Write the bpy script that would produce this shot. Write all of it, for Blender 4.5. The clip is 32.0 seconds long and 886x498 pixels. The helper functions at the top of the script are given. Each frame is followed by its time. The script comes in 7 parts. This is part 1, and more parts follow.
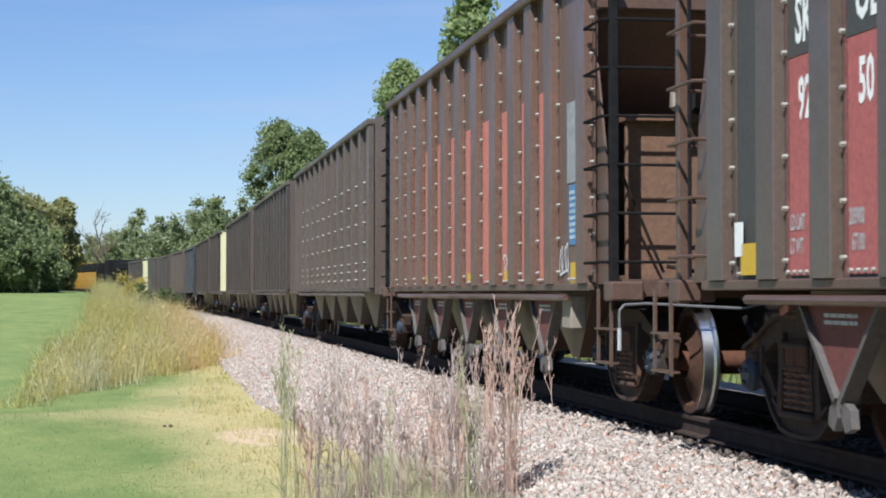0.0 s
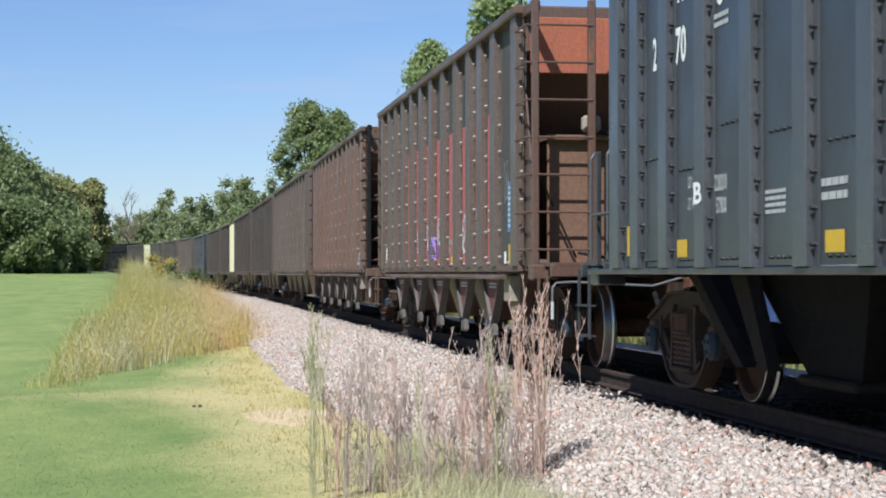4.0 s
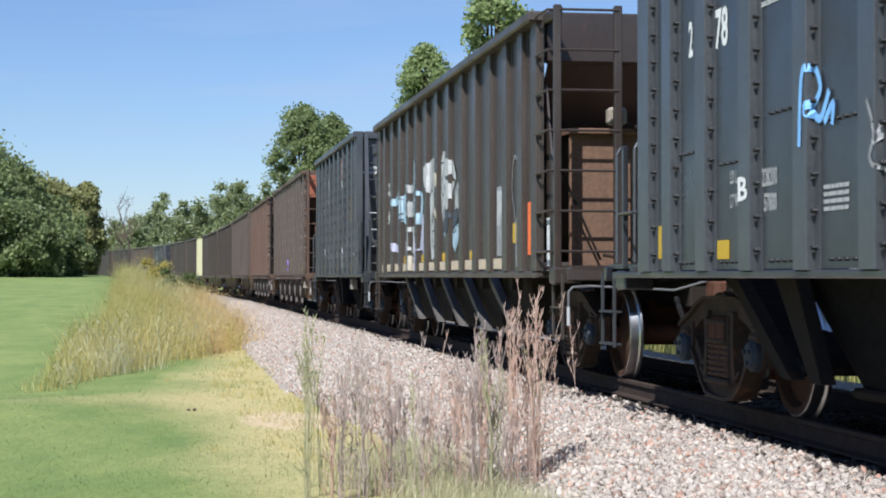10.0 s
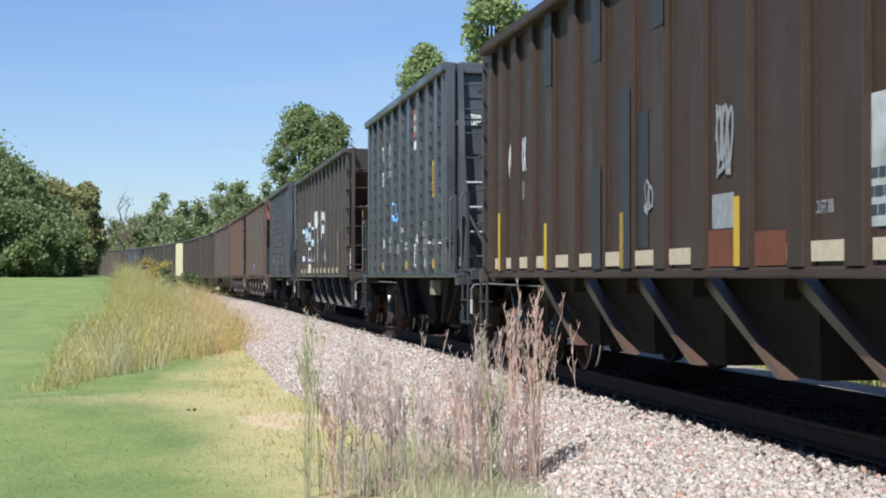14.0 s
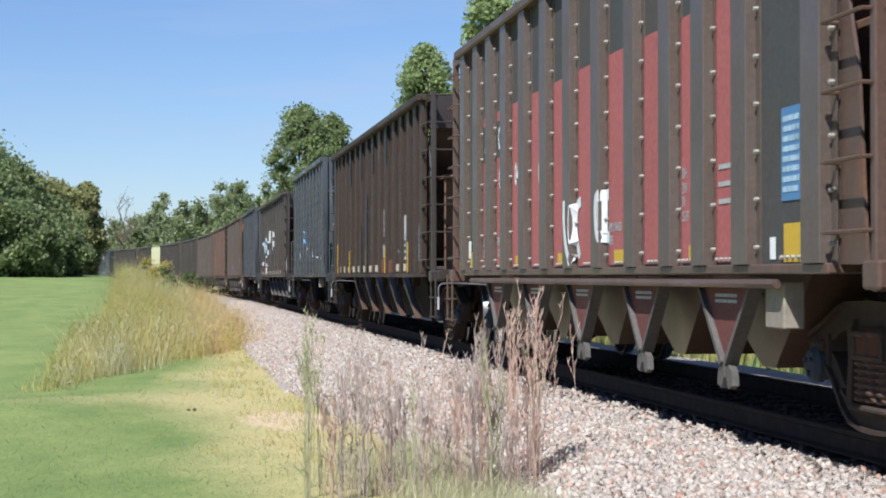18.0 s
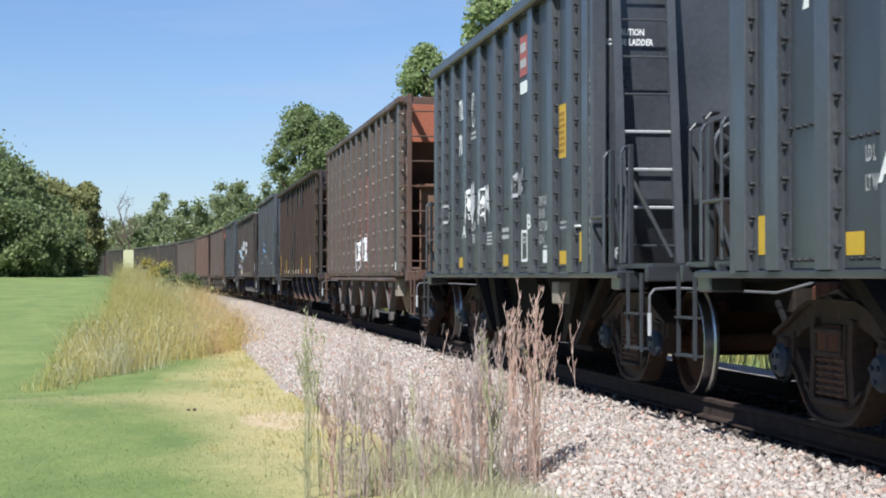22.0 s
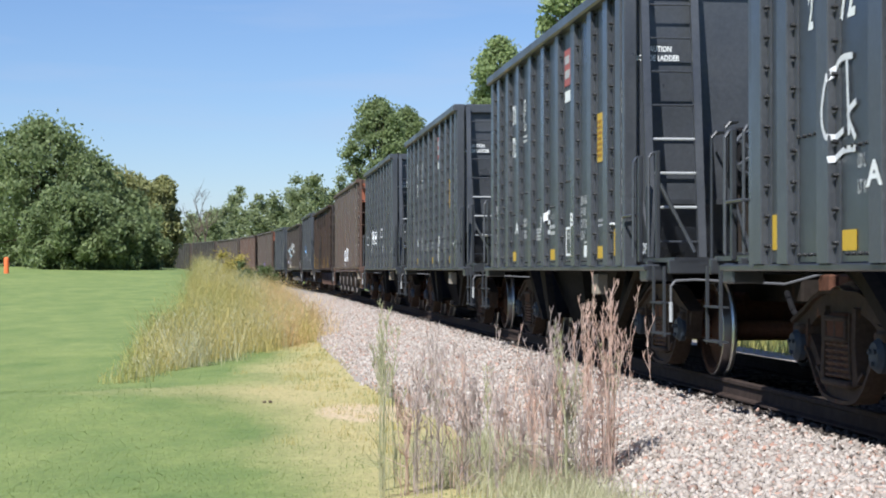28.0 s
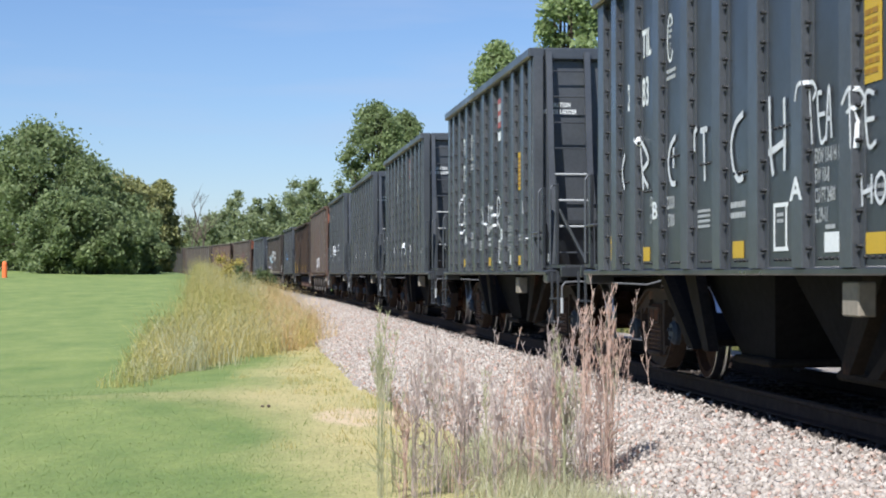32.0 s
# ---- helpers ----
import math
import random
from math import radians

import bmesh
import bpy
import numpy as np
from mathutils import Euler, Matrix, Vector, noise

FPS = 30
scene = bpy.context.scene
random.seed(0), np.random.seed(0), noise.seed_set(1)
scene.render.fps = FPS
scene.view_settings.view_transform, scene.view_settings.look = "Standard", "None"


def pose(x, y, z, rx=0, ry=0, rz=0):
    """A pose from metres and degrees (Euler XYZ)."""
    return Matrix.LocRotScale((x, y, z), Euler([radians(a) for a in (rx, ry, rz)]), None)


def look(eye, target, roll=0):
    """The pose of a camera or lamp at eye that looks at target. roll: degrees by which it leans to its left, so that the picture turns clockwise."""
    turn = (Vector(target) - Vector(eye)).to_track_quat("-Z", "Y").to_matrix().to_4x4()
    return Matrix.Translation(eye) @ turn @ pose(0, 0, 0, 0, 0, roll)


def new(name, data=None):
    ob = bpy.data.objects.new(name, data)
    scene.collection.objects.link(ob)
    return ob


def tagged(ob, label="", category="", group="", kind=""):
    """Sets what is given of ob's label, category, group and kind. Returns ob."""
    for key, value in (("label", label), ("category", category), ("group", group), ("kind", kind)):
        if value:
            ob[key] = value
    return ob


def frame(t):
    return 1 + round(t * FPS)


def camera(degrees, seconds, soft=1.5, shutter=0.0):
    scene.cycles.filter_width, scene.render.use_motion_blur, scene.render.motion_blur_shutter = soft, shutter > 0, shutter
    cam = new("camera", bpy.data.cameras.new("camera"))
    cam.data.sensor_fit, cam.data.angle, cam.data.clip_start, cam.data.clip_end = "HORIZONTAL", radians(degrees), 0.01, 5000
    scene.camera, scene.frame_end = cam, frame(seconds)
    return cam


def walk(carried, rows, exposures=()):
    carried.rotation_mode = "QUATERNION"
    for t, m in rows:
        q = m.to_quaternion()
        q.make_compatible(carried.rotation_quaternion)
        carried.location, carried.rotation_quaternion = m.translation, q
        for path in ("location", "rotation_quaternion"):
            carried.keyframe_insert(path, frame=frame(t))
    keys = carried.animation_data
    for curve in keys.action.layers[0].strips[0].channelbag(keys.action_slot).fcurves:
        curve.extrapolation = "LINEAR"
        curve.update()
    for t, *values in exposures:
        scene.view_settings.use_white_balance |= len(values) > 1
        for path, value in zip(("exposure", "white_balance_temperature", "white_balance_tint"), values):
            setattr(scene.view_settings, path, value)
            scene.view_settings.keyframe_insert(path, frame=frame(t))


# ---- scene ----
# Camera: stands beside the track and is turned a little by hand.
cam = camera(28.0, 32.0, soft=1.9, shutter=0.15)
EYE = (0.0, 0.0, 1.03)
FOCAL = 784 / math.tan(radians(14.0))


def aim(dx, dy):
    return pose(*EYE, 90 + math.degrees(math.atan((49 + dy) / FOCAL)), 0, math.degrees(math.atan(dx / FOCAL)))


walk(cam, [(t, aim(dx, dy)) for t, dx, dy in (
    (0.0, -41, 28), (0.5, -26.5, 29), (1.0, -17.5, 31), (1.3, 2, 28), (1.5, 13.5, 25), (2.0, 2, 15), (2.5, 9.5, -2),
    (3.0, 11, -6.5), (3.5, 11.5, -8), (4.5, 5, -3), (5.5, -1, 1), (6.0, 0, 0), (14.0, 0, 0), (23.0, 0, 0), (23.5, 0, -4.5),
    (24.0, 0.5, -6.5), (24.5, 1.5, -8), (25.0, 3, -9.5), (25.5, 97, -12.5), (26.2, 124, -13.2), (27.5, 131, -13.5), (28.0, 132, -12.5), (28.5, 129.5, -10),
    (29.0, 128, -7), (29.5, 129, -5.5), (30.0, 129, -5), (32.0, 129, -5))], exposures=[(0.0, 0.56, 5900, 10), (32.0, 0.56, 5900, 10)])

# ---------------------------------------------------------------- light
SUN_DIR = Vector((-0.43, -0.95, 1.12)).normalized()
world = bpy.data.worlds.new("sky")
scene.world = world
world.use_nodes = True
wn = world.node_tree.nodes
wl = world.node_tree.links
sky = wn.new("ShaderNodeTexSky")
sky.sky_type, sky.sun_disc = "NISHITA", False
sky.sun_elevation = math.asin(SUN_DIR.z)
sky.sun_rotation = math.atan2(SUN_DIR.x, SUN_DIR.y)
sky.air_density, sky.dust_density, sky.ozone_density = 1.0, 0.1, 3.0
wco = wn.new("ShaderNodeTexCoord")
wmap = wn.new("ShaderNodeMapping")
wmap.inputs["Scale"].default_value = (3.0, 3.0, 26.0)
wnoise = wn.new("ShaderNodeTexNoise")
wnoise.inputs["Scale"].default_value, wnoise.inputs["Detail"].default_value = 1.6, 6
wramp = wn.new("ShaderNodeValToRGB")
wramp.color_ramp.elements[0].position, wramp.color_ramp.elements[1].position = 0.50, 0.80
wramp.color_ramp.elements[1].color = (0.42, 0.42, 0.42, 1)
wmix = wn.new("ShaderNodeMixRGB")
wmix.inputs["Color2"].default_value = (6.2, 6.6, 7.0, 1)
wl.new(wco.outputs["Generated"], wmap.inputs["Vector"])
wl.new(wmap.outputs["Vector"], wnoise.inputs["Vector"])
wl.new(wnoise.outputs["Fac"], wramp.inputs["Fac"])
wl.new(wramp.outputs["Color"], wmix.inputs["Fac"])
wl.new(sky.outputs["Color"], wmix.inputs["Color1"])
wtint = wn.new("ShaderNodeMixRGB")
wtint.blend_type = "MULTIPLY"
wtint.inputs["Fac"].default_value, wtint.inputs["Color2"].default_value = 1.0, (0.93, 0.985, 1.16, 1)
wl.new(wmix.outputs["Color"], wtint.inputs["Color1"])
wl.new(wtint.outputs["Color"], wn["Background"].inputs["Color"])
wn["Background"].inputs["Strength"].default_value = 0.063
sun_data = bpy.data.lights.new("sun", "SUN")
sun_data.energy, sun_data.angle, sun_data.color = 5.0, radians(0.55), (1.0, 0.95, 0.87)
sun = new("sun", sun_data)
sun.matrix_basis = look(SUN_DIR * 60, (0, 0, 0))


# ---------------------------------------------------------------- materials
def mat_base(name, rough=0.7, metal=0.0, spec=0.5):
    m = bpy.data.materials.new(name)
    m.use_nodes = True
    nt = m.node_tree
    b = nt.nodes["Principled BSDF"]
    b.inputs["Roughness"].default_value, b.inputs["Metallic"].default_value = rough, metal
    b.inputs["Specular IOR Level"].default_value = spec
    return m, nt, b


def ramp_node(nt, stops):
    r = nt.nodes.new("ShaderNodeValToRGB")
    e = r.color_ramp.elements
    while len(e) < len(stops):
        e.new(0.5)
    for el, (p, c) in zip(e, stops):
        el.position, el.color = p, (*c, 1) if len(c) == 3 else c
    return r


def noise_node(nt, coord, scale, detail=5, stretch=None, rough=0.55, w=None):
    n = nt.nodes.new("ShaderNodeTexNoise")
    n.inputs["Scale"].default_value, n.inputs["Detail"].default_value, n.inputs["Roughness"].default_value = scale, detail, rough
    src = coord
    if stretch:
        mp = nt.nodes.new("ShaderNodeMapping")
        mp.inputs["Scale"].default_value = stretch
        nt.links.new(coord, mp.inputs["Vector"])
        src = mp.outputs["Vector"]
    nt.links.new(src, n.inputs["Vector"])
    if w:
        n.noise_dimensions = "4D"
        nt.links.new(w, n.inputs["W"])
    return n.outputs["Fac"]


def blend(nt, fac, a, b, kind="MIX"):
    x = nt.nodes.new("ShaderNodeMixRGB")
    x.blend_type = kind
    for sock, v in ((x.inputs["Fac"], fac), (x.inputs["Color1"], a), (x.inputs["Color2"], b)):
        if isinstance(v, (int, float)):
            sock.default_value = v
        elif isinstance(v, tuple):
            sock.default_value = (*v, 1)
        else:
            nt.links.new(v, sock)
    return x.outputs["Color"]


def bump(nt, b, height, strength, dist=0.02):
    n = nt.nodes.new("ShaderNodeBump")
    n.inputs["Strength"].default_value, n.inputs["Distance"].default_value = strength, dist
    nt.links.new(height, n.inputs["Height"])
    nt.links.new(n.outputs["Normal"], b.inputs["Normal"])


def worn_paint(name, base, dirt, rust=(0.13, 0.05, 0.025), rust_amt=0.3, streak=0.4, rough=0.55, grime=0.5, spec=0.4):
    """Weathered paint on steel: cloudy fading, vertical streaks, dust and rust patches."""
    m, nt, b = mat_base(name, rough, 0.0, spec)
    co = nt.nodes.new("ShaderNodeTexCoord").outputs["Object"]
    rnd = nt.nodes.new("ShaderNodeObjectInfo").outputs["Random"]
    mul = nt.nodes.new("ShaderNodeMath")
    mul.operation = "MULTIPLY"
    mul.inputs[1].default_value = 40
    nt.links.new(rnd, mul.inputs[0])
    w = mul.outputs[0]
    big = noise_node(nt, co, 0.7, 5, None, 0.6, w)
    st = noise_node(nt, co, 1.0, 5, (9, 9, 0.45), 0.65, w)
    fine = noise_node(nt, co, 26, 6, None, 0.7)
    r1 = ramp_node(nt, [(0.35, (0, 0, 0)), (0.75, (1, 1, 1))])
    nt.links.new(big, r1.inputs[0])
    r2 = ramp_node(nt, [(0.45, (0, 0, 0)), (0.72, (1, 1, 1))])
    nt.links.new(st, r2.inputs[0])
    f1 = blend(nt, 1.0, r1.outputs[0], (grime,) * 3, "MULTIPLY")
    c = blend(nt, f1, base, dirt)
    f2 = blend(nt, 1.0, r2.outputs[0], (streak,) * 3, "MULTIPLY")
    c = blend(nt, f2, c, dirt)
    rn = noise_node(nt, co, 3.2, 8, (1, 1, 0.5), 0.7, w)
    r3 = ramp_node(nt, [(0.66 - 0.2 * rust_amt, (0, 0, 0)), (0.74 - 0.1 * rust_amt, (1, 1, 1))])
    nt.links.new(rn, r3.inputs[0])
    f3 = blend(nt, 1.0, r3.outputs[0], (min(1, 0.35 + rust_amt),) * 3, "MULTIPLY")
    c = blend(nt, f3, c, rust)
    r4 = ramp_node(nt, [(0.3, (0.72, 0.72, 0.72)), (0.7, (1.18, 1.18, 1.18))])
    nt.links.new(fine, r4.inputs[0])
    c = blend(nt, 1.0, c, r4.outputs[0], "MULTIPLY")
    nt.links.new(c, b.inputs["Base Color"])
    rr = ramp_node(nt, [(0.3, (rough - 0.1,) * 3), (0.8, (min(1, rough + 0.3),) * 3)])
    nt.links.new(big, rr.inputs[0])
    nt.links.new(rr.outputs[0], b.inputs["Roughness"])
    bump(nt, b, fine, 0.25, 0.004)
    return m


def plain(name, col, rough=0.6, metal=0.0, var=0.2, scale=12, spec=0.4):
    m, nt, b = mat_base(name, rough, metal, spec)
    co = nt.nodes.new("ShaderNodeTexCoord").outputs["Object"]
    n = noise_node(nt, co, scale, 6, None, 0.65)
    r = ramp_node(nt, [(0.25, tuple(c * (1 - var) for c in col)), (0.75, tuple(min(1, c * (1 + var)) for c in col))])
    nt.links.new(n, r.inputs[0])
    nt.links.new(r.outputs[0], b.inputs["Base Color"])
    bump(nt, b, n, 0.2, 0.005)
    return m


def leafy(name, dark, light, trans=0.35, rough=0.6):
    """Leaves and blades: colour varies from leaf to leaf."""
    m, nt, b = mat_base(name, rough)
    rnd = nt.nodes.new("ShaderNodeNewGeometry").outputs["Random Per Island"]
    co = nt.nodes.new("ShaderNodeTexCoord").outputs["Object"]
    big = noise_node(nt, co, 0.35, 3)
    k = blend(nt, 0.5, rnd, big)
    r = ramp_node(nt, [(0.2, dark), (0.8, light)])
    nt.links.new(k, r.inputs[0])
    nt.links.new(r.outputs[0], b.inputs["Base Color"])
    tr = nt.nodes.new("ShaderNodeBsdfTranslucent")
    nt.links.new(r.outputs[0], tr.inputs["Color"])
    mx = nt.nodes.new("ShaderNodeMixShader")
    mx.inputs[0].default_value = trans
    nt.links.new(b.outputs[0], mx.inputs[1])
    nt.links.new(tr.outputs[0], mx.inputs[2])
    nt.links.new(mx.outputs[0], nt.nodes["Material Output"].inputs["Surface"])
    return m


# One slate in two tones: shade between ribs is coloured into the sheets.
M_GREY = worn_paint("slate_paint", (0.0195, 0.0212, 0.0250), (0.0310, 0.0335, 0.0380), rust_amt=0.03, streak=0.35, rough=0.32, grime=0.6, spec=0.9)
M_GREY_LIT = worn_paint("slate_rib_paint", (0.0430, 0.0465, 0.0530), (0.0590, 0.0630, 0.0700), rust_amt=0.03, streak=0.3, rough=0.32, grime=0.6, spec=0.9)
M_BROWN = worn_paint("brown_rust_steel", (0.1030, 0.0581, 0.0409), (0.0686, 0.0488, 0.0396), rust=(0.23, 0.0886, 0.0389), rust_amt=0.35, rough=0.40, spec=0.5)
M_BROWN_RIB = worn_paint("brown_rib_steel", (0.128, 0.070, 0.048), (0.078, 0.055, 0.046), rust=(0.285, 0.103, 0.046), rust_amt=0.4, rough=0.40, spec=0.8)
M_TAUPE = worn_paint("taupe_rib_steel", (0.093, 0.066, 0.051), (0.067, 0.052, 0.044), rust=(0.19, 0.085, 0.045), rust_amt=0.25, rough=0.42, spec=0.8)
M_BRACE = worn_paint("grey_brace_steel", (0.115, 0.105, 0.098), (0.075, 0.066, 0.06), rust_amt=0.15, rough=0.6, spec=0.3)
M_UMBER = worn_paint("umber_steel", (0.034, 0.023, 0.018), (0.027, 0.0195, 0.016), rust=(0.085, 0.042, 0.026), rust_amt=0.28, rough=0.38, spec=0.8)
M_UMBER_RIB = worn_paint("umber_rib_steel", (0.047, 0.034, 0.027), (0.038, 0.029, 0.024), rust=(0.085, 0.046, 0.028), rust_amt=0.18, rough=0.38, spec=0.8)
M_COCOA = worn_paint("cocoa_steel", (0.050, 0.029, 0.0195), (0.038, 0.0235, 0.0170), rust=(0.090, 0.042, 0.024), rust_amt=0.28, rough=0.52, spec=0.3)
M_COCOA_RIB = worn_paint("cocoa_rib_steel", (0.047, 0.029, 0.021), (0.036, 0.024, 0.019), rust=(0.076, 0.040, 0.024), rust_amt=0.18, rough=0.52, spec=0.3)
M_RED = worn_paint("faded_red_panel", (0.368, 0.102, 0.098), (0.256, 0.086, 0.077), rust=(0.211, 0.0685, 0.0264), rust_amt=0.2, streak=0.3, rough=0.6)
M_GUSSET = worn_paint("maroon_gusset_paint", (0.150, 0.050, 0.044), (0.085, 0.042, 0.034), rust_amt=0.25, rough=0.7, spec=0.25)
M_SALMON = worn_paint("salmon_panel", (0.5016, 0.1661, 0.1298), (0.2684, 0.1166, 0.0835), rust=(0.547, 0.182, 0.0532), rust_amt=0.45, streak=0.5, rough=0.65)
M_CHAR = worn_paint("charcoal_panel", (0.0524, 0.0536, 0.0536), (0.0770, 0.0583, 0.0467), rust=(0.0871, 0.0486, 0.0341), rust_amt=0.25, rough=0.65)
M_ORANGE = worn_paint("orange_end_paint", (0.302, 0.0924, 0.0462), (0.185, 0.0672, 0.042), rust_amt=0.2, rough=0.65)
M_END = worn_paint("tan_brown_end_sheet", (0.168, 0.0966, 0.063), (0.109, 0.0714, 0.0504), rust=(0.134, 0.0504, 0.0252), rust_amt=0.2, rough=0.75, spec=0.2)
M_CREAM = plain("cream_paint", (0.558, 0.54, 0.324), 0.6, var=0.12)
M_BLACK = plain("black_steel", (0.014, 0.0135, 0.0145), 0.9, var=0.35, spec=0.06)
M_DARK = worn_paint("grimy_steel", (0.0216, 0.0182, 0.0162), (0.0459, 0.0351, 0.027), rust=(0.101, 0.0459, 0.0257), rust_amt=0.35, rough=0.9, spec=0.08)
M_RUST = worn_paint("rusted_casting", (0.119, 0.0532, 0.0336), (0.049, 0.0336, 0.0266), rust_amt=0.4, rough=0.9, spec=0.08)
M_PLATE = worn_paint("wheel_plate_rust", (0.08, 0.0416, 0.0288), (0.0352, 0.0256, 0.0208), rust=(0.256, 0.104, 0.056), rust_amt=0.25, rough=0.85, spec=0.1)
M_FRAME = worn_paint("grimy_cast_frame", (0.072, 0.0504, 0.0396), (0.0396, 0.0324, 0.0288), rust=(0.216, 0.09, 0.0486), rust_amt=0.4, rough=0.85, spec=0.12)
M_CAP = worn_paint("blue_grey_cap_paint", (0.035, 0.050, 0.075), (0.045, 0.045, 0.045), rust_amt=0.35, rough=0.6, spec=0.3)
M_SPRING = worn_paint("rusty_spring_steel", (0.128, 0.075, 0.0525), (0.06, 0.045, 0.0375), rust_amt=0.3, rough=0.8, spec=0.15)
M_LEVER = plain("grey_lever_steel", (0.12, 0.12, 0.125), 0.5, 0.0, 0.25, 20)
M_TREAD = plain("polished_steel", (0.62, 0.63, 0.65), 0.28, 1.0, 0.12, 30)
M_RAIL = plain("rail_steel", (0.050, 0.036, 0.030), 0.85, 0.0, 0.35, 9, 0.1)
M_WHITE = plain("white_lettering", (0.702, 0.714, 0.702), 0.6, var=0.1, scale=30)
M_BARS = plain("small_stencil_white", (0.36, 0.367, 0.367), 0.6, var=0.15, scale=30)
M_BOLT = plain("bright_rivet", (0.27, 0.252, 0.225), 0.55, var=0.4, scale=60)
M_BOLT_D = plain("slate_bolt", (0.010, 0.0105, 0.012), 0.5, var=0.3, scale=60)
M_YEL = plain("yellow_reflector", (0.50, 0.32, 0.018), 0.45, var=0.1, scale=30)
M_TAN = plain("tan_timber_block", (0.464, 0.387, 0.287), 0.8, var=0.2)
M_BLOCK = plain("grey_tan_box", (0.242, 0.209, 0.165), 0.8, var=0.25)
M_BLUE = plain("blue_paint", (0.08, 0.17, 0.42), 0.6, var=0.2)
M_OCHRE = plain("locomotive_yellow", (0.299, 0.15, 0.0078), 0.5, var=0.15)
M_TIE = plain("creosoted_timber", (0.036, 0.029, 0.025), 0.95, var=0.4, scale=6, spec=0.1)
M_BARK = plain("bark", (0.10, 0.075, 0.055), 0.9, var=0.4, scale=5)
M_LEAF = leafy("oak_leaves", (0.14, 0.19, 0.08), (0.33, 0.39, 0.17), 0.55)
M_LEAF_M = leafy("poplar_leaves", (0.20, 0.27, 0.11), (0.40, 0.47, 0.21), 0.55)
M_LEAF_Y = leafy("yellowing_leaves", (0.21, 0.23, 0.09), (0.42, 0.41, 0.17), 0.5)
M_LEAF_F = leafy("far_leaves", (0.20, 0.245, 0.12), (0.36, 0.40, 0.20), 0.55)
M_DRY = leafy("dry_weeds", (0.391, 0.333, 0.103), (0.69, 0.575, 0.23), 0.5)
M_WEED_G = leafy("green_weeds", (0.27, 0.275, 0.085), (0.60, 0.54, 0.19), 0.5)
M_WEED_O = leafy("tan_weeds", (0.518, 0.356, 0.162), (0.821, 0.616, 0.335), 0.5)
M_GOLD = leafy("golden_leaves", (0.33, 0.29, 0.07), (0.58, 0.48, 0.13), 0.4)
M_SHRUB = leafy("shrub_leaves", (0.055, 0.085, 0.03), (0.16, 0.20, 0.07), 0.4)
M_STALK = leafy("bluestem_stalks", (0.52, 0.36, 0.29), (0.88, 0.70, 0.59), 0.45)
M_STALK_M = leafy("bluestem_mauve_stalks", (0.40, 0.32, 0.29), (0.78, 0.66, 0.61), 0.45)
M_STALK_G = leafy("bluestem_green_stalks", (0.34, 0.35, 0.18), (0.68, 0.64, 0.44), 0.4)
M_SPRAY_W = plain("white_spray", (0.578, 0.588, 0.599), 0.7, var=0.15)
M_SPRAY_B = plain("pale_blue_spray", (0.309, 0.428, 0.512), 0.7, var=0.45, scale=5)
M_SPRAY_L = plain("lavender_spray", (0.393, 0.393, 0.512), 0.7, var=0.2, scale=3)
M_SPRAY_G = plain("grey_white_spray", (0.393, 0.405, 0.405), 0.7, var=0.4, scale=3)
M_SPRAY_C = plain("cream_spray", (0.405, 0.369, 0.297), 0.7, var=0.45, scale=4)
M_SPRAY_D = plain("dark_slate_spray", (0.045, 0.055, 0.07), 0.7, var=0.3, scale=3)
M_SPRAY_S = plain("sky_blue_spray", (0.208, 0.442, 0.806), 0.7, var=0.2)
M_SPRAY_P = plain("purple_spray", (0.208, 0.143, 0.416), 0.7, var=0.2)
M_SPRAY_GREY = plain("thin_grey_spray", (0.252, 0.258, 0.271), 0.7, var=0.3)
M_LABEL = plain("blue_label", (0.0732, 0.18, 0.35), 0.5, var=0.1)
M_VERMIL = plain("orange_red_sticker", (0.744, 0.156, 0.042), 0.6, var=0.15)
M_PRIMER = plain("red_primer", (0.13, 0.040, 0.020), 0.8, var=0.3, scale=5)
M_PATCH = plain("charcoal_patch", (0.026, 0.0286, 0.0338), 0.6, var=0.3, scale=5)
M_BLADE = leafy("lawn_blades", (0.19, 0.26, 0.07), (0.28, 0.33, 0.11), 0.5)


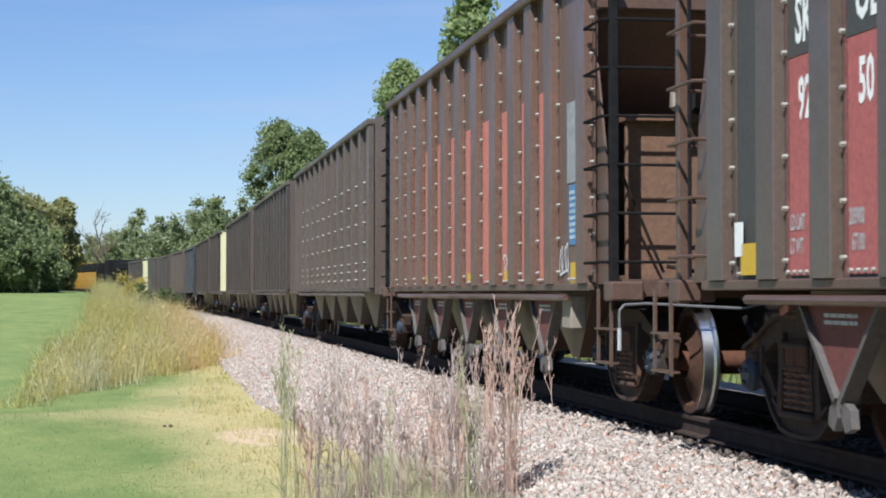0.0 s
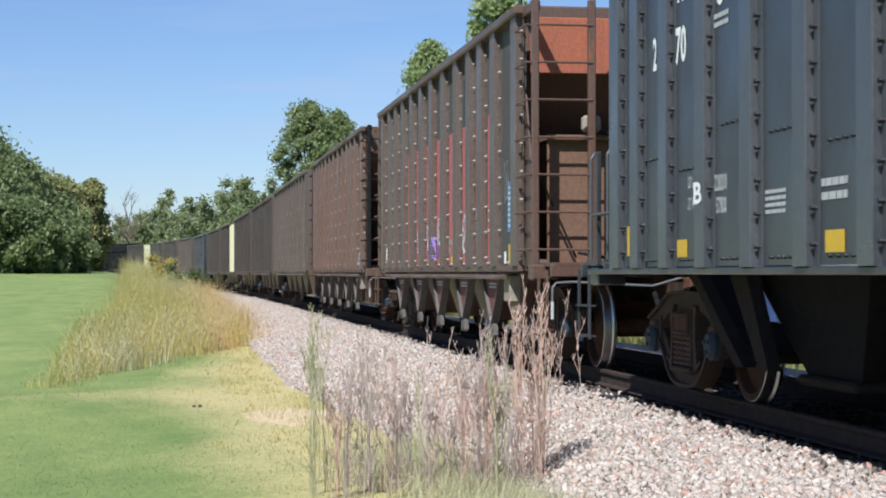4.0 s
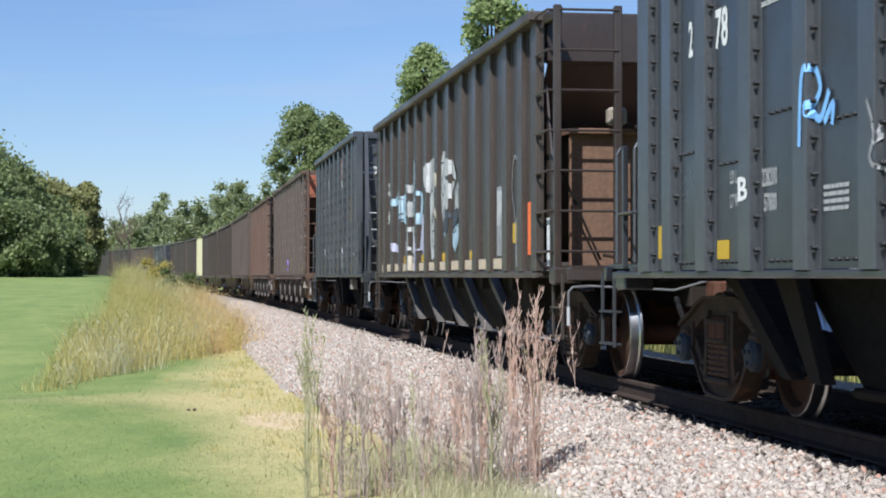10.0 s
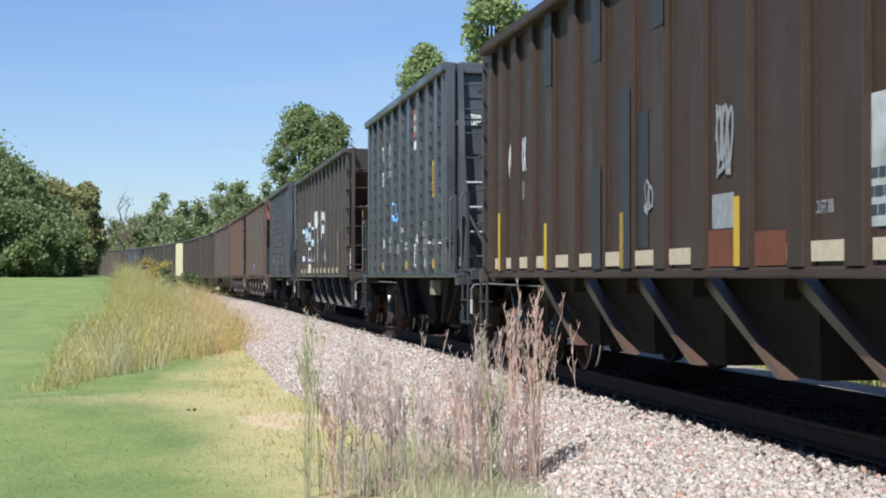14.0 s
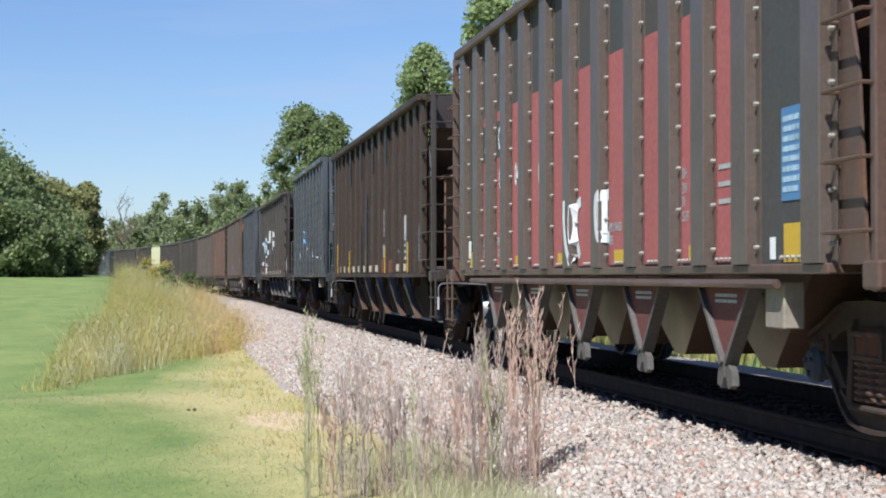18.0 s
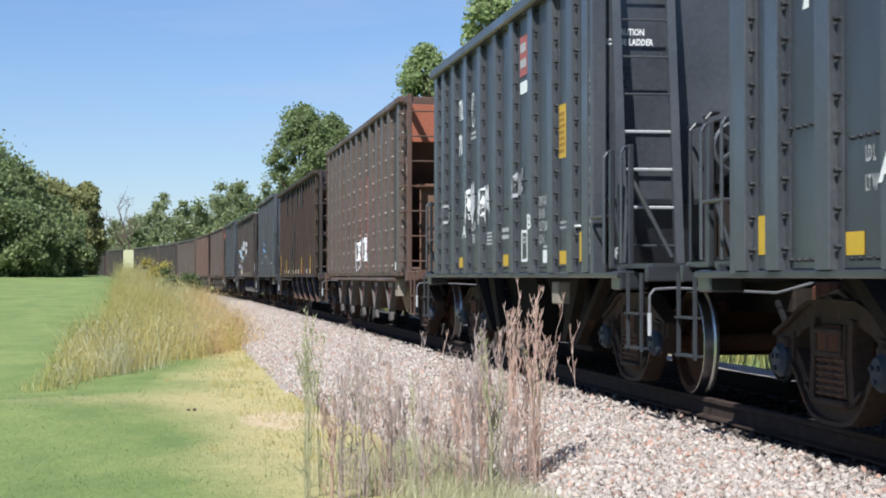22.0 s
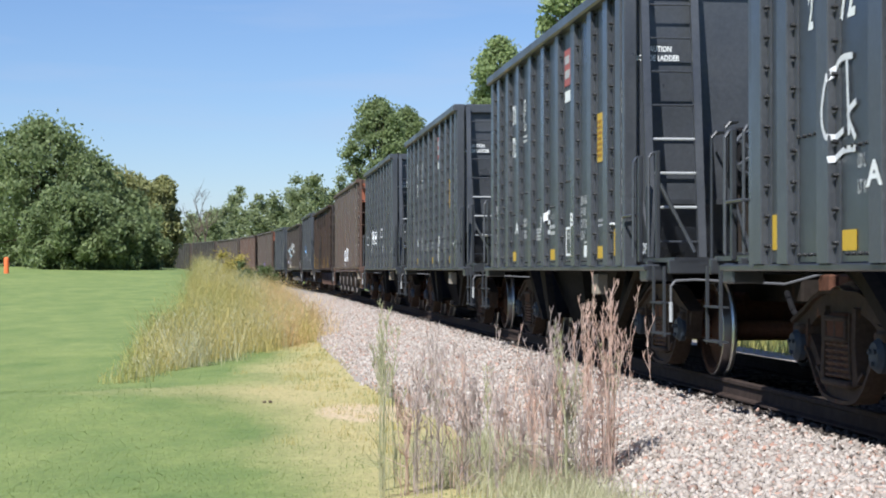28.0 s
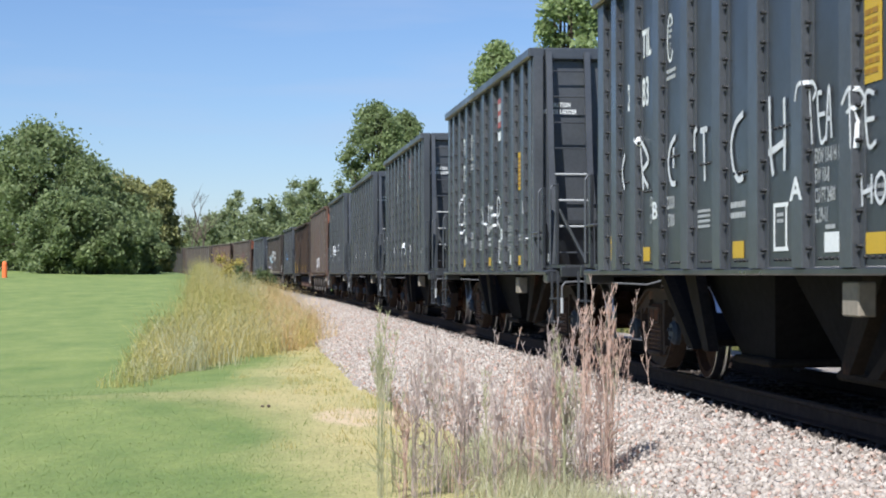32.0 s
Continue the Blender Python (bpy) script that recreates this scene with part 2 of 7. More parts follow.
def ground_material():
    """Mown lawn with dry and bare places."""
    m, nt, b = mat_base("lawn", 0.9)
    co = nt.nodes.new("ShaderNodeTexCoord").outputs["Object"]
    big = noise_node(nt, co, 0.12, 6, None, 0.6)
    mid = noise_node(nt, co, 0.9, 6, (1, 0.5, 1), 0.65)
    fine = noise_node(nt, co, 22, 8, (1, 0.35, 1), 0.8)
    g = ramp_node(nt, [(0.28, (0.120, 0.188, 0.044)), (0.72, (0.248, 0.296, 0.086))])
    nt.links.new(mid, g.inputs[0])
    dry = nt.nodes.new("ShaderNodeAttribute")
    dry.attribute_name = "dry"
    r = ramp_node(nt, [(0.4, (0, 0, 0)), (0.75, (1, 1, 1))])
    mixf = blend(nt, 0.35, dry.outputs["Fac"], mid)
    nt.links.new(mixf, r.inputs[0])
    c = blend(nt, r.outputs[0], g.outputs[0], (0.47, 0.40, 0.18))
    bare = nt.nodes.new("ShaderNodeAttribute")
    bare.attribute_name = "bare"
    r2 = ramp_node(nt, [(0.45, (0, 0, 0)), (0.6, (1, 1, 1))])
    nt.links.new(blend(nt, 0.35, bare.outputs["Fac"], fine), r2.inputs[0])
    c = blend(nt, r2.outputs[0], c, (0.58, 0.45, 0.28))
    r3 = ramp_node(nt, [(0.25, (0.6, 0.6, 0.6)), (0.75, (1.3, 1.3, 1.3))])
    nt.links.new(fine, r3.inputs[0])
    c = blend(nt, 1.0, c, r3.outputs[0], "MULTIPLY")
    nt.links.new(c, b.inputs["Base Color"])
    bump(nt, b, fine, 0.6, 0.03)
    return m


def ballast_material(name, lo, hi, island):
    m, nt, b = mat_base(name, 0.9)
    co = nt.nodes.new("ShaderNodeTexCoord").outputs["Object"]
    if island:
        k = nt.nodes.new("ShaderNodeNewGeometry").outputs["Random Per Island"]
        r = ramp_node(nt, [(0.0, lo), (0.55, hi), (0.8, (0.50, 0.445, 0.39)), (0.93, (0.38, 0.22, 0.16)), (1.0, (0.24, 0.18, 0.15))])
    else:
        v = nt.nodes.new("ShaderNodeTexVoronoi")
        v.inputs["Scale"].default_value = 20
        nt.links.new(co, v.inputs["Vector"])
        sep = nt.nodes.new("ShaderNodeSeparateColor")
        nt.links.new(v.outputs["Color"], sep.inputs[0])
        k = sep.outputs[0]
        r = ramp_node(nt, [(0.0, lo), (1.0, hi)])
        bump(nt, b, v.outputs["Distance"], 0.9, 0.05)
    nt.links.new(k, r.inputs[0])
    fine = noise_node(nt, co, 60, 4)
    r3 = ramp_node(nt, [(0.25, (0.8, 0.8, 0.8)), (0.75, (1.15, 1.15, 1.15))])
    nt.links.new(fine, r3.inputs[0])
    c = blend(nt, 1.0, r.outputs[0], r3.outputs[0], "MULTIPLY")
    if not island:
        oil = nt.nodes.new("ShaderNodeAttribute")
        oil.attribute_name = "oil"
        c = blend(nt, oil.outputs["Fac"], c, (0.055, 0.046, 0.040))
    nt.links.new(c, b.inputs["Base Color"])
    return m


M_GROUND = ground_material()
M_BALLAST = ballast_material("ballast_bed", (0.28, 0.235, 0.20), (0.46, 0.405, 0.35), False)
M_STONE_DARK = plain("oil_stained_stone", (0.102, 0.085, 0.0731), 0.85, var=0.5, scale=14, spec=0.15)
M_STONE = ballast_material("ballast_stone", (0.26, 0.215, 0.18), (0.405, 0.355, 0.31), True)


# ---------------------------------------------------------------- mesh tools
class Geo:
    """Collects vertices and faces of one mesh."""

    def __init__(self):
        self.v, self.f = [], []

    def add(self, verts, faces):
        o = len(self.v)
        self.v += [tuple(p) for p in verts]
        self.f += [tuple(i + o for i in q) for q in faces]
        return self

    def box(self, x0, x1, y0, y1, z0, z1, c=0.0):
        x0, x1, y0, y1, z0, z1 = min(x0, x1), max(x0, x1), min(y0, y1), max(y0, y1), min(z0, z1), max(z0, z1)
        if not c:
            return self.add([(x, y, z) for x in (x0, x1) for y in (y0, y1) for z in (z0, z1)],
                            [(0, 1, 3, 2), (4, 6, 7, 5), (0, 4, 5, 1), (2, 3, 7, 6), (0, 2, 6, 4), (1, 5, 7, 3)])
        prof = [(x0 + c, y0), (x1 - c, y0), (x1, y0 + c), (x1, y1 - c), (x1 - c, y1), (x0 + c, y1), (x0, y1 - c), (x0, y0 + c)]
        ins = [(min(max(x, x0 + c), x1 - c), min(max(y, y0 + c), y1 - c)) for x, y in prof]
        rings = [[(x, y, z0) for x, y in ins], [(x, y, z0 + c) for x, y in prof], [(x, y, z1 - c) for x, y in prof], [(x, y, z1) for x, y in ins]]
        return self.rings(rings, True)

    def rings(self, rings, caps=True):
        n = len(rings[0])
        fs = []
        for k in range(len(rings) - 1):
            for i in range(n):
                j = (i + 1) % n
                fs.append((k * n + i, k * n + j, (k + 1) * n + j, (k + 1) * n + i))
        if caps:
            fs.append(tuple(range(n))[::-1])
            fs.append(tuple((len(rings) - 1) * n + i for i in range(n)))
        return self.add([p for r in rings for p in r], fs)

    def rod(self, p, q, r, n=6, r2=None):
        p, q = Vector(p), Vector(q)
        d = (q - p).normalized()
        a = d.orthogonal().normalized()
        b = d.cross(a)
        rr = [[c + (a * math.cos(2 * math.pi * i / n) + b * math.sin(2 * math.pi * i / n)) * k for i in range(n)] for c, k in ((p, r), (q, r if r2 is None else r2))]
        return self.rings(rr)

    def path(self, pts, r, n=6):
        for a, b in zip(pts, pts[1:]):
            self.rod(a, b, r, n)
        return self

    def wheel(self, cx, y, z, prof, n=28, caps=True):
        """A turned part about the x axis; prof: (offset along x, radius)."""
        rr = [[(cx + dx, y + r * math.cos(2 * math.pi * i / n), z + r * math.sin(2 * math.pi * i / n)) for i in range(n)] for dx, r in prof]
        return self.rings(rr, caps)

    def prism(self, pts, axis, a, b):
        """Extrudes a polygon along an axis; pts are in the two other axes, in x, y, z order."""
        def at(p, k):
            return {"x": (k, p[0], p[1]), "y": (p[0], k, p[1]), "z": (p[0], p[1], k)}[axis]
        return self.rings([[at(p, a) for p in pts], [at(p, b) for p in pts]])


def mesh_of(name, geo, mat, smooth=None):
    me = bpy.data.meshes.new(name)
    me.from_pydata(geo.v, [], geo.f)
    bm = bmesh.new()
    bm.from_mesh(me)
    bmesh.ops.recalc_face_normals(bm, faces=bm.faces)
    bm.to_mesh(me)
    bm.free()
    if smooth:
        me.shade_smooth()
        me.set_sharp_from_angle(angle=radians(smooth))
    me.materials.append(mat)
    return me


def part(name, geo, mat, parent=None, label="", smooth=None):
    ob = new(name, mesh_of(name, geo, mat, smooth))
    ob.parent = parent
    if label:
        ob["label"] = label
    return ob


def raw(name, verts, faces, mat, parent=None):
    """A large mesh from arrays of equal-sided faces."""
    verts, faces = np.asarray(verts, dtype=np.float32), np.asarray(faces, dtype=np.int32)
    me = bpy.data.meshes.new(name)
    me.vertices.add(len(verts))
    me.vertices.foreach_set("co", verts.ravel())
    k = faces.shape[1]
    me.loops.add(faces.size)
    me.loops.foreach_set("vertex_index", faces.ravel())
    me.polygons.add(len(faces))
    me.polygons.foreach_set("loop_start", np.arange(0, faces.size, k, dtype=np.int32))
    me.update(calc_edges=True)
    me.validate()
    me.materials.append(mat)
    ob = new(name, me)
    ob.parent = parent
    return ob


def empty(name, label, category, group="", kind=""):
    return tagged(new(name), label, category, group, kind)


# ---------------------------------------------------------------- the track's line
STEP = 0.5
S_MIN, S_MAX = -90.0, 420.0
SIDE = 1.625


def track_line():
    s = np.arange(S_MIN, S_MAX, STEP)
    kap = np.maximum(-1.533e-4 - 2.497e-5 * np.maximum(s - 59.6, 0), -0.0034)
    i0 = int(round(-S_MIN / STEP))
    th = np.cumsum(kap) * STEP
    th += radians(-8.704) - th[i0]
    x, y = np.cumsum(np.sin(th)) * STEP, np.cumsum(np.cos(th)) * STEP
    x += 0.6525 + SIDE * math.cos(th[i0]) - x[i0]
    y += 20.0 - SIDE * math.sin(th[i0]) - y[i0]
    return s, x, y, th


TS, TX, TY, TH = track_line()


def on_track(s, d=0.0, z=0.0):
    """A place s along the line and d to the left of the track's middle."""
    x, y, th = (float(np.interp(s, TS, a)) for a in (TX, TY, TH))
    return Vector((x - d * math.cos(th), y + d * math.sin(th), z))


def track_coords(x, y):
    """Arrays of places to (s, d)."""
    x, y = np.asarray(x, float).ravel(), np.asarray(y, float).ravel()
    best = np.empty(len(x), int)
    for a in range(0, len(x), 4000):
        dd = (x[a:a + 4000, None] - TX[None]) ** 2 + (y[a:a + 4000, None] - TY[None]) ** 2
        best[a:a + 4000] = dd.argmin(1)
    ex, ey, th = x - TX[best], y - TY[best], TH[best]
    s = TS[best] + ex * np.sin(th) + ey * np.cos(th)
    return s, -(ex * np.cos(th) - ey * np.sin(th))


SPEED_T = (0, 1.5, 3, 6, 8, 10, 12, 14, 16, 18, 20, 22, 24, 26, 28, 30, 32)
SPEED_V = (5.173, 5.194, 5.203, 5.106, 4.904, 4.982, 4.884, 4.917, 4.899, 4.738, 4.784, 4.8, 4.808, 4.974, 4.94, 4.833, 4.813)
TG = np.linspace(0, 32, 3201)
VG = np.interp(TG, SPEED_T, SPEED_V)
CG = np.concatenate([[0], np.cumsum((VG[1:] + VG[:-1]) / 2 * 0.01)])


def travel(t):
    """How far the train has gone at t, from where it stands at 13 s."""
    return float(np.interp(t, TG, CG) - np.interp(13, TG, CG))


def bump_fn(a, lo, hi):
    k = np.clip((a - lo) / (hi - lo), 0, 1)
    return k * k * (3 - 2 * k)


def ground_z(x, y):
    x, y = np.asarray(x, float), np.asarray(y, float)
    s, d = track_coords(x, y)
    s, d = s.reshape(x.shape), d.reshape(x.shape)
    z = -0.58 + 1.5 * bump_fn(y + 0.25 * x, 34, 115) * bump_fn(d, 3, 9)
    z += 0.16 * np.exp(-((y - 21 - 0.55 * (x + 4)) / 3.2) ** 2) * bump_fn(d, 4.2, 7)
    z -= 0.16 * np.exp(-((y - 31 - 0.2 * x) / 6) ** 2) * bump_fn(d, 5, 9)
    z += 0.5 * bump_fn(-x, 12, 40) * bump_fn(y, 30, 90)
    z += 1.5 * bump_fn(-d, 6, 40)
    z -= 0.25 * (1 - bump_fn(np.abs(d), 1.9, 2.7))
    return z


# ---------------------------------------------------------------- ground and track bed
def graded(lo, hi, fine_lo, fine_hi, fine, grow):
    out = list(np.arange(fine_lo, fine_hi, fine))
    a, st = out[0], fine
    while a > lo:
        st *= grow
        a -= st
        out.insert(0, a)
    a, st = out[-1], fine
    while a < hi:
        st *= grow
        a += st
        out.append(a)
    return np.array(out)


def build_ground():
    gx = graded(-2500, 2500, -22, 12, 0.4, 1.12)
    gy = graded(-300, 3500, 6, 60, 0.45, 1.07)
    X, Y = np.meshgrid(gx, gy)
    Z = ground_z(X, Y)
    s, d = track_coords(X, Y)
    nx, ny = len(gx), len(gy)
    idx = np.arange(nx * ny).reshape(ny, nx)
    F = np.stack([idx[:-1, :-1], idx[:-1, 1:], idx[1:, 1:], idx[1:, :-1]], -1).reshape(-1, 4)
    ob = raw("ground", np.stack([X.ravel(), Y.ravel(), Z.ravel()], -1), F, M_GROUND)
    ob.data.shade_smooth()
    x, y = X.ravel(), Y.ravel()
    wob = np.array([noise.noise(Vector((a * 0.35, b * 0.22, 0.0))) for a, b in zip(x, y)])
    dry = 0.92 * np.exp(-((d - 3.8) / 1.5) ** 2) * (y < 70) + 0.42 * np.exp(-((y - 22 - 0.55 * (x + 4)) / 2.6) ** 2) * (d > 4) * bump_fn(-d, -11, -5.5)
    dry = np.clip(dry + 0.35 * wob, 0, 1) * (d > 0)
    bare = np.exp(-(((d - 3.95) / 0.6) ** 2 + ((y - 20.0) / 1.5) ** 2)) * 1.2
    for nm, val in (("dry", dry), ("bare", bare)):
        a = ob.data.attributes.new(nm, "FLOAT", "POINT")
        a.data.foreach_set("value", np.clip(val, 0, 1).astype(np.float32))
    return tagged(ob, "mown green lawn with dry yellow patches and a low rise", "ground", kind="structure")


build_ground()

BED = [(-5.0, -0.75), (-4.2, -0.52), (-3.2, -0.30), (-2.0, -0.20), (-1.42, -0.20), (0.0, -0.22), (1.02, -0.20), (1.3, -0.185), (1.6, -0.19), (2.0, -0.24), (3.0, -0.42), (3.7, -0.55), (4.3, -0.8)]


def toe(s):
    """How far from the middle the stones reach on the lawn's side."""
    return np.interp(s, [-30, -7, -4, 5, 300], [2.8, 2.9, 3.0, 3.6, 3.75])


def bed_z(d, s):
    d = np.where(np.asarray(d) > 2, 2 + (np.asarray(d) - 2) * 1.7 / (toe(s) - 2), d)
    return np.interp(d, [p[0] for p in BED], [p[1] for p in BED])


def build_bed():
    st = np.arange(-60, 300, 0.6)
    V = []
    for a in st:
        for d, z in BED:
            e = 2 + (d - 2) * (float(toe(a)) - 2) / 1.7 if d > 2 else d
            e += 0.22 * noise.noise(Vector((a * 0.55, 3.1, 0))) if abs(d) > 3.5 else 0
            V.append(on_track(a, e, z + 0.02 * noise.noise(Vector((a * 0.7, d * 2, 0)))))
    n = len(BED)
    F = [(k * n + i, k * n + i + 1, (k + 1) * n + i + 1, (k + 1) * n + i) for k in range(len(st) - 1) for i in range(n - 1)]
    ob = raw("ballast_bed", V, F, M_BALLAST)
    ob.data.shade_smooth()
    # Darkest in the middle of the bed, none past the tie ends.
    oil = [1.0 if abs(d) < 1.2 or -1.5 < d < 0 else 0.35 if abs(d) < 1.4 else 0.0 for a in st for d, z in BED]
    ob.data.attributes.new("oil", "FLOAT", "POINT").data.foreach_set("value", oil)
    return tagged(ob, "bed of pale pinkish crushed stone under the track", "ballast", kind="structure")


BED_OB = build_bed()


def rail_ribbon(name, d, a, b, label):
    prof = [(-0.07, -0.17), (0.07, -0.17), (0.07, -0.155), (0.012, -0.14), (0.012, -0.045), (0.036, -0.035), (0.036, -0.006), (0.028, 0), (-0.028, 0), (-0.036, -0.006), (-0.036, -0.035), (-0.012, -0.045), (-0.012, -0.14), (-0.07, -0.155)]
    g = Geo()
    g.rings([[on_track(s, d + p, z) for p, z in prof] for s in np.arange(a, b, 2.0)])
    return tagged(part(name, g, M_RAIL, smooth=30), label, "rail", kind="structure")


rail_ribbon("rail_near", 0.7535, -55, 290, "rusty brown steel rail spiked to timber ties")
rail_ribbon("rail_far", -0.7535, -55, 290, "rusty brown steel rail spiked to timber ties")


def build_ties():
    g = Geo().box(-1.3, 1.3, -0.115, 0.115, -0.38, -0.192, 0.012)
    me = mesh_of("tie", g, M_TIE)
    rng = random.Random(3)
    for k in range(110):
        s = -16 + k * 0.54
        p = on_track(s)
        th = float(np.interp(s, TS, TH))
        ob = new("tie", me)
        ob.parent = BED_OB
        ob.matrix_basis = pose(p.x + rng.uniform(-.03, .03), p.y, rng.uniform(-0.006, 0.0), 0, 0, -math.degrees(th) + rng.uniform(-1.2, 1.2))


build_ties()


def build_stones(n, seed, between, name, mat, label):
    """Loose stones over the near shoulder, or between the rails."""
    rng = np.random.default_rng(seed)
    s = -14 + 84 * rng.random(n) ** 1.7
    d = 1.22 + (toe(s) - 1.08) * rng.random(n) ** 0.92 - np.abs(rng.normal(0, 0.13, n)) if not between else rng.uniform(-1.5, 1.5, n)
    P = np.array([on_track(a, b) for a, b in zip(s, d)])
    z = bed_z(d, s)
    base = np.array([(1, 0, 0), (-1, 0, 0), (0, 1, 0), (0, -1, 0), (0, 0, 1), (0, 0, -1)], float)
    tri = np.array([(0, 2, 4), (2, 1, 4), (1, 3, 4), (3, 0, 4), (2, 0, 5), (1, 2, 5), (3, 1, 5), (0, 3, 5)])
    size = rng.uniform(0.014, 0.036, n)
    ax = rng.uniform(0.6, 1.25, (n, 3)) * size[:, None]
    V = base[None] * ax[:, None] + rng.normal(0, 0.22, (n, 6, 3)) * size[:, None, None]
    q = rng.normal(size=(n, 4))
    q /= np.linalg.norm(q, axis=1)[:, None]
    w, x, y, zz = q.T
    R = np.stack([1 - 2 * (y * y + zz * zz), 2 * (x * y - zz * w), 2 * (x * zz + y * w), 2 * (x * y + zz * w), 1 - 2 * (x * x + zz * zz), 2 * (y * zz - x * w),
                  2 * (x * zz - y * w), 2 * (y * zz + x * w), 1 - 2 * (x * x + y * y)], -1).reshape(n, 3, 3)
    V = np.einsum("nij,nkj->nki", R, V)
    V += np.stack([P[:, 0], P[:, 1], z + size * 0.35], -1)[:, None]
    F = (tri[None] + 6 * np.arange(n)[:, None, None]).reshape(-1, 3)
    tagged(raw(name, V.reshape(-1, 3), F, mat), label, "gravel", kind="stuff")


build_stones(84000, 5, False, "ballast_stones", M_STONE, "loose angular pinkish grey crushed stones")
build_stones(14000, 6, True, "stained_stones", M_STONE_DARK, "dark crushed stones between the rails")


# ---------------------------------------------------------------- plants
def blades(name, base, height, lean, width, mat, label, category, seg=2, seed=1, kind="stuff", parent=None):
    """Grass blades: tapering bent strips standing on base points."""
    rng = np.random.default_rng(seed)
    n = len(base)
    ang = rng.uniform(0, 2 * math.pi, n)
    dirv = np.stack([np.cos(ang), np.sin(ang), np.zeros(n)], -1)
    face = rng.uniform(0, 2 * math.pi, n)
    wv = np.stack([np.cos(face), np.sin(face), np.zeros(n)], -1) * (width * rng.uniform(0.6, 1.3, n))[:, None]
    V = []
    for k in range(seg + 1):
        f = k / seg
        p = base + dirv * (lean * height * rng.uniform(0.3, 1.0, n) if k == seg else lean * height * 0.55 * f)[:, None] * f
        p = p + np.stack([0 * f * height, 0 * height, height * f], -1)
        wk = wv * (1 - 0.85 * f)
        V += [p - wk, p + wk]
    V = np.stack(V, 1).reshape(-1, 3)
    m = 2 * (seg + 1)
    q = np.array([(2 * k, 2 * k + 1, 2 * k + 3, 2 * k + 2) for k in range(seg)])
    F = (q[None] + m * np.arange(n)[:, None, None]).reshape(-1, 4)
    return tagged(raw(name, V, F, mat, parent), label, category, kind=kind)


def scatter_sd(n, s0, s1, d0, d1, seed, edge=None):
    rng = np.random.default_rng(seed)
    s, d = rng.uniform(s0, s1, n), rng.uniform(d0, d1, n)
    if edge is not None:
        keep = edge(s, d, rng)
        s, d = s[keep], d[keep]
    P = np.array([on_track(a, b) for a, b in zip(s, d)])
    P[:, 2] = np.maximum(ground_z(P[:, 0], P[:, 1]), bed_z(d, s)) - 0.02
    return P, s, d


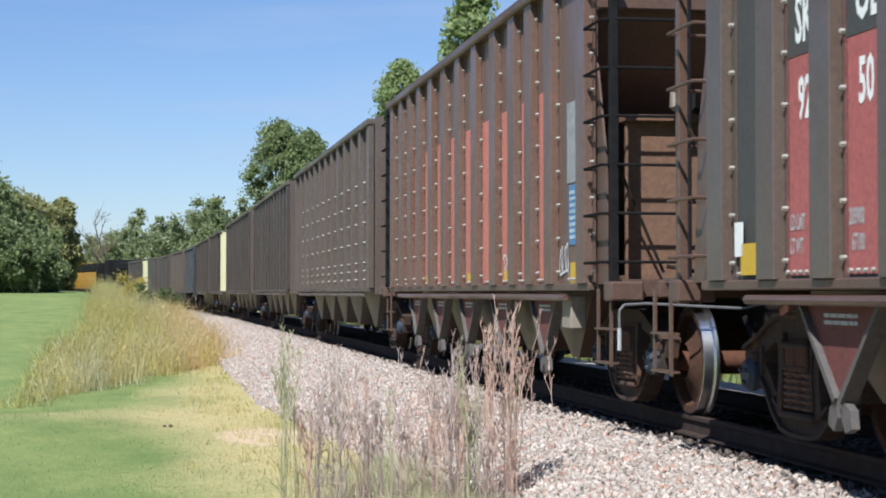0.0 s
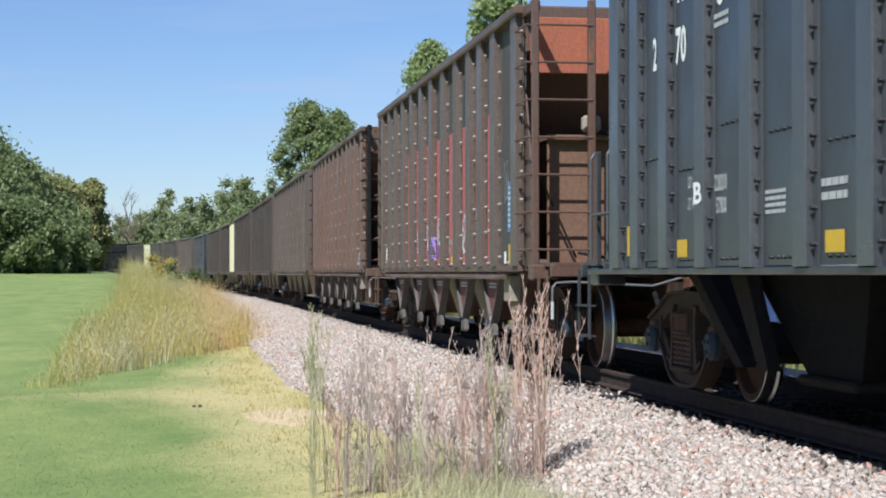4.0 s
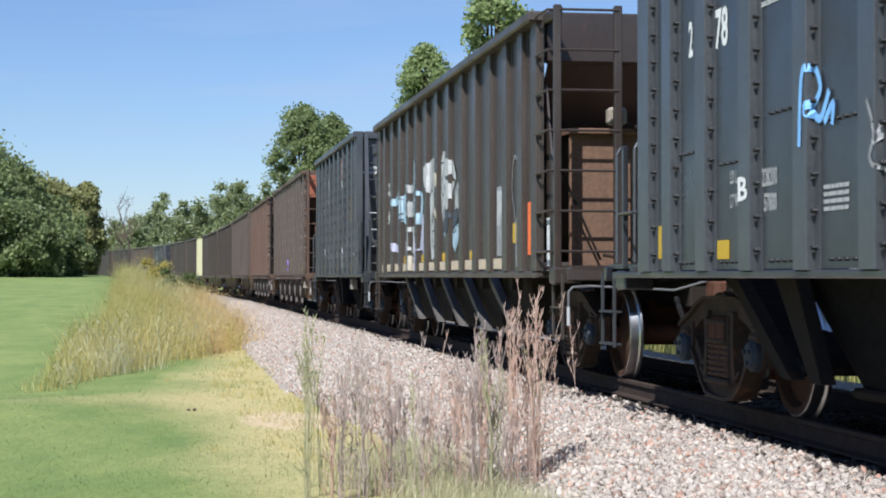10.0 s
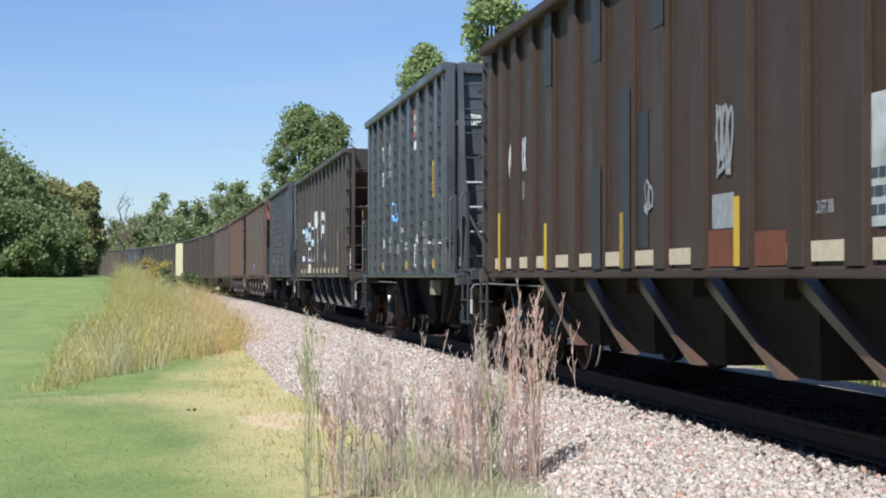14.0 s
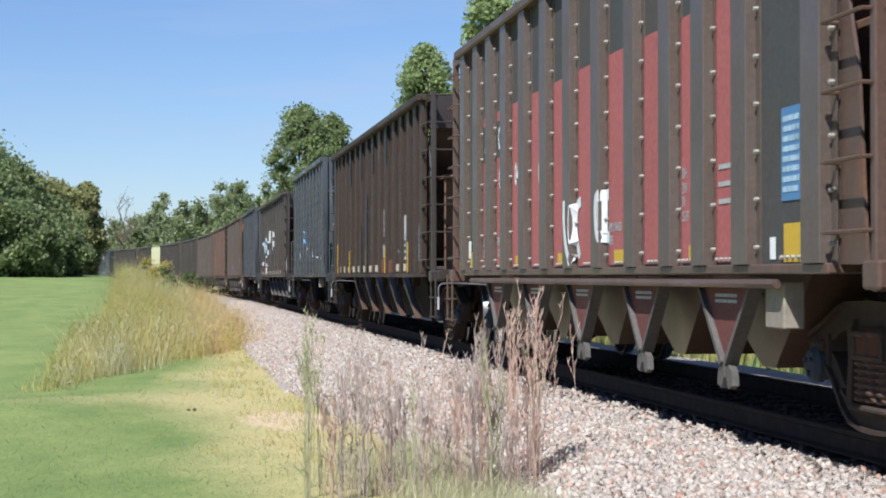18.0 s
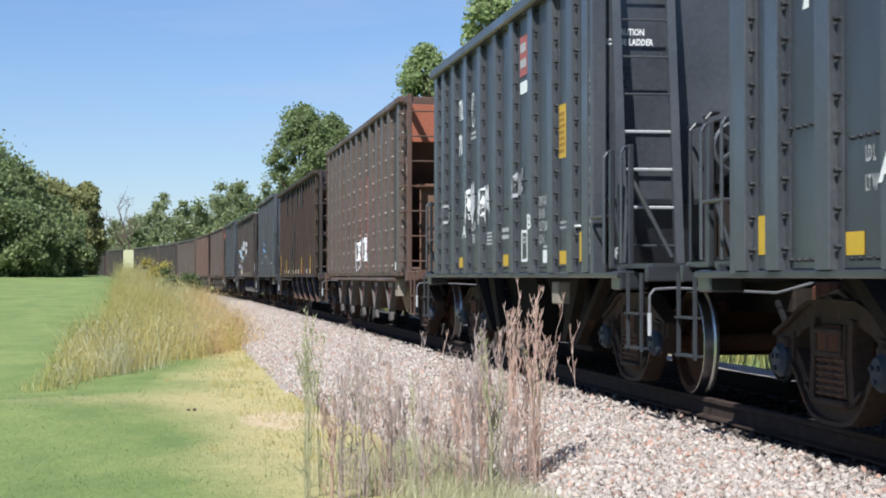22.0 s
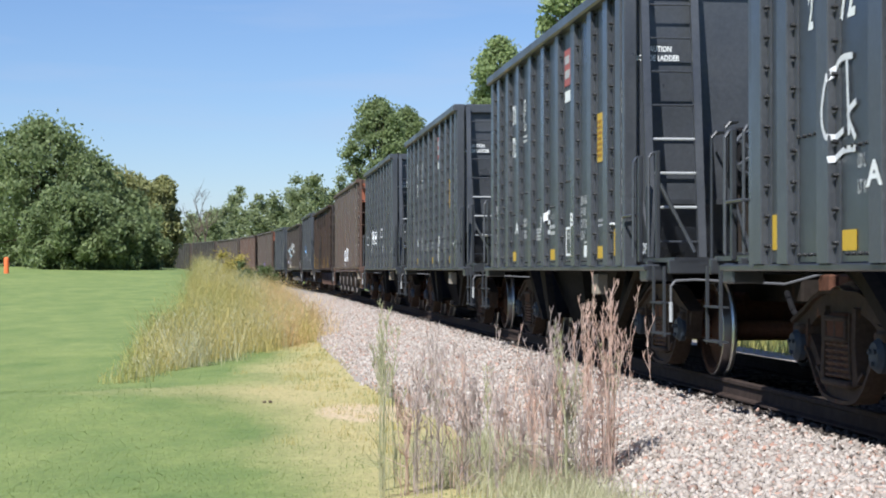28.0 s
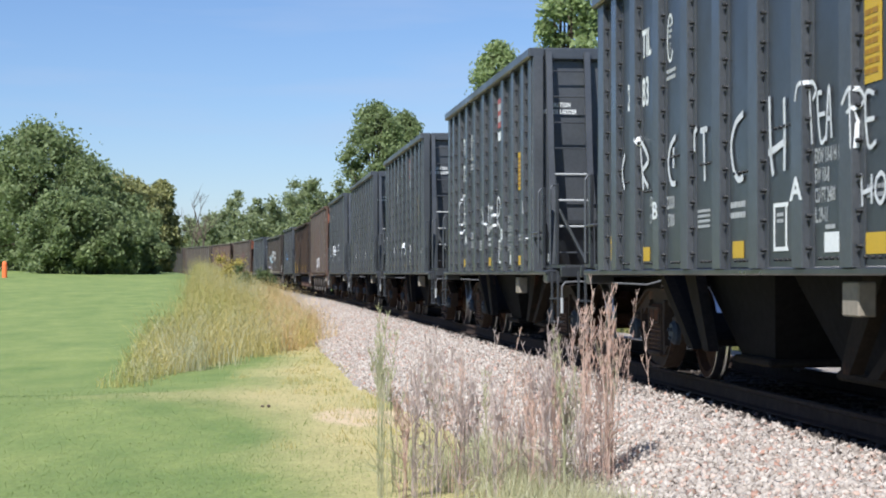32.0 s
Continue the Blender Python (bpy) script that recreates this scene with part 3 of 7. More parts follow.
def build_weeds():
    rng = np.random.default_rng(11)
    # name, material, plants, near and far side, height, label
    kinds = (("dry_weeds", M_DRY, 620, 3.9, 8.6, 1.1, "dry golden weeds beside the ballast"), ("green_weeds", M_WEED_G, 560, 4.6, 9.0, 1.05, "yellow-green weeds beside the lawn"),
             ("tan_weeds", M_WEED_O, 420, 3.5, 4.9, 0.95, "tan and orange dry weeds at the edge of the stones"), ("pale_weeds", M_STALK_G, 190, 4.2, 8.6, 1.15, "pale feathery weeds with seed heads"))
    for k, (nm, mat, n, d0, d1, hh, label) in enumerate(kinds):
        s = 4 + 90 * rng.random(n * 6) ** 1.5
        d = rng.uniform(d0, d1, n * 6) + 0.25 * np.sin(s * 0.8)
        drift = np.array([noise.noise(Vector((a * 0.22, b * 0.6, 7.0 * k))) for a, b in zip(s, d)])
        keep = (s > 5.5 + (7.6 - d) * 3.9 + rng.normal(0, 0.9, len(s))) & (d < np.interp(s, [5, 20, 35, 60, 90], [7.3, 6.9, 6.8, 7.2, 7.5]) + 0.25 * np.sin(s * 0.5)) & (drift > -0.12)
        s, d = s[keep][:n], d[keep][:n]
        per = 44
        ss, dd = np.repeat(s, per), np.repeat(d, per)
        ss, dd = ss + rng.normal(0, 0.22, len(ss)), dd + rng.normal(0, 0.17, len(ss))
        P = np.array([on_track(a, b) for a, b in zip(ss, dd)])
        P[:, 2] = np.maximum(ground_z(P[:, 0], P[:, 1]), bed_z(dd, ss)) - 0.03
        tall = np.repeat(hh * rng.uniform(0.35, 1.15, len(s)) * np.interp(s, [5, 12, 20, 40, 90], [0.65, 0.85, 0.95, 1.25, 1.45]), per) * rng.uniform(0.35, 1.0, len(P))
        blades(nm, P, tall, 0.7, 0.0055, mat, label, "weeds", 3, 30 + k)
        # small leaves and seed heads over the upper half
        m = len(P)
        pick = rng.integers(0, m, int(m * 1.6))
        q = P[pick] + np.stack([rng.normal(0, 0.07, len(pick)), rng.normal(0, 0.07, len(pick)), tall[pick] * rng.uniform(0.3, 1.0, len(pick))], -1)
        blades(nm.replace("weeds", "weed_leaves"), q, rng.uniform(0.03, 0.09, len(q)), 1.3, 0.008, mat, label, "weeds", 1, 60 + k)
    s, d = rng.uniform(-5, 90, 700), rng.uniform(-9.5, -2.9, 700)
    ss, dd = np.repeat(s, 30) + rng.normal(0, 0.3, 21000), np.repeat(d, 30) + rng.normal(0, 0.3, 21000)
    P = np.array([on_track(a, b) for a, b in zip(ss, dd)])
    P[:, 2] = ground_z(P[:, 0], P[:, 1]) - 0.03
    blades("far_verge_weeds", P, rng.uniform(0.3, 1.0, len(P)), 0.5, 0.012, M_WEED_G, "rank yellow-green weeds beyond the track", "weeds", 3, 36)
    # low grass and dry tufts along the foot of the ballast
    for nm, mat, n, hh, sd_, label in (("verge_grass", M_BLADE, 2200, 0.06, 0.75, "short yellow-green verge grass"), ("dry_verge_grass", M_DRY, 4200, 0.08, 0.6, "short dry straw-coloured verge grass"),
                                       ("thatch_grass", M_STALK_G, 9000, 0.20, 0.4, "grey-green dry grass at the foot of the tall stems")):
        near = nm == "thatch_grass"
        s = rng.uniform(-11, -3.5, n) if near else -11 + 36 * rng.random(n) ** 1.2
        tuft = rng.integers(0, 170, n)
        ts, td = rng.uniform(-0.5, 0.5, 170), np.abs(rng.normal(0, sd_, 170))
        if near:
            s = np.linspace(-10.5, -4, 170)[tuft] + rng.normal(0, 0.10, n)
        else:
            s = (-11 + 36 * (np.arange(170) / 170) ** 1.2)[tuft] + ts[tuft] + rng.normal(0, 0.14, n)
        d = toe(s) + 0.05 + td[tuft] + rng.normal(0, 0.10, n)
        P = np.array([on_track(a, b) for a, b in zip(s, d)])
        P[:, 2] = np.maximum(ground_z(P[:, 0], P[:, 1]), bed_z(d, s)) - 0.01
        blades(nm, P, hh * rng.uniform(0.3, 1.4, n), 0.7, 0.004, mat, label, "grass", 2, 40)


build_weeds()


def build_lawn_blades():
    rng = np.random.default_rng(21)
    n = 34000
    y = 10 + 26 * rng.random(n) ** 1.6
    x = y * rng.uniform(-0.33, 0.02, n)
    s, d = track_coords(x, y)
    keep = d > toe(s) + 0.5
    x, y = x[keep], y[keep]
    P = np.stack([x, y, ground_z(x, y) - 0.005], -1)
    blades("lawn_grass", P, rng.uniform(0.008, 0.026, len(P)), 0.9, 0.004, M_BLADE, "short mown green grass blades", "grass", 1, 9)


build_lawn_blades()


def tall_grass(px, py, n, hmax, seed, mat, label):
    """A clump of dry tall grass: thin stems that end in feathery seed heads."""
    rng = random.Random(seed)
    z0 = float(max(ground_z(np.array([px]), np.array([py]))[0], bed_z(track_coords([px], [py])[1], track_coords([px], [py])[0])[0])) - 0.02
    root = empty("tall_grass", label, "grass", "clumps of dry tall grass")
    root.matrix_basis = pose(px, py, z0)
    for k in range(n):
        g = Geo()
        a, r = rng.uniform(0, 6.283), rng.uniform(0, 0.06)
        b = Vector((r * math.cos(a), r * math.sin(a), 0))
        h = hmax * rng.uniform(0.55, 1.0)
        ln = Vector((rng.gauss(0.01, 0.055), rng.gauss(0, 0.055), 0)) * h
        pts = [b + ln * f * f + Vector((rng.gauss(0, .006), rng.gauss(0, .006), h * f)) for f in (0, .25, .5, .72, .88, 1)]
        for i in range(5):
            g.rod(pts[i], pts[i + 1], 0.0034 - 0.0004 * i, 3)
        for i in range(rng.randint(5, 9)):
            f = rng.uniform(0.60, 1.0)
            p = b + ln * f * f + Vector((0, 0, h * f))
            q = p + Vector((rng.gauss(0, .024), rng.gauss(0, .024), rng.uniform(.06, .12)))
            g.rod(p, q, 0.0022, 3)
            for e in (-1, 1):
                tip = q + Vector((e * rng.uniform(.006, .018), rng.gauss(0, .008), rng.uniform(.03, .06)))
                g.rod(q, tip, 0.0046, 3, 0.0015)
        for i in range(2):
            f = rng.uniform(0.05, 0.5)
            p = b + ln * f * f + Vector((0, 0, h * f))
            q = p + Vector((rng.gauss(0, .10), rng.gauss(0, .10), rng.uniform(.0, .22)))
            g.rod(p, q, 0.004, 3, 0.001)
        part("stem", g, mat, root)
    return root


def clump_places():
    """Where the clumps stand, how many stems each has, their height and tone."""
    rng = random.Random(8)
    out = [(-0.99, 12.9, 5, 1.40, 1), (-0.95, 12.5, 6, 1.36, 1), (-0.90, 13.1, 4, 1.20, 1), (-0.66, 12.8, 4, 1.30, 2), (-0.57, 13.1, 4, 1.20, 2), (-0.40, 12.7, 4, 1.15, 2),
           (0.10, 12.9, 6, 1.12, 2), (0.22, 12.6, 9, 1.22, 2), (0.28, 12.9, 9, 1.28, 2), (0.34, 13.2, 5, 1.18, 2), (0.49, 12.9, 8, 1.46, 0), (0.53, 12.7, 5, 1.30, 0), (0.65, 12.8, 9, 1.40, 0), (0.70, 13.1, 7, 1.34, 0),
           (0.84, 13.0, 1, 1.12, 0), (1.01, 13.1, 1, 0.98, 0)]
    for k in range(30):
        x = -0.88 + 1.6 * (k + rng.random()) / 30
        out.append((x, rng.uniform(12.3, 13.7), rng.randint(3, 5), rng.uniform(0.7, 1.22), rng.choice((0, 0, 1, 2, 2))))
    return out


TONES = ((M_STALK, "clump of reddish dry tall grass with pale seed heads"), (M_STALK_G, "clump of greenish dry tall grass at the ballast's foot"), (M_STALK_M, "clump of mauve-grey dry tall grass with forked seed heads"))
for i, (px, py, n, h, tone) in enumerate(clump_places()):
    tall_grass(px, py, n, h, 50 + i, *TONES[tone])


def leaf_cloud(centres, radii, per, size, seed, squash=0.8):
    """Leaf quads over the shells of many overlapping clumps."""
    rng = np.random.default_rng(seed)
    C = np.repeat(np.asarray(centres, float), per, 0)
    R = np.repeat(np.asarray(radii, float), per)
    n = len(C)
    v = rng.normal(size=(n, 3))
    v /= np.linalg.norm(v, axis=1)[:, None]
    p = C + v * (R * np.clip(np.abs(rng.normal(0.1, 0.58, n)), 0, 1.2))[:, None] * np.array([1, 1, squash])
    a = rng.normal(size=(n, 3)) + v * 0.4
    a /= np.linalg.norm(a, axis=1)[:, None]
    b = np.cross(a, rng.normal(size=(n, 3)))
    b /= np.linalg.norm(b, axis=1)[:, None]
    c = np.cross(a, b)
    sz = (size * rng.uniform(0.5, 1.3, n))[:, None]
    V = np.stack([p - b * sz, p + c * sz * 0.55, p + b * sz, p - c * sz * 0.55], 1).reshape(-1, 3)
    return V, np.arange(4 * n).reshape(n, 4)


def tree(x, y, h, spread, seed, mat, label, clumps=34, per=170, leaf=0.2, low=0.25, z=None, name="tree"):
    rng = random.Random(seed)
    z0 = float(ground_z(np.array([x]), np.array([y]))[0]) - 0.1 if z is None else z
    root = empty(name, label, "tree", "trees round the lawn and track")
    root.matrix_basis = pose(x, y, z0)
    g = Geo()
    top = Vector((rng.uniform(-.3, .3), rng.uniform(-.3, .3), h * 0.62))
    r0 = 0.028 * h
    g.rod((0, 0, 0), top * 0.5, r0, 9, r0 * 0.75)
    g.rod(top * 0.5, top, r0 * 0.75, 8, r0 * 0.35)
    cs, rs = [], []
    for k in range(clumps):
        f = low + (1 - low) * (k + rng.random()) / clumps
        rad = spread * math.sin(math.pi * min(1, (f - low) / (1 - low) * 0.86 + 0.14)) ** 0.6
        a = k * 2.4 + rng.uniform(-.5, .5)
        rr = rad * math.sqrt(rng.uniform(0.1, 1.0))
        c = Vector((rr * math.cos(a), rr * math.sin(a), h * f * 0.95))
        cs.append(c)
        rs.append(spread * rng.uniform(0.20, 0.40))
        if k % 3 == 0:
            st = top * min(1.0, max(0.35, (c.z / h) * 0.9))
            g.rod(st, c, r0 * 0.28, 5, r0 * 0.08)
    part("trunk", g, M_BARK, root, smooth=40)
    V, F = leaf_cloud(cs, rs, per, leaf, seed)
    raw("crown", V, F, mat, root)
    return root


def at_px(px, w):
    return (px - 784) / FOCAL * w


for (px, w, h, sp, sd, mat, lab) in (
        (-70, 112, 9.6, 4.0, 1, M_LEAF, "large dark green oak tree behind the lawn"),
        (10, 118, 7.8, 2.9, 2, M_LEAF, "dark green oak tree behind the lawn"),
        (66, 126, 7.0, 2.8, 3, M_LEAF_Y, "yellow-green tree behind the lawn"),
        (108, 134, 7.0, 2.2, 4, M_LEAF_Y, "yellowing green tree behind the lawn"),
        (152, 136, 7.3, 1.5, 21, M_LEAF_Y, "slim yellowing tree behind the lawn"),
        (84, 120, 5.2, 2.6, 5, M_LEAF, "low green tree behind the lawn"),
        (-20, 106, 5.0, 2.6, 6, M_LEAF, "low dark green tree at the lawn's edge"),
        (40, 108, 4.4, 2.4, 8, M_LEAF, "low dark green bushy tree at the lawn's edge"),
        (98, 112, 3.4, 2.0, 7, M_LEAF, "low dark green bushy tree at the lawn's edge"),
        (-190, 116, 9.0, 3.6, 9, M_LEAF, "dark green oak tree behind the lawn")):
    tree(at_px(px, w), w, h, sp, sd, mat, lab, clumps=84, per=420, leaf=0.15, low=0.02)
for (px, w, h, sp, sd, mat, lab) in (
        (538, 108, 12.6, 2.2, 11, M_LEAF, "green tree with an uneven crown behind the train"),
        (586, 112, 12.4, 1.8, 12, M_LEAF, "smaller green tree behind the train"),
        (752, 78, 12.3, 1.7, 13, M_LEAF_M, "slim light green tree behind the train"),
        (880, 62, 13.4, 1.35, 14, M_LEAF_M, "slim light green tree behind the train")):
    tree(at_px(px, w), w, h, sp, sd, mat, lab, clumps=64, per=460, leaf=0.11, low=0.42)


def bare_tree(px, w, h, seed):
    rng = random.Random(seed)
    x = at_px(px, w)
    g = Geo()

    def grow(p, d, l, r, k):
        q = p + d * l
        g.rod(p, q, r, 5, r * 0.6)
        if k:
            for _ in range(3):
                e = (d + Vector((rng.gauss(0, .45), rng.gauss(0, .45), rng.gauss(0.1, .25)))).normalized()
                grow(p.lerp(q, rng.uniform(.55, 1)), e, l * rng.uniform(.55, .8), r * .55, k - 1)
    grow(Vector((0, 0, 0)), Vector((0, 0, 1)), h * 0.4, h * 0.014, 4)
    root = empty("bare_tree", "bare grey leafless tree before the far wood", "tree", "trees round the lawn and track")
    root.matrix_basis = pose(x, w, 0.6)
    part("trunk", g, M_BARK, root)


bare_tree(228, 215, 11.5, 3)
bare_tree(206, 220, 9.5, 4)
def build_far_woods():
    rng = random.Random(77)
    cs, rs = [], []
    for k in range(90):
        px = rng.uniform(40, 600)
        w = rng.uniform(228, 300)
        top = float(np.interp(px, [40, 180, 230, 275, 310, 340, 400, 430, 470, 600], [9, 8.2, 8.4, 12.4, 12.2, 11.4, 14.6, 15.4, 14.2, 17])) * rng.uniform(0.72, 1.06) * w / 250
        sp = rng.uniform(2.0, 3.4)
        x = at_px(px, w)
        for j in range(13):
            f = (j + rng.random()) / 13
            a, r = rng.uniform(0, 6.28), sp * math.sin(math.pi * min(1, .2 + .8 * f)) ** .6 * rng.uniform(.2, 1)
            cs.append((x + r * math.cos(a), w + r * math.sin(a), top * (0.04 + 0.92 * f)))
            rs.append(rng.uniform(0.7, 1.5))
    V, F = leaf_cloud(cs, rs, 200, 0.26, 8)
    tagged(raw("far_woods", V, F, M_LEAF_F), "hazy green wood on a low hill far off", "woods", kind="stuff")


build_far_woods()


def bush(s, d, r, h, mat, label, seed):
    rng = random.Random(seed)
    p = on_track(s, d)
    z = float(ground_z(np.array([p.x]), np.array([p.y]))[0])
    root = empty("bush", label, "bush", "bushes beside the track")
    root.matrix_basis = pose(p.x, p.y, z - 0.05)
    cs = [(rng.gauss(0, r * .45), rng.gauss(0, r * .45), h * rng.uniform(.15, .85)) for _ in range(16)]
    g = Geo()
    for c in cs[:8]:
        g.rod((0, 0, 0), c, 0.02, 5, 0.008)
    part("stems", g, M_BARK, root)
    V, F = leaf_cloud(cs, [r * rng.uniform(.3, .5) for _ in cs], 380, 0.055, seed)
    raw("crown", V, F, mat, root)


bush(66, 6.0, 1.0, 2.3, M_GOLD, "golden yellow bush among the weeds", 1)
bush(60, 4.75, 0.85, 2.1, M_SHRUB, "low dark green bush beside the ballast", 2)


def build_clod():
    p = Vector((-2.96, 20.9, 0))
    z = float(ground_z(np.array([p.x]), np.array([p.y]))[0])
    rng = random.Random(4)
    g = Geo()
    for k in range(5):
        c = (rng.uniform(-.045, .045), rng.uniform(-.03, .03), 0.012)
        rr = rng.uniform(.015, .028)
        g.rings([[(c[0] + rr * f * math.cos(a), c[1] + rr * f * math.sin(a), c[2] + zz * rr) for a in np.linspace(0, 6.283, 8)[:-1]] for f, zz in ((.6, -.6), (1, 0), (.8, .5), (.3, .8))])
    ob = tagged(part("soil_clod", g, M_BARK, None, smooth=60), "small dark clod of soil lying on the lawn", "clod")
    ob.matrix_basis = pose(p.x, p.y, z)


build_clod()


def build_marker():
    x, y = at_px(-130, 95), 95.0
    z = float(ground_z(np.array([x]), np.array([y]))[0])
    g = Geo().rings([[(r * math.cos(a), r * math.sin(a), zz) for a in np.linspace(0, 6.283, 13)[:-1]] for r, zz in ((.14, -.1), (.14, 1.56 - z), (.12, 1.66 - z), (.05, 1.71 - z))])
    ob = tagged(part("marker_post", g, M_VERMIL, None, smooth=50), "short orange-red marker post at the lawn's crest", "post")
    ob.matrix_basis = pose(x, y, z)


build_marker()


# ---------------------------------------------------------------- railway cars
# A car's own space: y forward, x to the right, z up from the rail heads.
ROLLING = []
SPINNING = []


def wheelset(parent, y, n=30):
    """Axle with two wheels, turning about its own middle."""
    ax = Geo().rod((-1.02, 0, 0), (1.02, 0, 0), 0.082, 14)
    ax.wheel(-1.0, 0, 0, [(-0.06, 0.10), (0.06, 0.10)], 12).wheel(1.0, 0, 0, [(-0.06, 0.10), (0.06, 0.10)], 12)
    ob = part("wheelset", ax, M_RUST, parent, smooth=40)
    ob.matrix_basis = pose(0, y, 0.457)
    for sg in (-1, 1):
        g = Geo().wheel(sg * 0.74, 0, 0, [(sg * 0.04, 0.12), (sg * 0.09, 0.14), (sg * 0.03, 0.22), (-sg * 0.012, 0.36), (sg * 0.058, 0.385), (sg * 0.062, 0.438), (-sg * 0.066, 0.438), (-sg * 0.066, 0.37), (-sg * 0.05, 0.22), (-sg * 0.1, 0.13)], n)
        part("wheel", g, M_PLATE, ob, smooth=35)
        t = Geo().wheel(sg * 0.74, 0, 0, [(sg * 0.063, 0.440), (sg * 0.060, 0.447), (-sg * 0.02, 0.457), (-sg * 0.034, 0.482), (-sg * 0.055, 0.484), (-sg * 0.068, 0.470), (-sg * 0.068, 0.436)], n, False)
        part("tread", t, M_TREAD, ob, smooth=50)
    return ob


def band(g, pts, thick, x0, x1):
    """A bent bar of even thickness in the y, z plane."""
    rows = []
    for i, (y, z) in enumerate(pts):
        (ya, za), (yb, zb) = pts[max(0, i - 1)], pts[min(len(pts) - 1, i + 1)]
        l = math.hypot(yb - ya, zb - za)
        ny, nz = -(zb - za) / l * thick / 2, (yb - ya) / l * thick / 2
        rows.append([(x0, y + ny, z + nz), (x1, y + ny, z + nz), (x1, y - ny, z - nz), (x0, y - ny, z - nz)])
    g.rings(rows)


def sideframe(sg):
    """Cast side frame: arched top, bowed belly, columns and bearing pockets, all with raised flanges."""
    g = Geo()
    x0, x1 = sg * 0.95, sg * 1.06
    f0, f1 = sg * 0.93, sg * 1.095
    arch = [(-1.12, 0.56), (-1.0, 0.60), (-0.80, 0.66), (-0.60, 0.745), (-0.42, 0.79), (0.0, 0.80), (0.42, 0.79), (0.60, 0.745), (0.80, 0.66), (1.0, 0.60), (1.12, 0.56)]
    belly = [(-0.80, 0.52), (-0.66, 0.42), (-0.50, 0.26), (-0.36, 0.175), (-0.18, 0.145), (0, 0.14), (0.18, 0.145), (0.36, 0.175), (0.50, 0.26), (0.66, 0.42), (0.80, 0.52)]
    band(g, arch, 0.15, x0, x1)
    band(g, belly, 0.12, x0, x1)
    band(g, [(y, z + 0.07) for y, z in arch], 0.03, f0, f1)
    band(g, [(y, z - 0.055) for y, z in belly], 0.03, f0, f1)
    band(g, [(y, z + 0.055) for y, z in belly[2:9]], 0.025, f0, f1)
    for k in (-1, 1):
        band(g, [(k * 0.33, 0.76), (k * 0.31, 0.50), (k * 0.36, 0.22)], 0.10, x0, f1)
        band(g, [(k * 0.28, 0.72), (k * 0.265, 0.50), (k * 0.29, 0.26)], 0.025, f0, sg * 1.11)
        g.prism([(k * 0.74, 0.66), (k * 1.04, 0.62), (k * 1.05, 0.50), (k * 1.00, 0.36), (k * 0.78, 0.36), (k * 0.73, 0.50)], "x", f0, sg * 1.08)
        g.box(f0, sg * 1.12, k * 0.889 - 0.10, k * 0.889 + 0.10, 0.54, 0.62, 0.02)
    g.box(f0, sg * 1.13, -0.30, 0.30, 0.20, 0.245, 0.015)
    return g


def bearing_cap(sg, k):
    """Roller bearing end with three bolts."""
    y, x1 = k * 0.889, sg * 1.07
    g = Geo().wheel(x1, y, 0.457, [(0, 0.12), (sg * 0.05, 0.12), (sg * 0.065, 0.105), (sg * 0.085, 0.09), (sg * 0.085, 0.03)], 18)
    for a in range(3):
        an = a * 2.094 + 0.5
        c = (y + .055 * math.cos(an), .457 + .055 * math.sin(an))
        g.rod((x1 + sg * .08, *c), (x1 + sg * .105, *c), 0.018, 6)
    return g


def bolster_end(sg):
    """Box end of the cross beam over the springs, with its two pockets."""
    g = Geo().box(sg * 0.90, sg * 1.13, -0.235, 0.235, 0.515, 0.555, 0.012).box(sg * 0.90, sg * 1.13, -0.235, 0.235, 0.66, 0.70, 0.012)
    for y in (-0.215, 0.0, 0.215):
        g.box(sg * 0.90, sg * 1.125, y - 0.02, y + 0.02, 0.53, 0.68, 0.008)
    return g


def coil_spring(sg, cy):
    prof = []
    for k in range(6):
        z = 0.255 + k * 0.044
        prof += [(0.058, z), (0.080, z + 0.014), (0.080, z + 0.026), (0.058, z + 0.040)]
    return Geo().rings([[(sg * 1.045 + r * math.cos(a), cy + r * math.sin(a), z) for a in np.linspace(0, 2 * math.pi, 10)[:-1]] for r, z in prof])


_TRUCK = {}


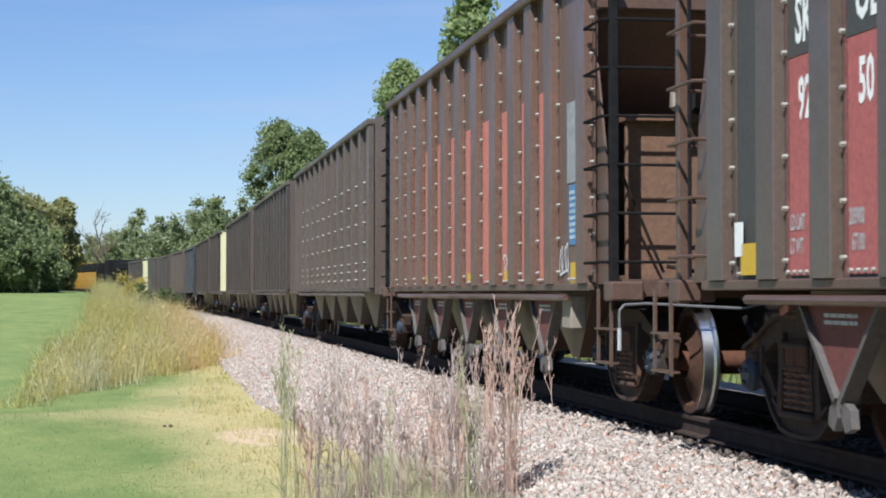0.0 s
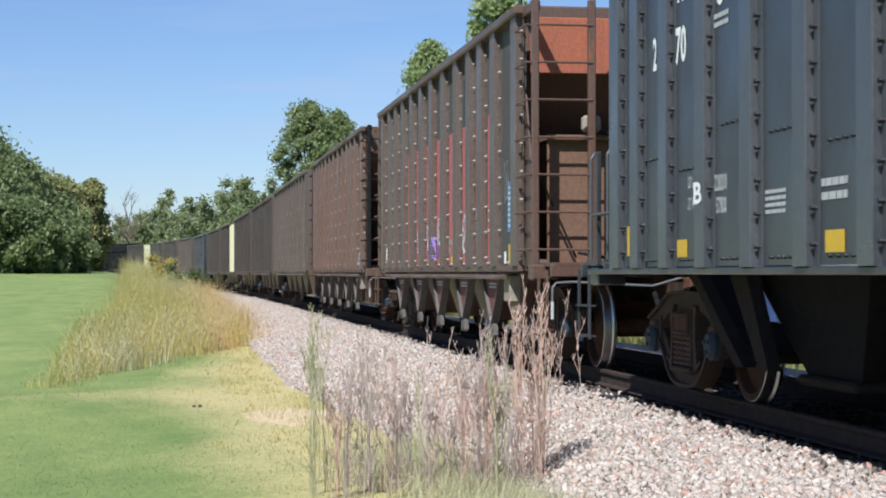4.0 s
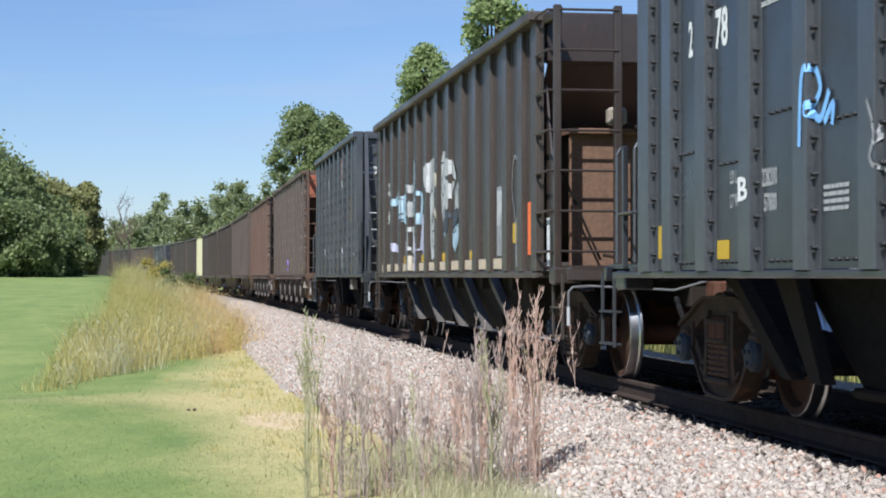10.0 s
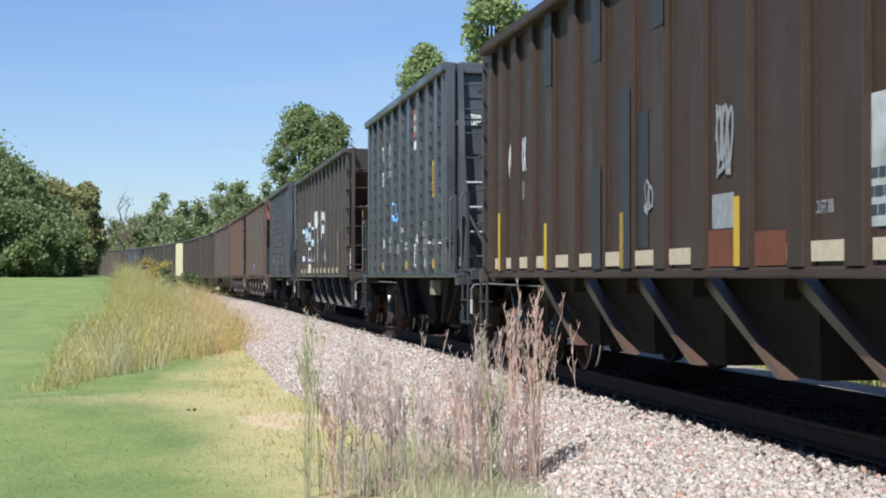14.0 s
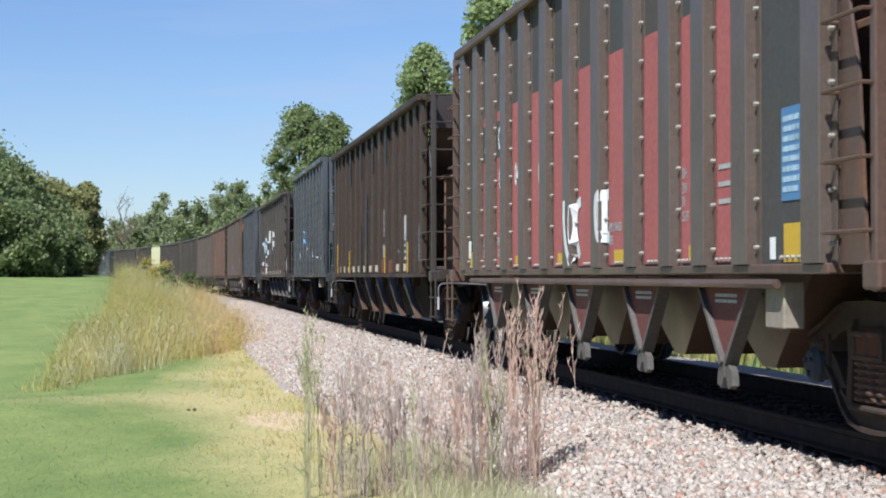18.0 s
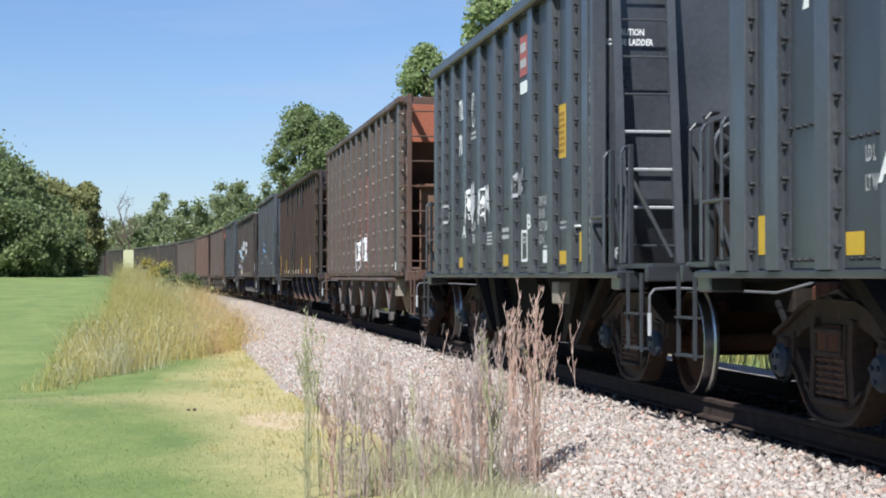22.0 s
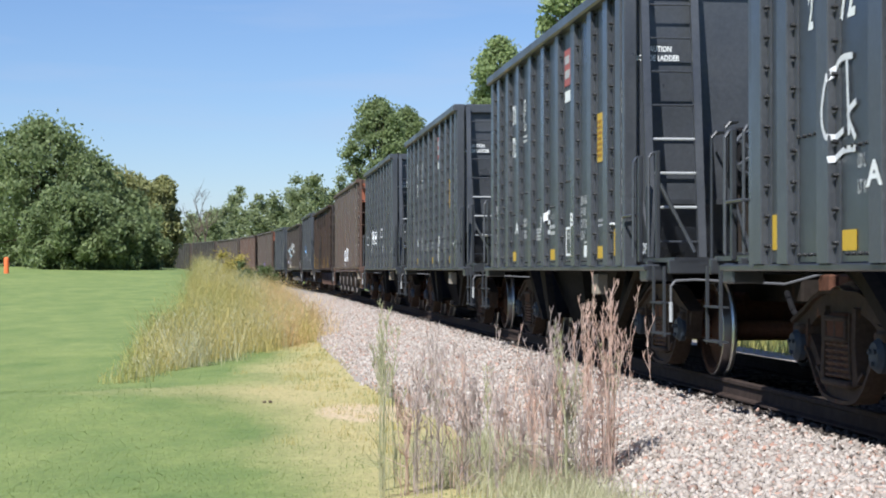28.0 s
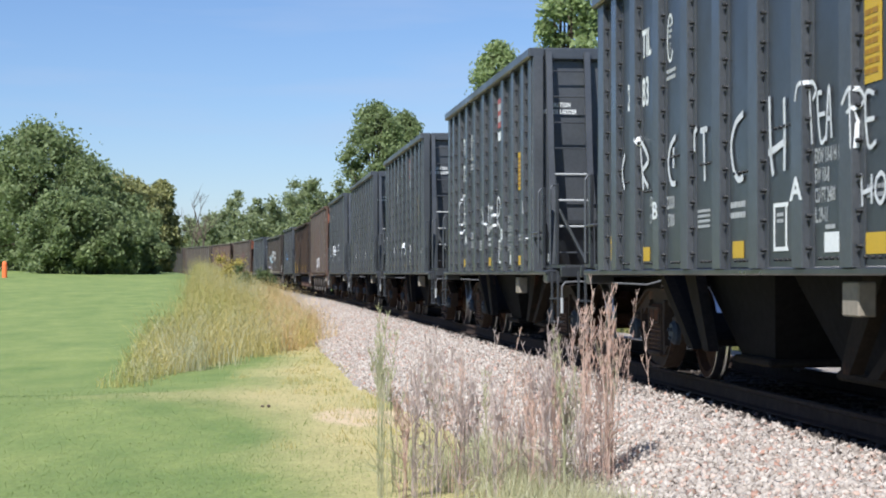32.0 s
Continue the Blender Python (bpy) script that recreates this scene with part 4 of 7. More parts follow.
def truck(parent, y, spin):
    if not _TRUCK:
        for sg in (-1, 1):
            _TRUCK["f", sg] = mesh_of("sideframe", sideframe(sg), M_FRAME, 40)
            _TRUCK["e", sg] = mesh_of("bolster_end", bolster_end(sg), M_FRAME, 40)
            for k in (-1, 1):
                _TRUCK["c", sg, k] = mesh_of("bearing_cap", bearing_cap(sg, k), M_CAP, 40)
            for i, cy in enumerate((-0.17, 0.0, 0.17)):
                _TRUCK["s", sg, i] = mesh_of("spring", coil_spring(sg, cy), M_SPRING, 40)
        b = Geo().box(-1.12, 1.12, -0.2, 0.2, 0.50, 0.72, 0.03).box(-0.3, 0.3, -0.3, 0.3, 0.66, 0.80, 0.03)
        for k in (-1, 1):
            b.box(-0.75, 0.75, k * 0.40 - 0.06, k * 0.40 + 0.06, 0.32, 0.46, 0.02)
            for sg in (-1, 1):
                b.box(sg * .70, sg * .80, k * .36 - .02, k * .36 + .04, 0.25, 0.62, 0.01)
        _TRUCK["b"] = mesh_of("truck", b, M_RUST, 30)
    tr = new("truck", _TRUCK["b"])
    tr.parent = parent
    tr.matrix_basis = pose(0, y, 0)
    for sg in (-1, 1):
        o = new("sideframe", _TRUCK["f", sg])
        o.parent = tr
        for i in range(3):
            o = new("spring", _TRUCK["s", sg, i])
            o.parent = tr
        for nm, key in (("bolster_end", ("e", sg)), ("bearing_cap", ("c", sg, -1)), ("bearing_cap", ("c", sg, 1))):
            o = new(nm, _TRUCK[key])
            o.parent = tr
    for k in (-1, 1):
        ws = wheelset_copy(parent, y + k * 0.889)
        if spin:
            SPINNING.append((ws, y + k * 0.889))


_WS = {}


def wheelset_copy(parent, y):
    if "a" not in _WS:
        o = wheelset(parent, y)
        _WS["a"] = o.data, [(c.name.split(".")[0], c.data) for c in o.children]
        return o
    data, kids = _WS["a"]
    o = new("wheelset", data)
    o.parent = parent
    o.matrix_basis = pose(0, y, 0.457)
    for nm, d in kids:
        c = new(nm, d)
        c.parent = o
    return o


def coupler_geo(k, L, half):
    g = Geo()
    y0, y1 = k * (L / 2 - 0.75), k * (L / 2 - 0.02)
    g.box(-0.09, 0.09, min(y0, y1), max(y0, y1) - 0.0, 0.80, 0.96, 0.02)
    g.box(-0.20, 0.16, k * (L / 2 - 0.28), k * (L / 2 + 0.06), 0.74, 1.02, 0.05)
    g.box(0.05, 0.22, k * (L / 2 - 0.12), k * (L / 2 + 0.30), 0.76, 1.0, 0.04)
    return g


def rib_geo(sg, y, z0, z1, w, x0=1.545, x1=1.605):
    """Boxed vertical stiffener with a bolted foot behind it."""
    a, b = w / 2, w / 2 - 0.035
    pts = [(x0, y - b - 0.09), (x0 + .008, y - b - 0.09), (x0 + .008, y - b), (x1 - .006, y - b), (x1, y - b + .006), (x1, y + b), (x0, y + a)]
    return Geo().prism([(sg * p, q) for p, q in pts], "z", z0, z1)


TEXTS = {}


def prepare_texts(words):
    obs = []
    for wd in words:
        c = bpy.data.curves.new("lettering", "FONT")
        c.body, c.size, c.resolution_u = wd, 1.0, 2
        c.offset = 0.028
        o = bpy.data.objects.new("lettering", c)
        scene.collection.objects.link(o)
        obs.append((wd, o))
    bpy.context.view_layer.update()
    dg = bpy.context.evaluated_depsgraph_get()
    for wd, o in obs:
        me = bpy.data.meshes.new_from_object(o.evaluated_get(dg))
        TEXTS[wd] = [v.co.copy() for v in me.vertices], [tuple(p.vertices) for p in me.polygons]
        c = o.data
        bpy.data.objects.remove(o)
        bpy.data.curves.remove(c)
        bpy.data.meshes.remove(me)


def letter(parent, wd, y, z, h, mat, x=-1.549, squeeze=0.8, vertical=False):
    """Lettering on the left side: y is where it begins, z its foot, h its height."""
    vs, fs = TEXTS[wd]
    k = h / 0.70
    mat = M_BARS if mat is M_WHITE and h < 0.12 else mat
    g = Geo()
    if vertical:
        g.add([(x, y - v.y * k * squeeze, z - v.x * k) for v in vs], fs)
    else:
        g.add([(x, y - v.x * k * squeeze, z + v.y * k) for v in vs], fs)
    me = bpy.data.meshes.new("lettering")
    me.from_pydata(g.v, [], g.f)
    me.materials.append(mat)
    ob = new("lettering", me)
    ob.parent = parent
    return ob


def letter_end(parent, wd, x, z, h, mat, y):
    """Lettering on the rear end sheet."""
    vs, fs = TEXTS[wd]
    k = h / 0.70
    g = Geo().add([(x + v.x * k * 0.74, y, z + v.y * k) for v in vs], fs)
    me = bpy.data.meshes.new("lettering")
    me.from_pydata(g.v, [], g.f)
    me.materials.append(mat)
    ob = new("lettering", me)
    ob.parent = parent
    return ob


def bar_block(parent, y, z, w, h, rows, mat, x=-1.549, name="lettering"):
    """Small unreadable writing as plain bars."""
    g = Geo()
    rh = h / rows
    rng = random.Random(int(abs(y * 97 + z * 31)))
    for r in range(rows):
        a = y
        while a > y - w + 0.03:
            b = max(y - w, a - rng.uniform(0.05, 0.14))
            zz = z + h - (r + 1) * rh
            g.box(x - 0.002, x, b + 0.014, a, zz + rh * 0.22, zz + rh * 0.78)
            a = b
    return part(name, g, M_BARS if mat is M_WHITE else mat, parent)


def patch(parent, name, y0, y1, z0, z1, mat, x=-1.549, label=""):
    return part(name, Geo().box(x - 0.003, x, y0, y1, z0, z1), mat, parent, label)


def rounded(pts):
    """The same line with its corners drawn as a hand would spray them."""
    if len(pts) < 3:
        return pts
    out = []
    ext = [pts[0]] + list(pts) + [pts[-1]]
    for a, b, c, d in zip(ext, ext[1:], ext[2:], ext[3:]):
        for k in range(5):
            t = k / 5
            out.append(tuple(0.5 * (2 * q + (r - p) * t + (2 * p - 5 * q + 4 * r - v) * t * t + (3 * q - p - 3 * r + v) * t ** 3) for p, q, r, v in zip(a, b, c, d)))
    return out + [pts[-1]]


class Side:
    """The left side's relief, so that sprayed paint can follow ribs and panels."""

    def __init__(self, ribs, w, x0=1.545, x1=1.605):
        self.ribs, self.w, self.x0, self.x1 = ribs, w, x0, x1

    def x(self, y):
        best = min(abs(y - r) for r in self.ribs)
        a, b = self.w / 2, self.w / 2 - 0.035
        f = 1.0 if best <= b else 0.0 if best >= b + 0.012 else (b + 0.012 - best) / 0.012
        return -(self.x0 + (self.x1 - self.x0) * f) - 0.005 - (0.009 if f == 0 else 0)

    def stroke(self, parent, pts, wid, mat, name="graffiti"):
        g = Geo()
        pts = rounded(pts)
        dense = []
        for (y0, z0), (y1, z1) in zip(pts, pts[1:]):
            n = max(2, int(math.hypot(y1 - y0, z1 - z0) / 0.035))
            dense += [(y0 + (y1 - y0) * k / n, z0 + (z1 - z0) * k / n) for k in range(n)]
        dense.append(pts[-1])
        rows = []
        for i, (a, b) in enumerate(dense):
            (y0, z0), (y1, z1) = dense[max(0, i - 1)], dense[min(len(dense) - 1, i + 1)]
            l = math.hypot(y1 - y0, z1 - z0) or 1
            ny, nz = -(z1 - z0) / l * wid / 2, (y1 - y0) / l * wid / 2
            rows += [(self.x(a + ny), a + ny, b + nz), (self.x(a - ny), a - ny, b - nz)]
        g.add(rows, [(2 * i, 2 * i + 1, 2 * i + 3, 2 * i + 2) for i in range(len(dense) - 1)])
        return part(name, g, mat, parent)

    def fill(self, parent, poly, mat, cell=0.03, name="graffiti", lift=0.0):
        ring = list(zip(poly, poly[1:] + poly[:1]))
        poly = [(a[0] + (b[0] - a[0]) * f, a[1] + (b[1] - a[1]) * f) for a, b in ring for f in (0.15, 0.85)]
        ys = [p[0] for p in poly]
        g = Geo()
        n = len(poly)
        cuts = set(np.round(np.arange(min(ys), max(ys), cell), 3))
        for r in self.ribs:
            for o in (-self.w / 2 + .022, -self.w / 2 + .035, self.w / 2 - .035, self.w / 2 - .022):
                cuts.add(round(r + o, 3))
        cuts = sorted(c for c in cuts if min(ys) <= c <= max(ys))
        for a, b in zip(cuts, cuts[1:]):
            if b - a < 1e-4:
                continue
            m = (a + b) / 2
            hits = []
            for i in range(n):
                (y0, z0), (y1, z1) = poly[i], poly[(i + 1) % n]
                if (y0 <= m) != (y1 <= m):
                    sl = (z1 - z0) / (y1 - y0)
                    hits.append((z0 + (m - y0) * sl, sl if abs(sl) < 6 else 0))
            hits.sort()
            h = (b - a) / 2
            for (z0, k0), (z1, k1) in zip(hits[::2], hits[1::2]):
                g.add([(self.x(a) - lift, a, z0 - k0 * h), (self.x(b) - lift, b, z0 + k0 * h), (self.x(b) - lift, b, z1 + k1 * h), (self.x(a) - lift, a, z1 - k1 * h)], [(0, 1, 2, 3)])
        ob = part(name, g, mat, parent)
        bm = bmesh.new()
        bm.from_mesh(ob.data)
        bmesh.ops.remove_doubles(bm, verts=bm.verts, dist=0.012)
        bm.to_mesh(ob.data)
        bm.free()
        return ob


def underframe(car, L, half, mat):
    part("centre_sill", Geo().box(-0.25, 0.25, -(L / 2 - 0.6), L / 2 - 0.6, 0.72, 1.05, 0.02), M_DARK, car)
    for k in (-1, 1):
        part("coupler", coupler_geo(k, L, half), M_RUST, car, "rusty steel coupler", smooth=30)
        e = L / 2 - 0.55
        part("end_sill", Geo().box(-1.5, 1.5, k * e, k * (e - 0.08), 0.99, 1.12, 0.01), mat, car)
        g = Geo().box(-1.45, 1.45, k * (half - 0.1), k * e, 1.10, 1.14)
        part("end_platform", g, mat, car)


def corner_steps(car, L, half, mat):
    """Sill steps and uncoupling lever at the corners."""
    for k in (-1, 1):
        for sg in (-1, 1):
            y = k * (L / 2 - 0.62)
            g = Geo()
            for dy in (0.0, -0.42):
                g.box(sg * 1.52, sg * 1.54, y + k * dy - 0.022, y + k * dy + 0.022, 0.42, 1.06)
            for z in (0.44, 0.72):
                g.box(sg * 1.47, sg * 1.56, y - k * 0.44, y + k * 0.02, z, z + 0.016)
            part("sill_step", g, mat, car)
        yl = k * (L / 2 - .40)
        lever = part("uncoupling_lever", Geo().path([(k * 1.52, yl, .62), (k * 1.52, yl, .88), (k * 1.48, yl, .93), (k * 1.30, yl, .94), (k * .5, k * (L / 2 - .30), .90), (k * .18, k * (L / 2 - .15), 1.0)], 0.0115, 6), M_LEVER, car)
        part("lever_grip", Geo().rod((k * 1.52, yl, .56), (k * 1.52, yl, .74), 0.017, 8), M_BARS, lever)
        part("air_hose", Geo().path([(-.42, k * (L / 2 - .5), .82), (-.44, k * (L / 2 - .25), .66), (-.36, k * (L / 2 - .05), .50), (-.20, k * (L / 2 + .06), .52)], 0.028, 7), M_BLACK, car, "black rubber air hose")


def new_car(label, mid):
    car = empty("hopper_car", label, "railway car", "cars of the freight train")
    ROLLING.append((car, mid))
    return car


# Slate-grey aggregate hopper --------------------------------------------------
G_HALF, G_L, G_TOP = 4.75, 13.7, 3.96
_GREY = {}


def grey_frame():
    """Meshes shared by all slate-grey cars."""
    d = []

    def put(nm, g, mat, sm=None, lab=""):
        d.append((nm, mesh_of(nm, g, mat, sm), lab))
    h, L, T = G_HALF, G_L, G_TOP
    ribs = [-4.55, -3.92, -3.05, -2.07, -1.03, 0.0, 1.03, 2.07, 3.05, 3.92, 4.55]
    for sg in (-1, 1):
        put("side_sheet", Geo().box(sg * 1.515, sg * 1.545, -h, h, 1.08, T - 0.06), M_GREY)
        put("top_chord", Geo().box(sg * 1.44, sg * 1.66, -h - 0.05, h + 0.05, T - 0.13, T, 0.02), M_GREY_LIT)
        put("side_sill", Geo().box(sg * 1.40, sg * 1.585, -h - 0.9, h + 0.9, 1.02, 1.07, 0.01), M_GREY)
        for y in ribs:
            put("rib", rib_geo(sg, y, 1.07, T - 0.13, 0.30), M_GREY_LIT)
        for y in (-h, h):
            put("corner_post", Geo().box(sg * 1.46, sg * 1.592, y - 0.05, y + 0.05, 1.04, T - 0.1, 0.01), M_GREY_LIT)
    for k in (-1, 1):
        put("end_chord", Geo().box(-1.44, 1.44, k * (h + 0.06), k * (h - 0.1), T - 0.16, T, 0.02), M_GREY_LIT)
        put("end_sheet", Geo().prism([(k * (h - 0.03), T - 0.05), (k * (h - 0.07), T - 0.05), (k * (h - 0.07), 1.7), (k * (h - 0.45), 1.05), (k * (h - 0.41), 1.05), (k * (h - 0.03), 1.7)], "x", -1.515, 1.515), M_GREY_LIT)
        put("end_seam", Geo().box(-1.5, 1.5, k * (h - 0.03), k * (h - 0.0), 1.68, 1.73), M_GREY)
        for sg in (-1, 1):
            put("gusset", Geo().prism([(k * (h - .02), 1.75), (k * (h - 0.3), 1.1), (k * (h + 0.45), 1.1), (k * (h + 0.40), 1.18)], "x", sg * 1.38, sg * 1.41), M_GREY)
        # slope of the hopper ends under the sill
        put("slope_sheet", Geo().prism([(k * (h - .7), 1.05), (k * (h - .7), 1.0), (k * 2.35, 0.36), (k * 2.30, 0.42)], "x", -1.10, 1.10), M_BLACK)
        for x in (-1.15, 1.15):
            put("slope_stiffener", Geo().prism([(k * (h - 1.0), 1.05), (k * (h - 1.22), 1.05), (k * 2.3, 0.34), (k * 2.5, 0.34)], "x", x - 0.05, x + 0.05), M_DARK)
            put("slope_stiffener", Geo().prism([(k * (h - 2.1), 1.05), (k * (h - 2.5), 1.05), (k * 1.75, 0.34), (k * 1.95, 0.34)], "x", x - 0.05, x + 0.05), M_DARK)
        for yy in (1.45,):
            put("hopper", Geo().rings([[(-1.05, k * 0.25, 1.02), (1.05, k * 0.25, 1.02), (1.05, k * 2.5, 1.02), (-1.05, k * 2.5, 1.02)], [(-0.85, k * 0.9, 0.30), (0.85, k * 0.9, 0.30), (0.85, k * 1.9, 0.30), (-0.85, k * 1.9, 0.30)]]), M_BLACK)
            put("discharge_gate", Geo().box(-0.92, 0.92, k * 0.85, k * 1.95, 0.24, 0.31, 0.02), M_DARK)
        # end ladder leaning out at its foot
        yt, yb = k * (h + 0.08), k * (h + 0.42)
        zt, zb = T - 0.06, 1.15
        g = Geo()
        xs = (-1.40, -0.90) if k < 0 else (1.40, 0.90)
        for x in xs:
            g.prism([(yt - .035, zt), (yt + .035, zt), (yb + .035, zb), (yb - .035, zb)], "x", x - 0.038, x + 0.038)
        put("end_ladder", g, M_GREY_LIT, None, "slate-grey steel end ladder")
        for i in range(8):
            f = (i + 0.75) / 8.2
            y, z = yt + (yb - yt) * f, zt + (zb - zt) * f
            put("rung", Geo().rod((xs[0], y, z), (xs[1], y, z), 0.014 if i in (4, 5, 6) and k < 0 else 0.011, 6), M_BARS if i in (4, 5, 6) and k < 0 else M_GREY_LIT)
        # handrails and posts of the end platform
        ph = k * (h + 0.60)
        for x0, x1, zz in ((-1.62, -1.56, 2.05), (-1.47, -1.38, 2.10)):
            put("handrail", Geo().path([(x0, ph, 1.15), (x0, ph, zz), (x0 + .03, ph, zz + .05), (x1, ph, zz + .05)], 0.014, 6), M_GREY_LIT)
        put("platform_post", Geo().box(-1.575, -1.53, ph - .025, ph + .025, 1.1, 2.12, 0.008), M_GREY)
        put("platform_post", Geo().box(-1.405, -1.36, ph - .025, ph + .025, 1.1, 2.17, 0.008), M_GREY)
        put("platform_brace", Geo().rod((-1.36, ph, 1.85), (-1.02, ph, 1.2), 0.022, 5), M_GREY_LIT)
        put("side_grab", Geo().path([(-1.52, k * (h + .1), 1.55), (-1.62, k * (h + .1), 1.55), (-1.62, k * (h + .55), 1.55), (-1.52, k * (h + .55), 1.55)], 0.013, 6), M_GREY_LIT)
        put("platform_beam", Geo().box(-1.5, 1.5, k * (h + 0.58), k * (h + 0.66), 1.02, 1.12, 0.01), M_GREY)
        for sg in (-1, 1):
            put("corner_bracket", Geo().box(sg * 1.30, sg * 1.56, k * (h + 0.60), k * (h + 0.90), 0.92, 1.08, 0.015), M_GREY)
        put("draft_housing", Geo().box(-0.55, 0.55, k * (h - 0.3), k * (h + 0.9), 1.04, 1.20, 0.02), M_GREY)
    put("panel_box", Geo().box(-1.50, -1.38, -2.98, -2.68, 0.76, 0.98, 0.01), M_BLOCK)
    # bolts beside the ribs
    cols = [y - 0.155 for y in ribs]
    zs = [1.2 + i * 0.215 for i in range(13)]
    g = Geo()
    for y in cols:
        for z in zs:
            for sg in (-1,):
                g.rings([[(sg * xx, y + rr * math.cos(a), z + rr * math.sin(a)) for a in np.linspace(0, 2 * math.pi, 7)[:-1]] for xx, rr in ((1.553, .018), (1.588, .016), (1.592, .009))])
    for i, y in enumerate(ribs[1:-2]):
        for j in range(4):
            g.rings([[(-xx, y + 0.28 + j * 0.12 + rr * math.cos(a), 1.13 + rr * math.sin(a)) for a in np.linspace(0, 2 * math.pi, 7)[:-1]] for xx, rr in ((1.545, .014), (1.57, .012))])
            if 2 <= i <= 8:
                g.rings([[(-xx, y + 0.28 + j * 0.12 + rr * math.cos(a), 1.80 + 0.13 * (i % 3) + rr * math.sin(a)) for a in np.linspace(0, 2 * math.pi, 7)[:-1]] for xx, rr in ((1.545, .014), (1.57, .012))])
    put("bolts", g, M_BOLT_D, 40)
    return d, ribs


def brake_gear(car, k):
    """Brake wheel, housing, handrails, tank and valve on the end sheet at one end."""
    h = G_HALF
    bx, bz, y0 = -0.40, 2.16, k * (h + 0.55)
    part("brake_housing", Geo().box(bx - .14, bx + .18, k * (h + .02), k * (h + 0.42), bz - .34, bz + .26, 0.03), M_BLACK, car)
    part("brake_stand", Geo().box(bx - .10, bx + .16, k * (h + .05), k * (h + 0.30), 1.12, bz - .2, 0.02), M_DARK, car)
    g = Geo().rings([[(bx + (0.22 + r) * math.cos(a), y0 + o, bz + (0.22 + r) * math.sin(a)) for a in np.linspace(0, 6.283, 25)[:-1]] for r, o in ((0, 0.02), (0.02, 0), (0, -0.02), (-0.02, 0), (0, 0.02))], False)
    wheel = part("brake_wheel", g, M_GREY_LIT, car, smooth=60)
    g = Geo().rod((bx, k * (h + .4), bz), (bx, y0 + k * .03, bz), 0.085, 12)
    for a in range(5):
        g.rod((bx, y0, bz), (bx + .22 * math.cos(a * 1.2566), y0, bz + .22 * math.sin(a * 1.2566)), .02, 5)
    part("brake_wheel_hub", g, M_GREY_LIT, wheel, smooth=40)
    for x, zz in ((-0.84, 2.30), (-0.70, 2.40), (-0.10, 2.40)):
        part("handrail", Geo().path([(x, y0, 1.1), (x, y0, zz), (x + .05, y0, zz + .06), (x + .12, y0, zz + .06), (x + .12, k * (h + .1), zz + .06)], 0.015, 6), M_GREY, car)
    part("platform_brace", Geo().rod((-0.62, y0, 1.72), (-0.44, y0, 1.15), 0.022, 5), M_GREY_LIT, car)
    part("brake_chain", Geo().rod((bx, k * (h + .46), bz - .3), (bx, k * (h + .46), 1.12), 0.018, 5), M_DARK, car)


def tank_gear(car, k):
    """Air tank and valves on the platform of the other end."""
    h = G_HALF
    part("air_reservoir", Geo().rod((-0.95, k * (h + 0.34), 1.86), (0.6, k * (h + 0.34), 1.86), 0.2, 18), M_BROWN, car, "brown air tank", smooth=40)
    part("brake_cylinder", Geo().rod((-0.75, k * (h + 0.15), 1.42), (-0.4, k * (h + 0.5), 1.5), 0.14, 12), M_DARK, car, smooth=40)
    part("brake_valve", Geo().box(-1.05, -0.78, k * (h + 0.30), k * (h + 0.5), 1.35, 1.72, 0.03), M_DARK, car)


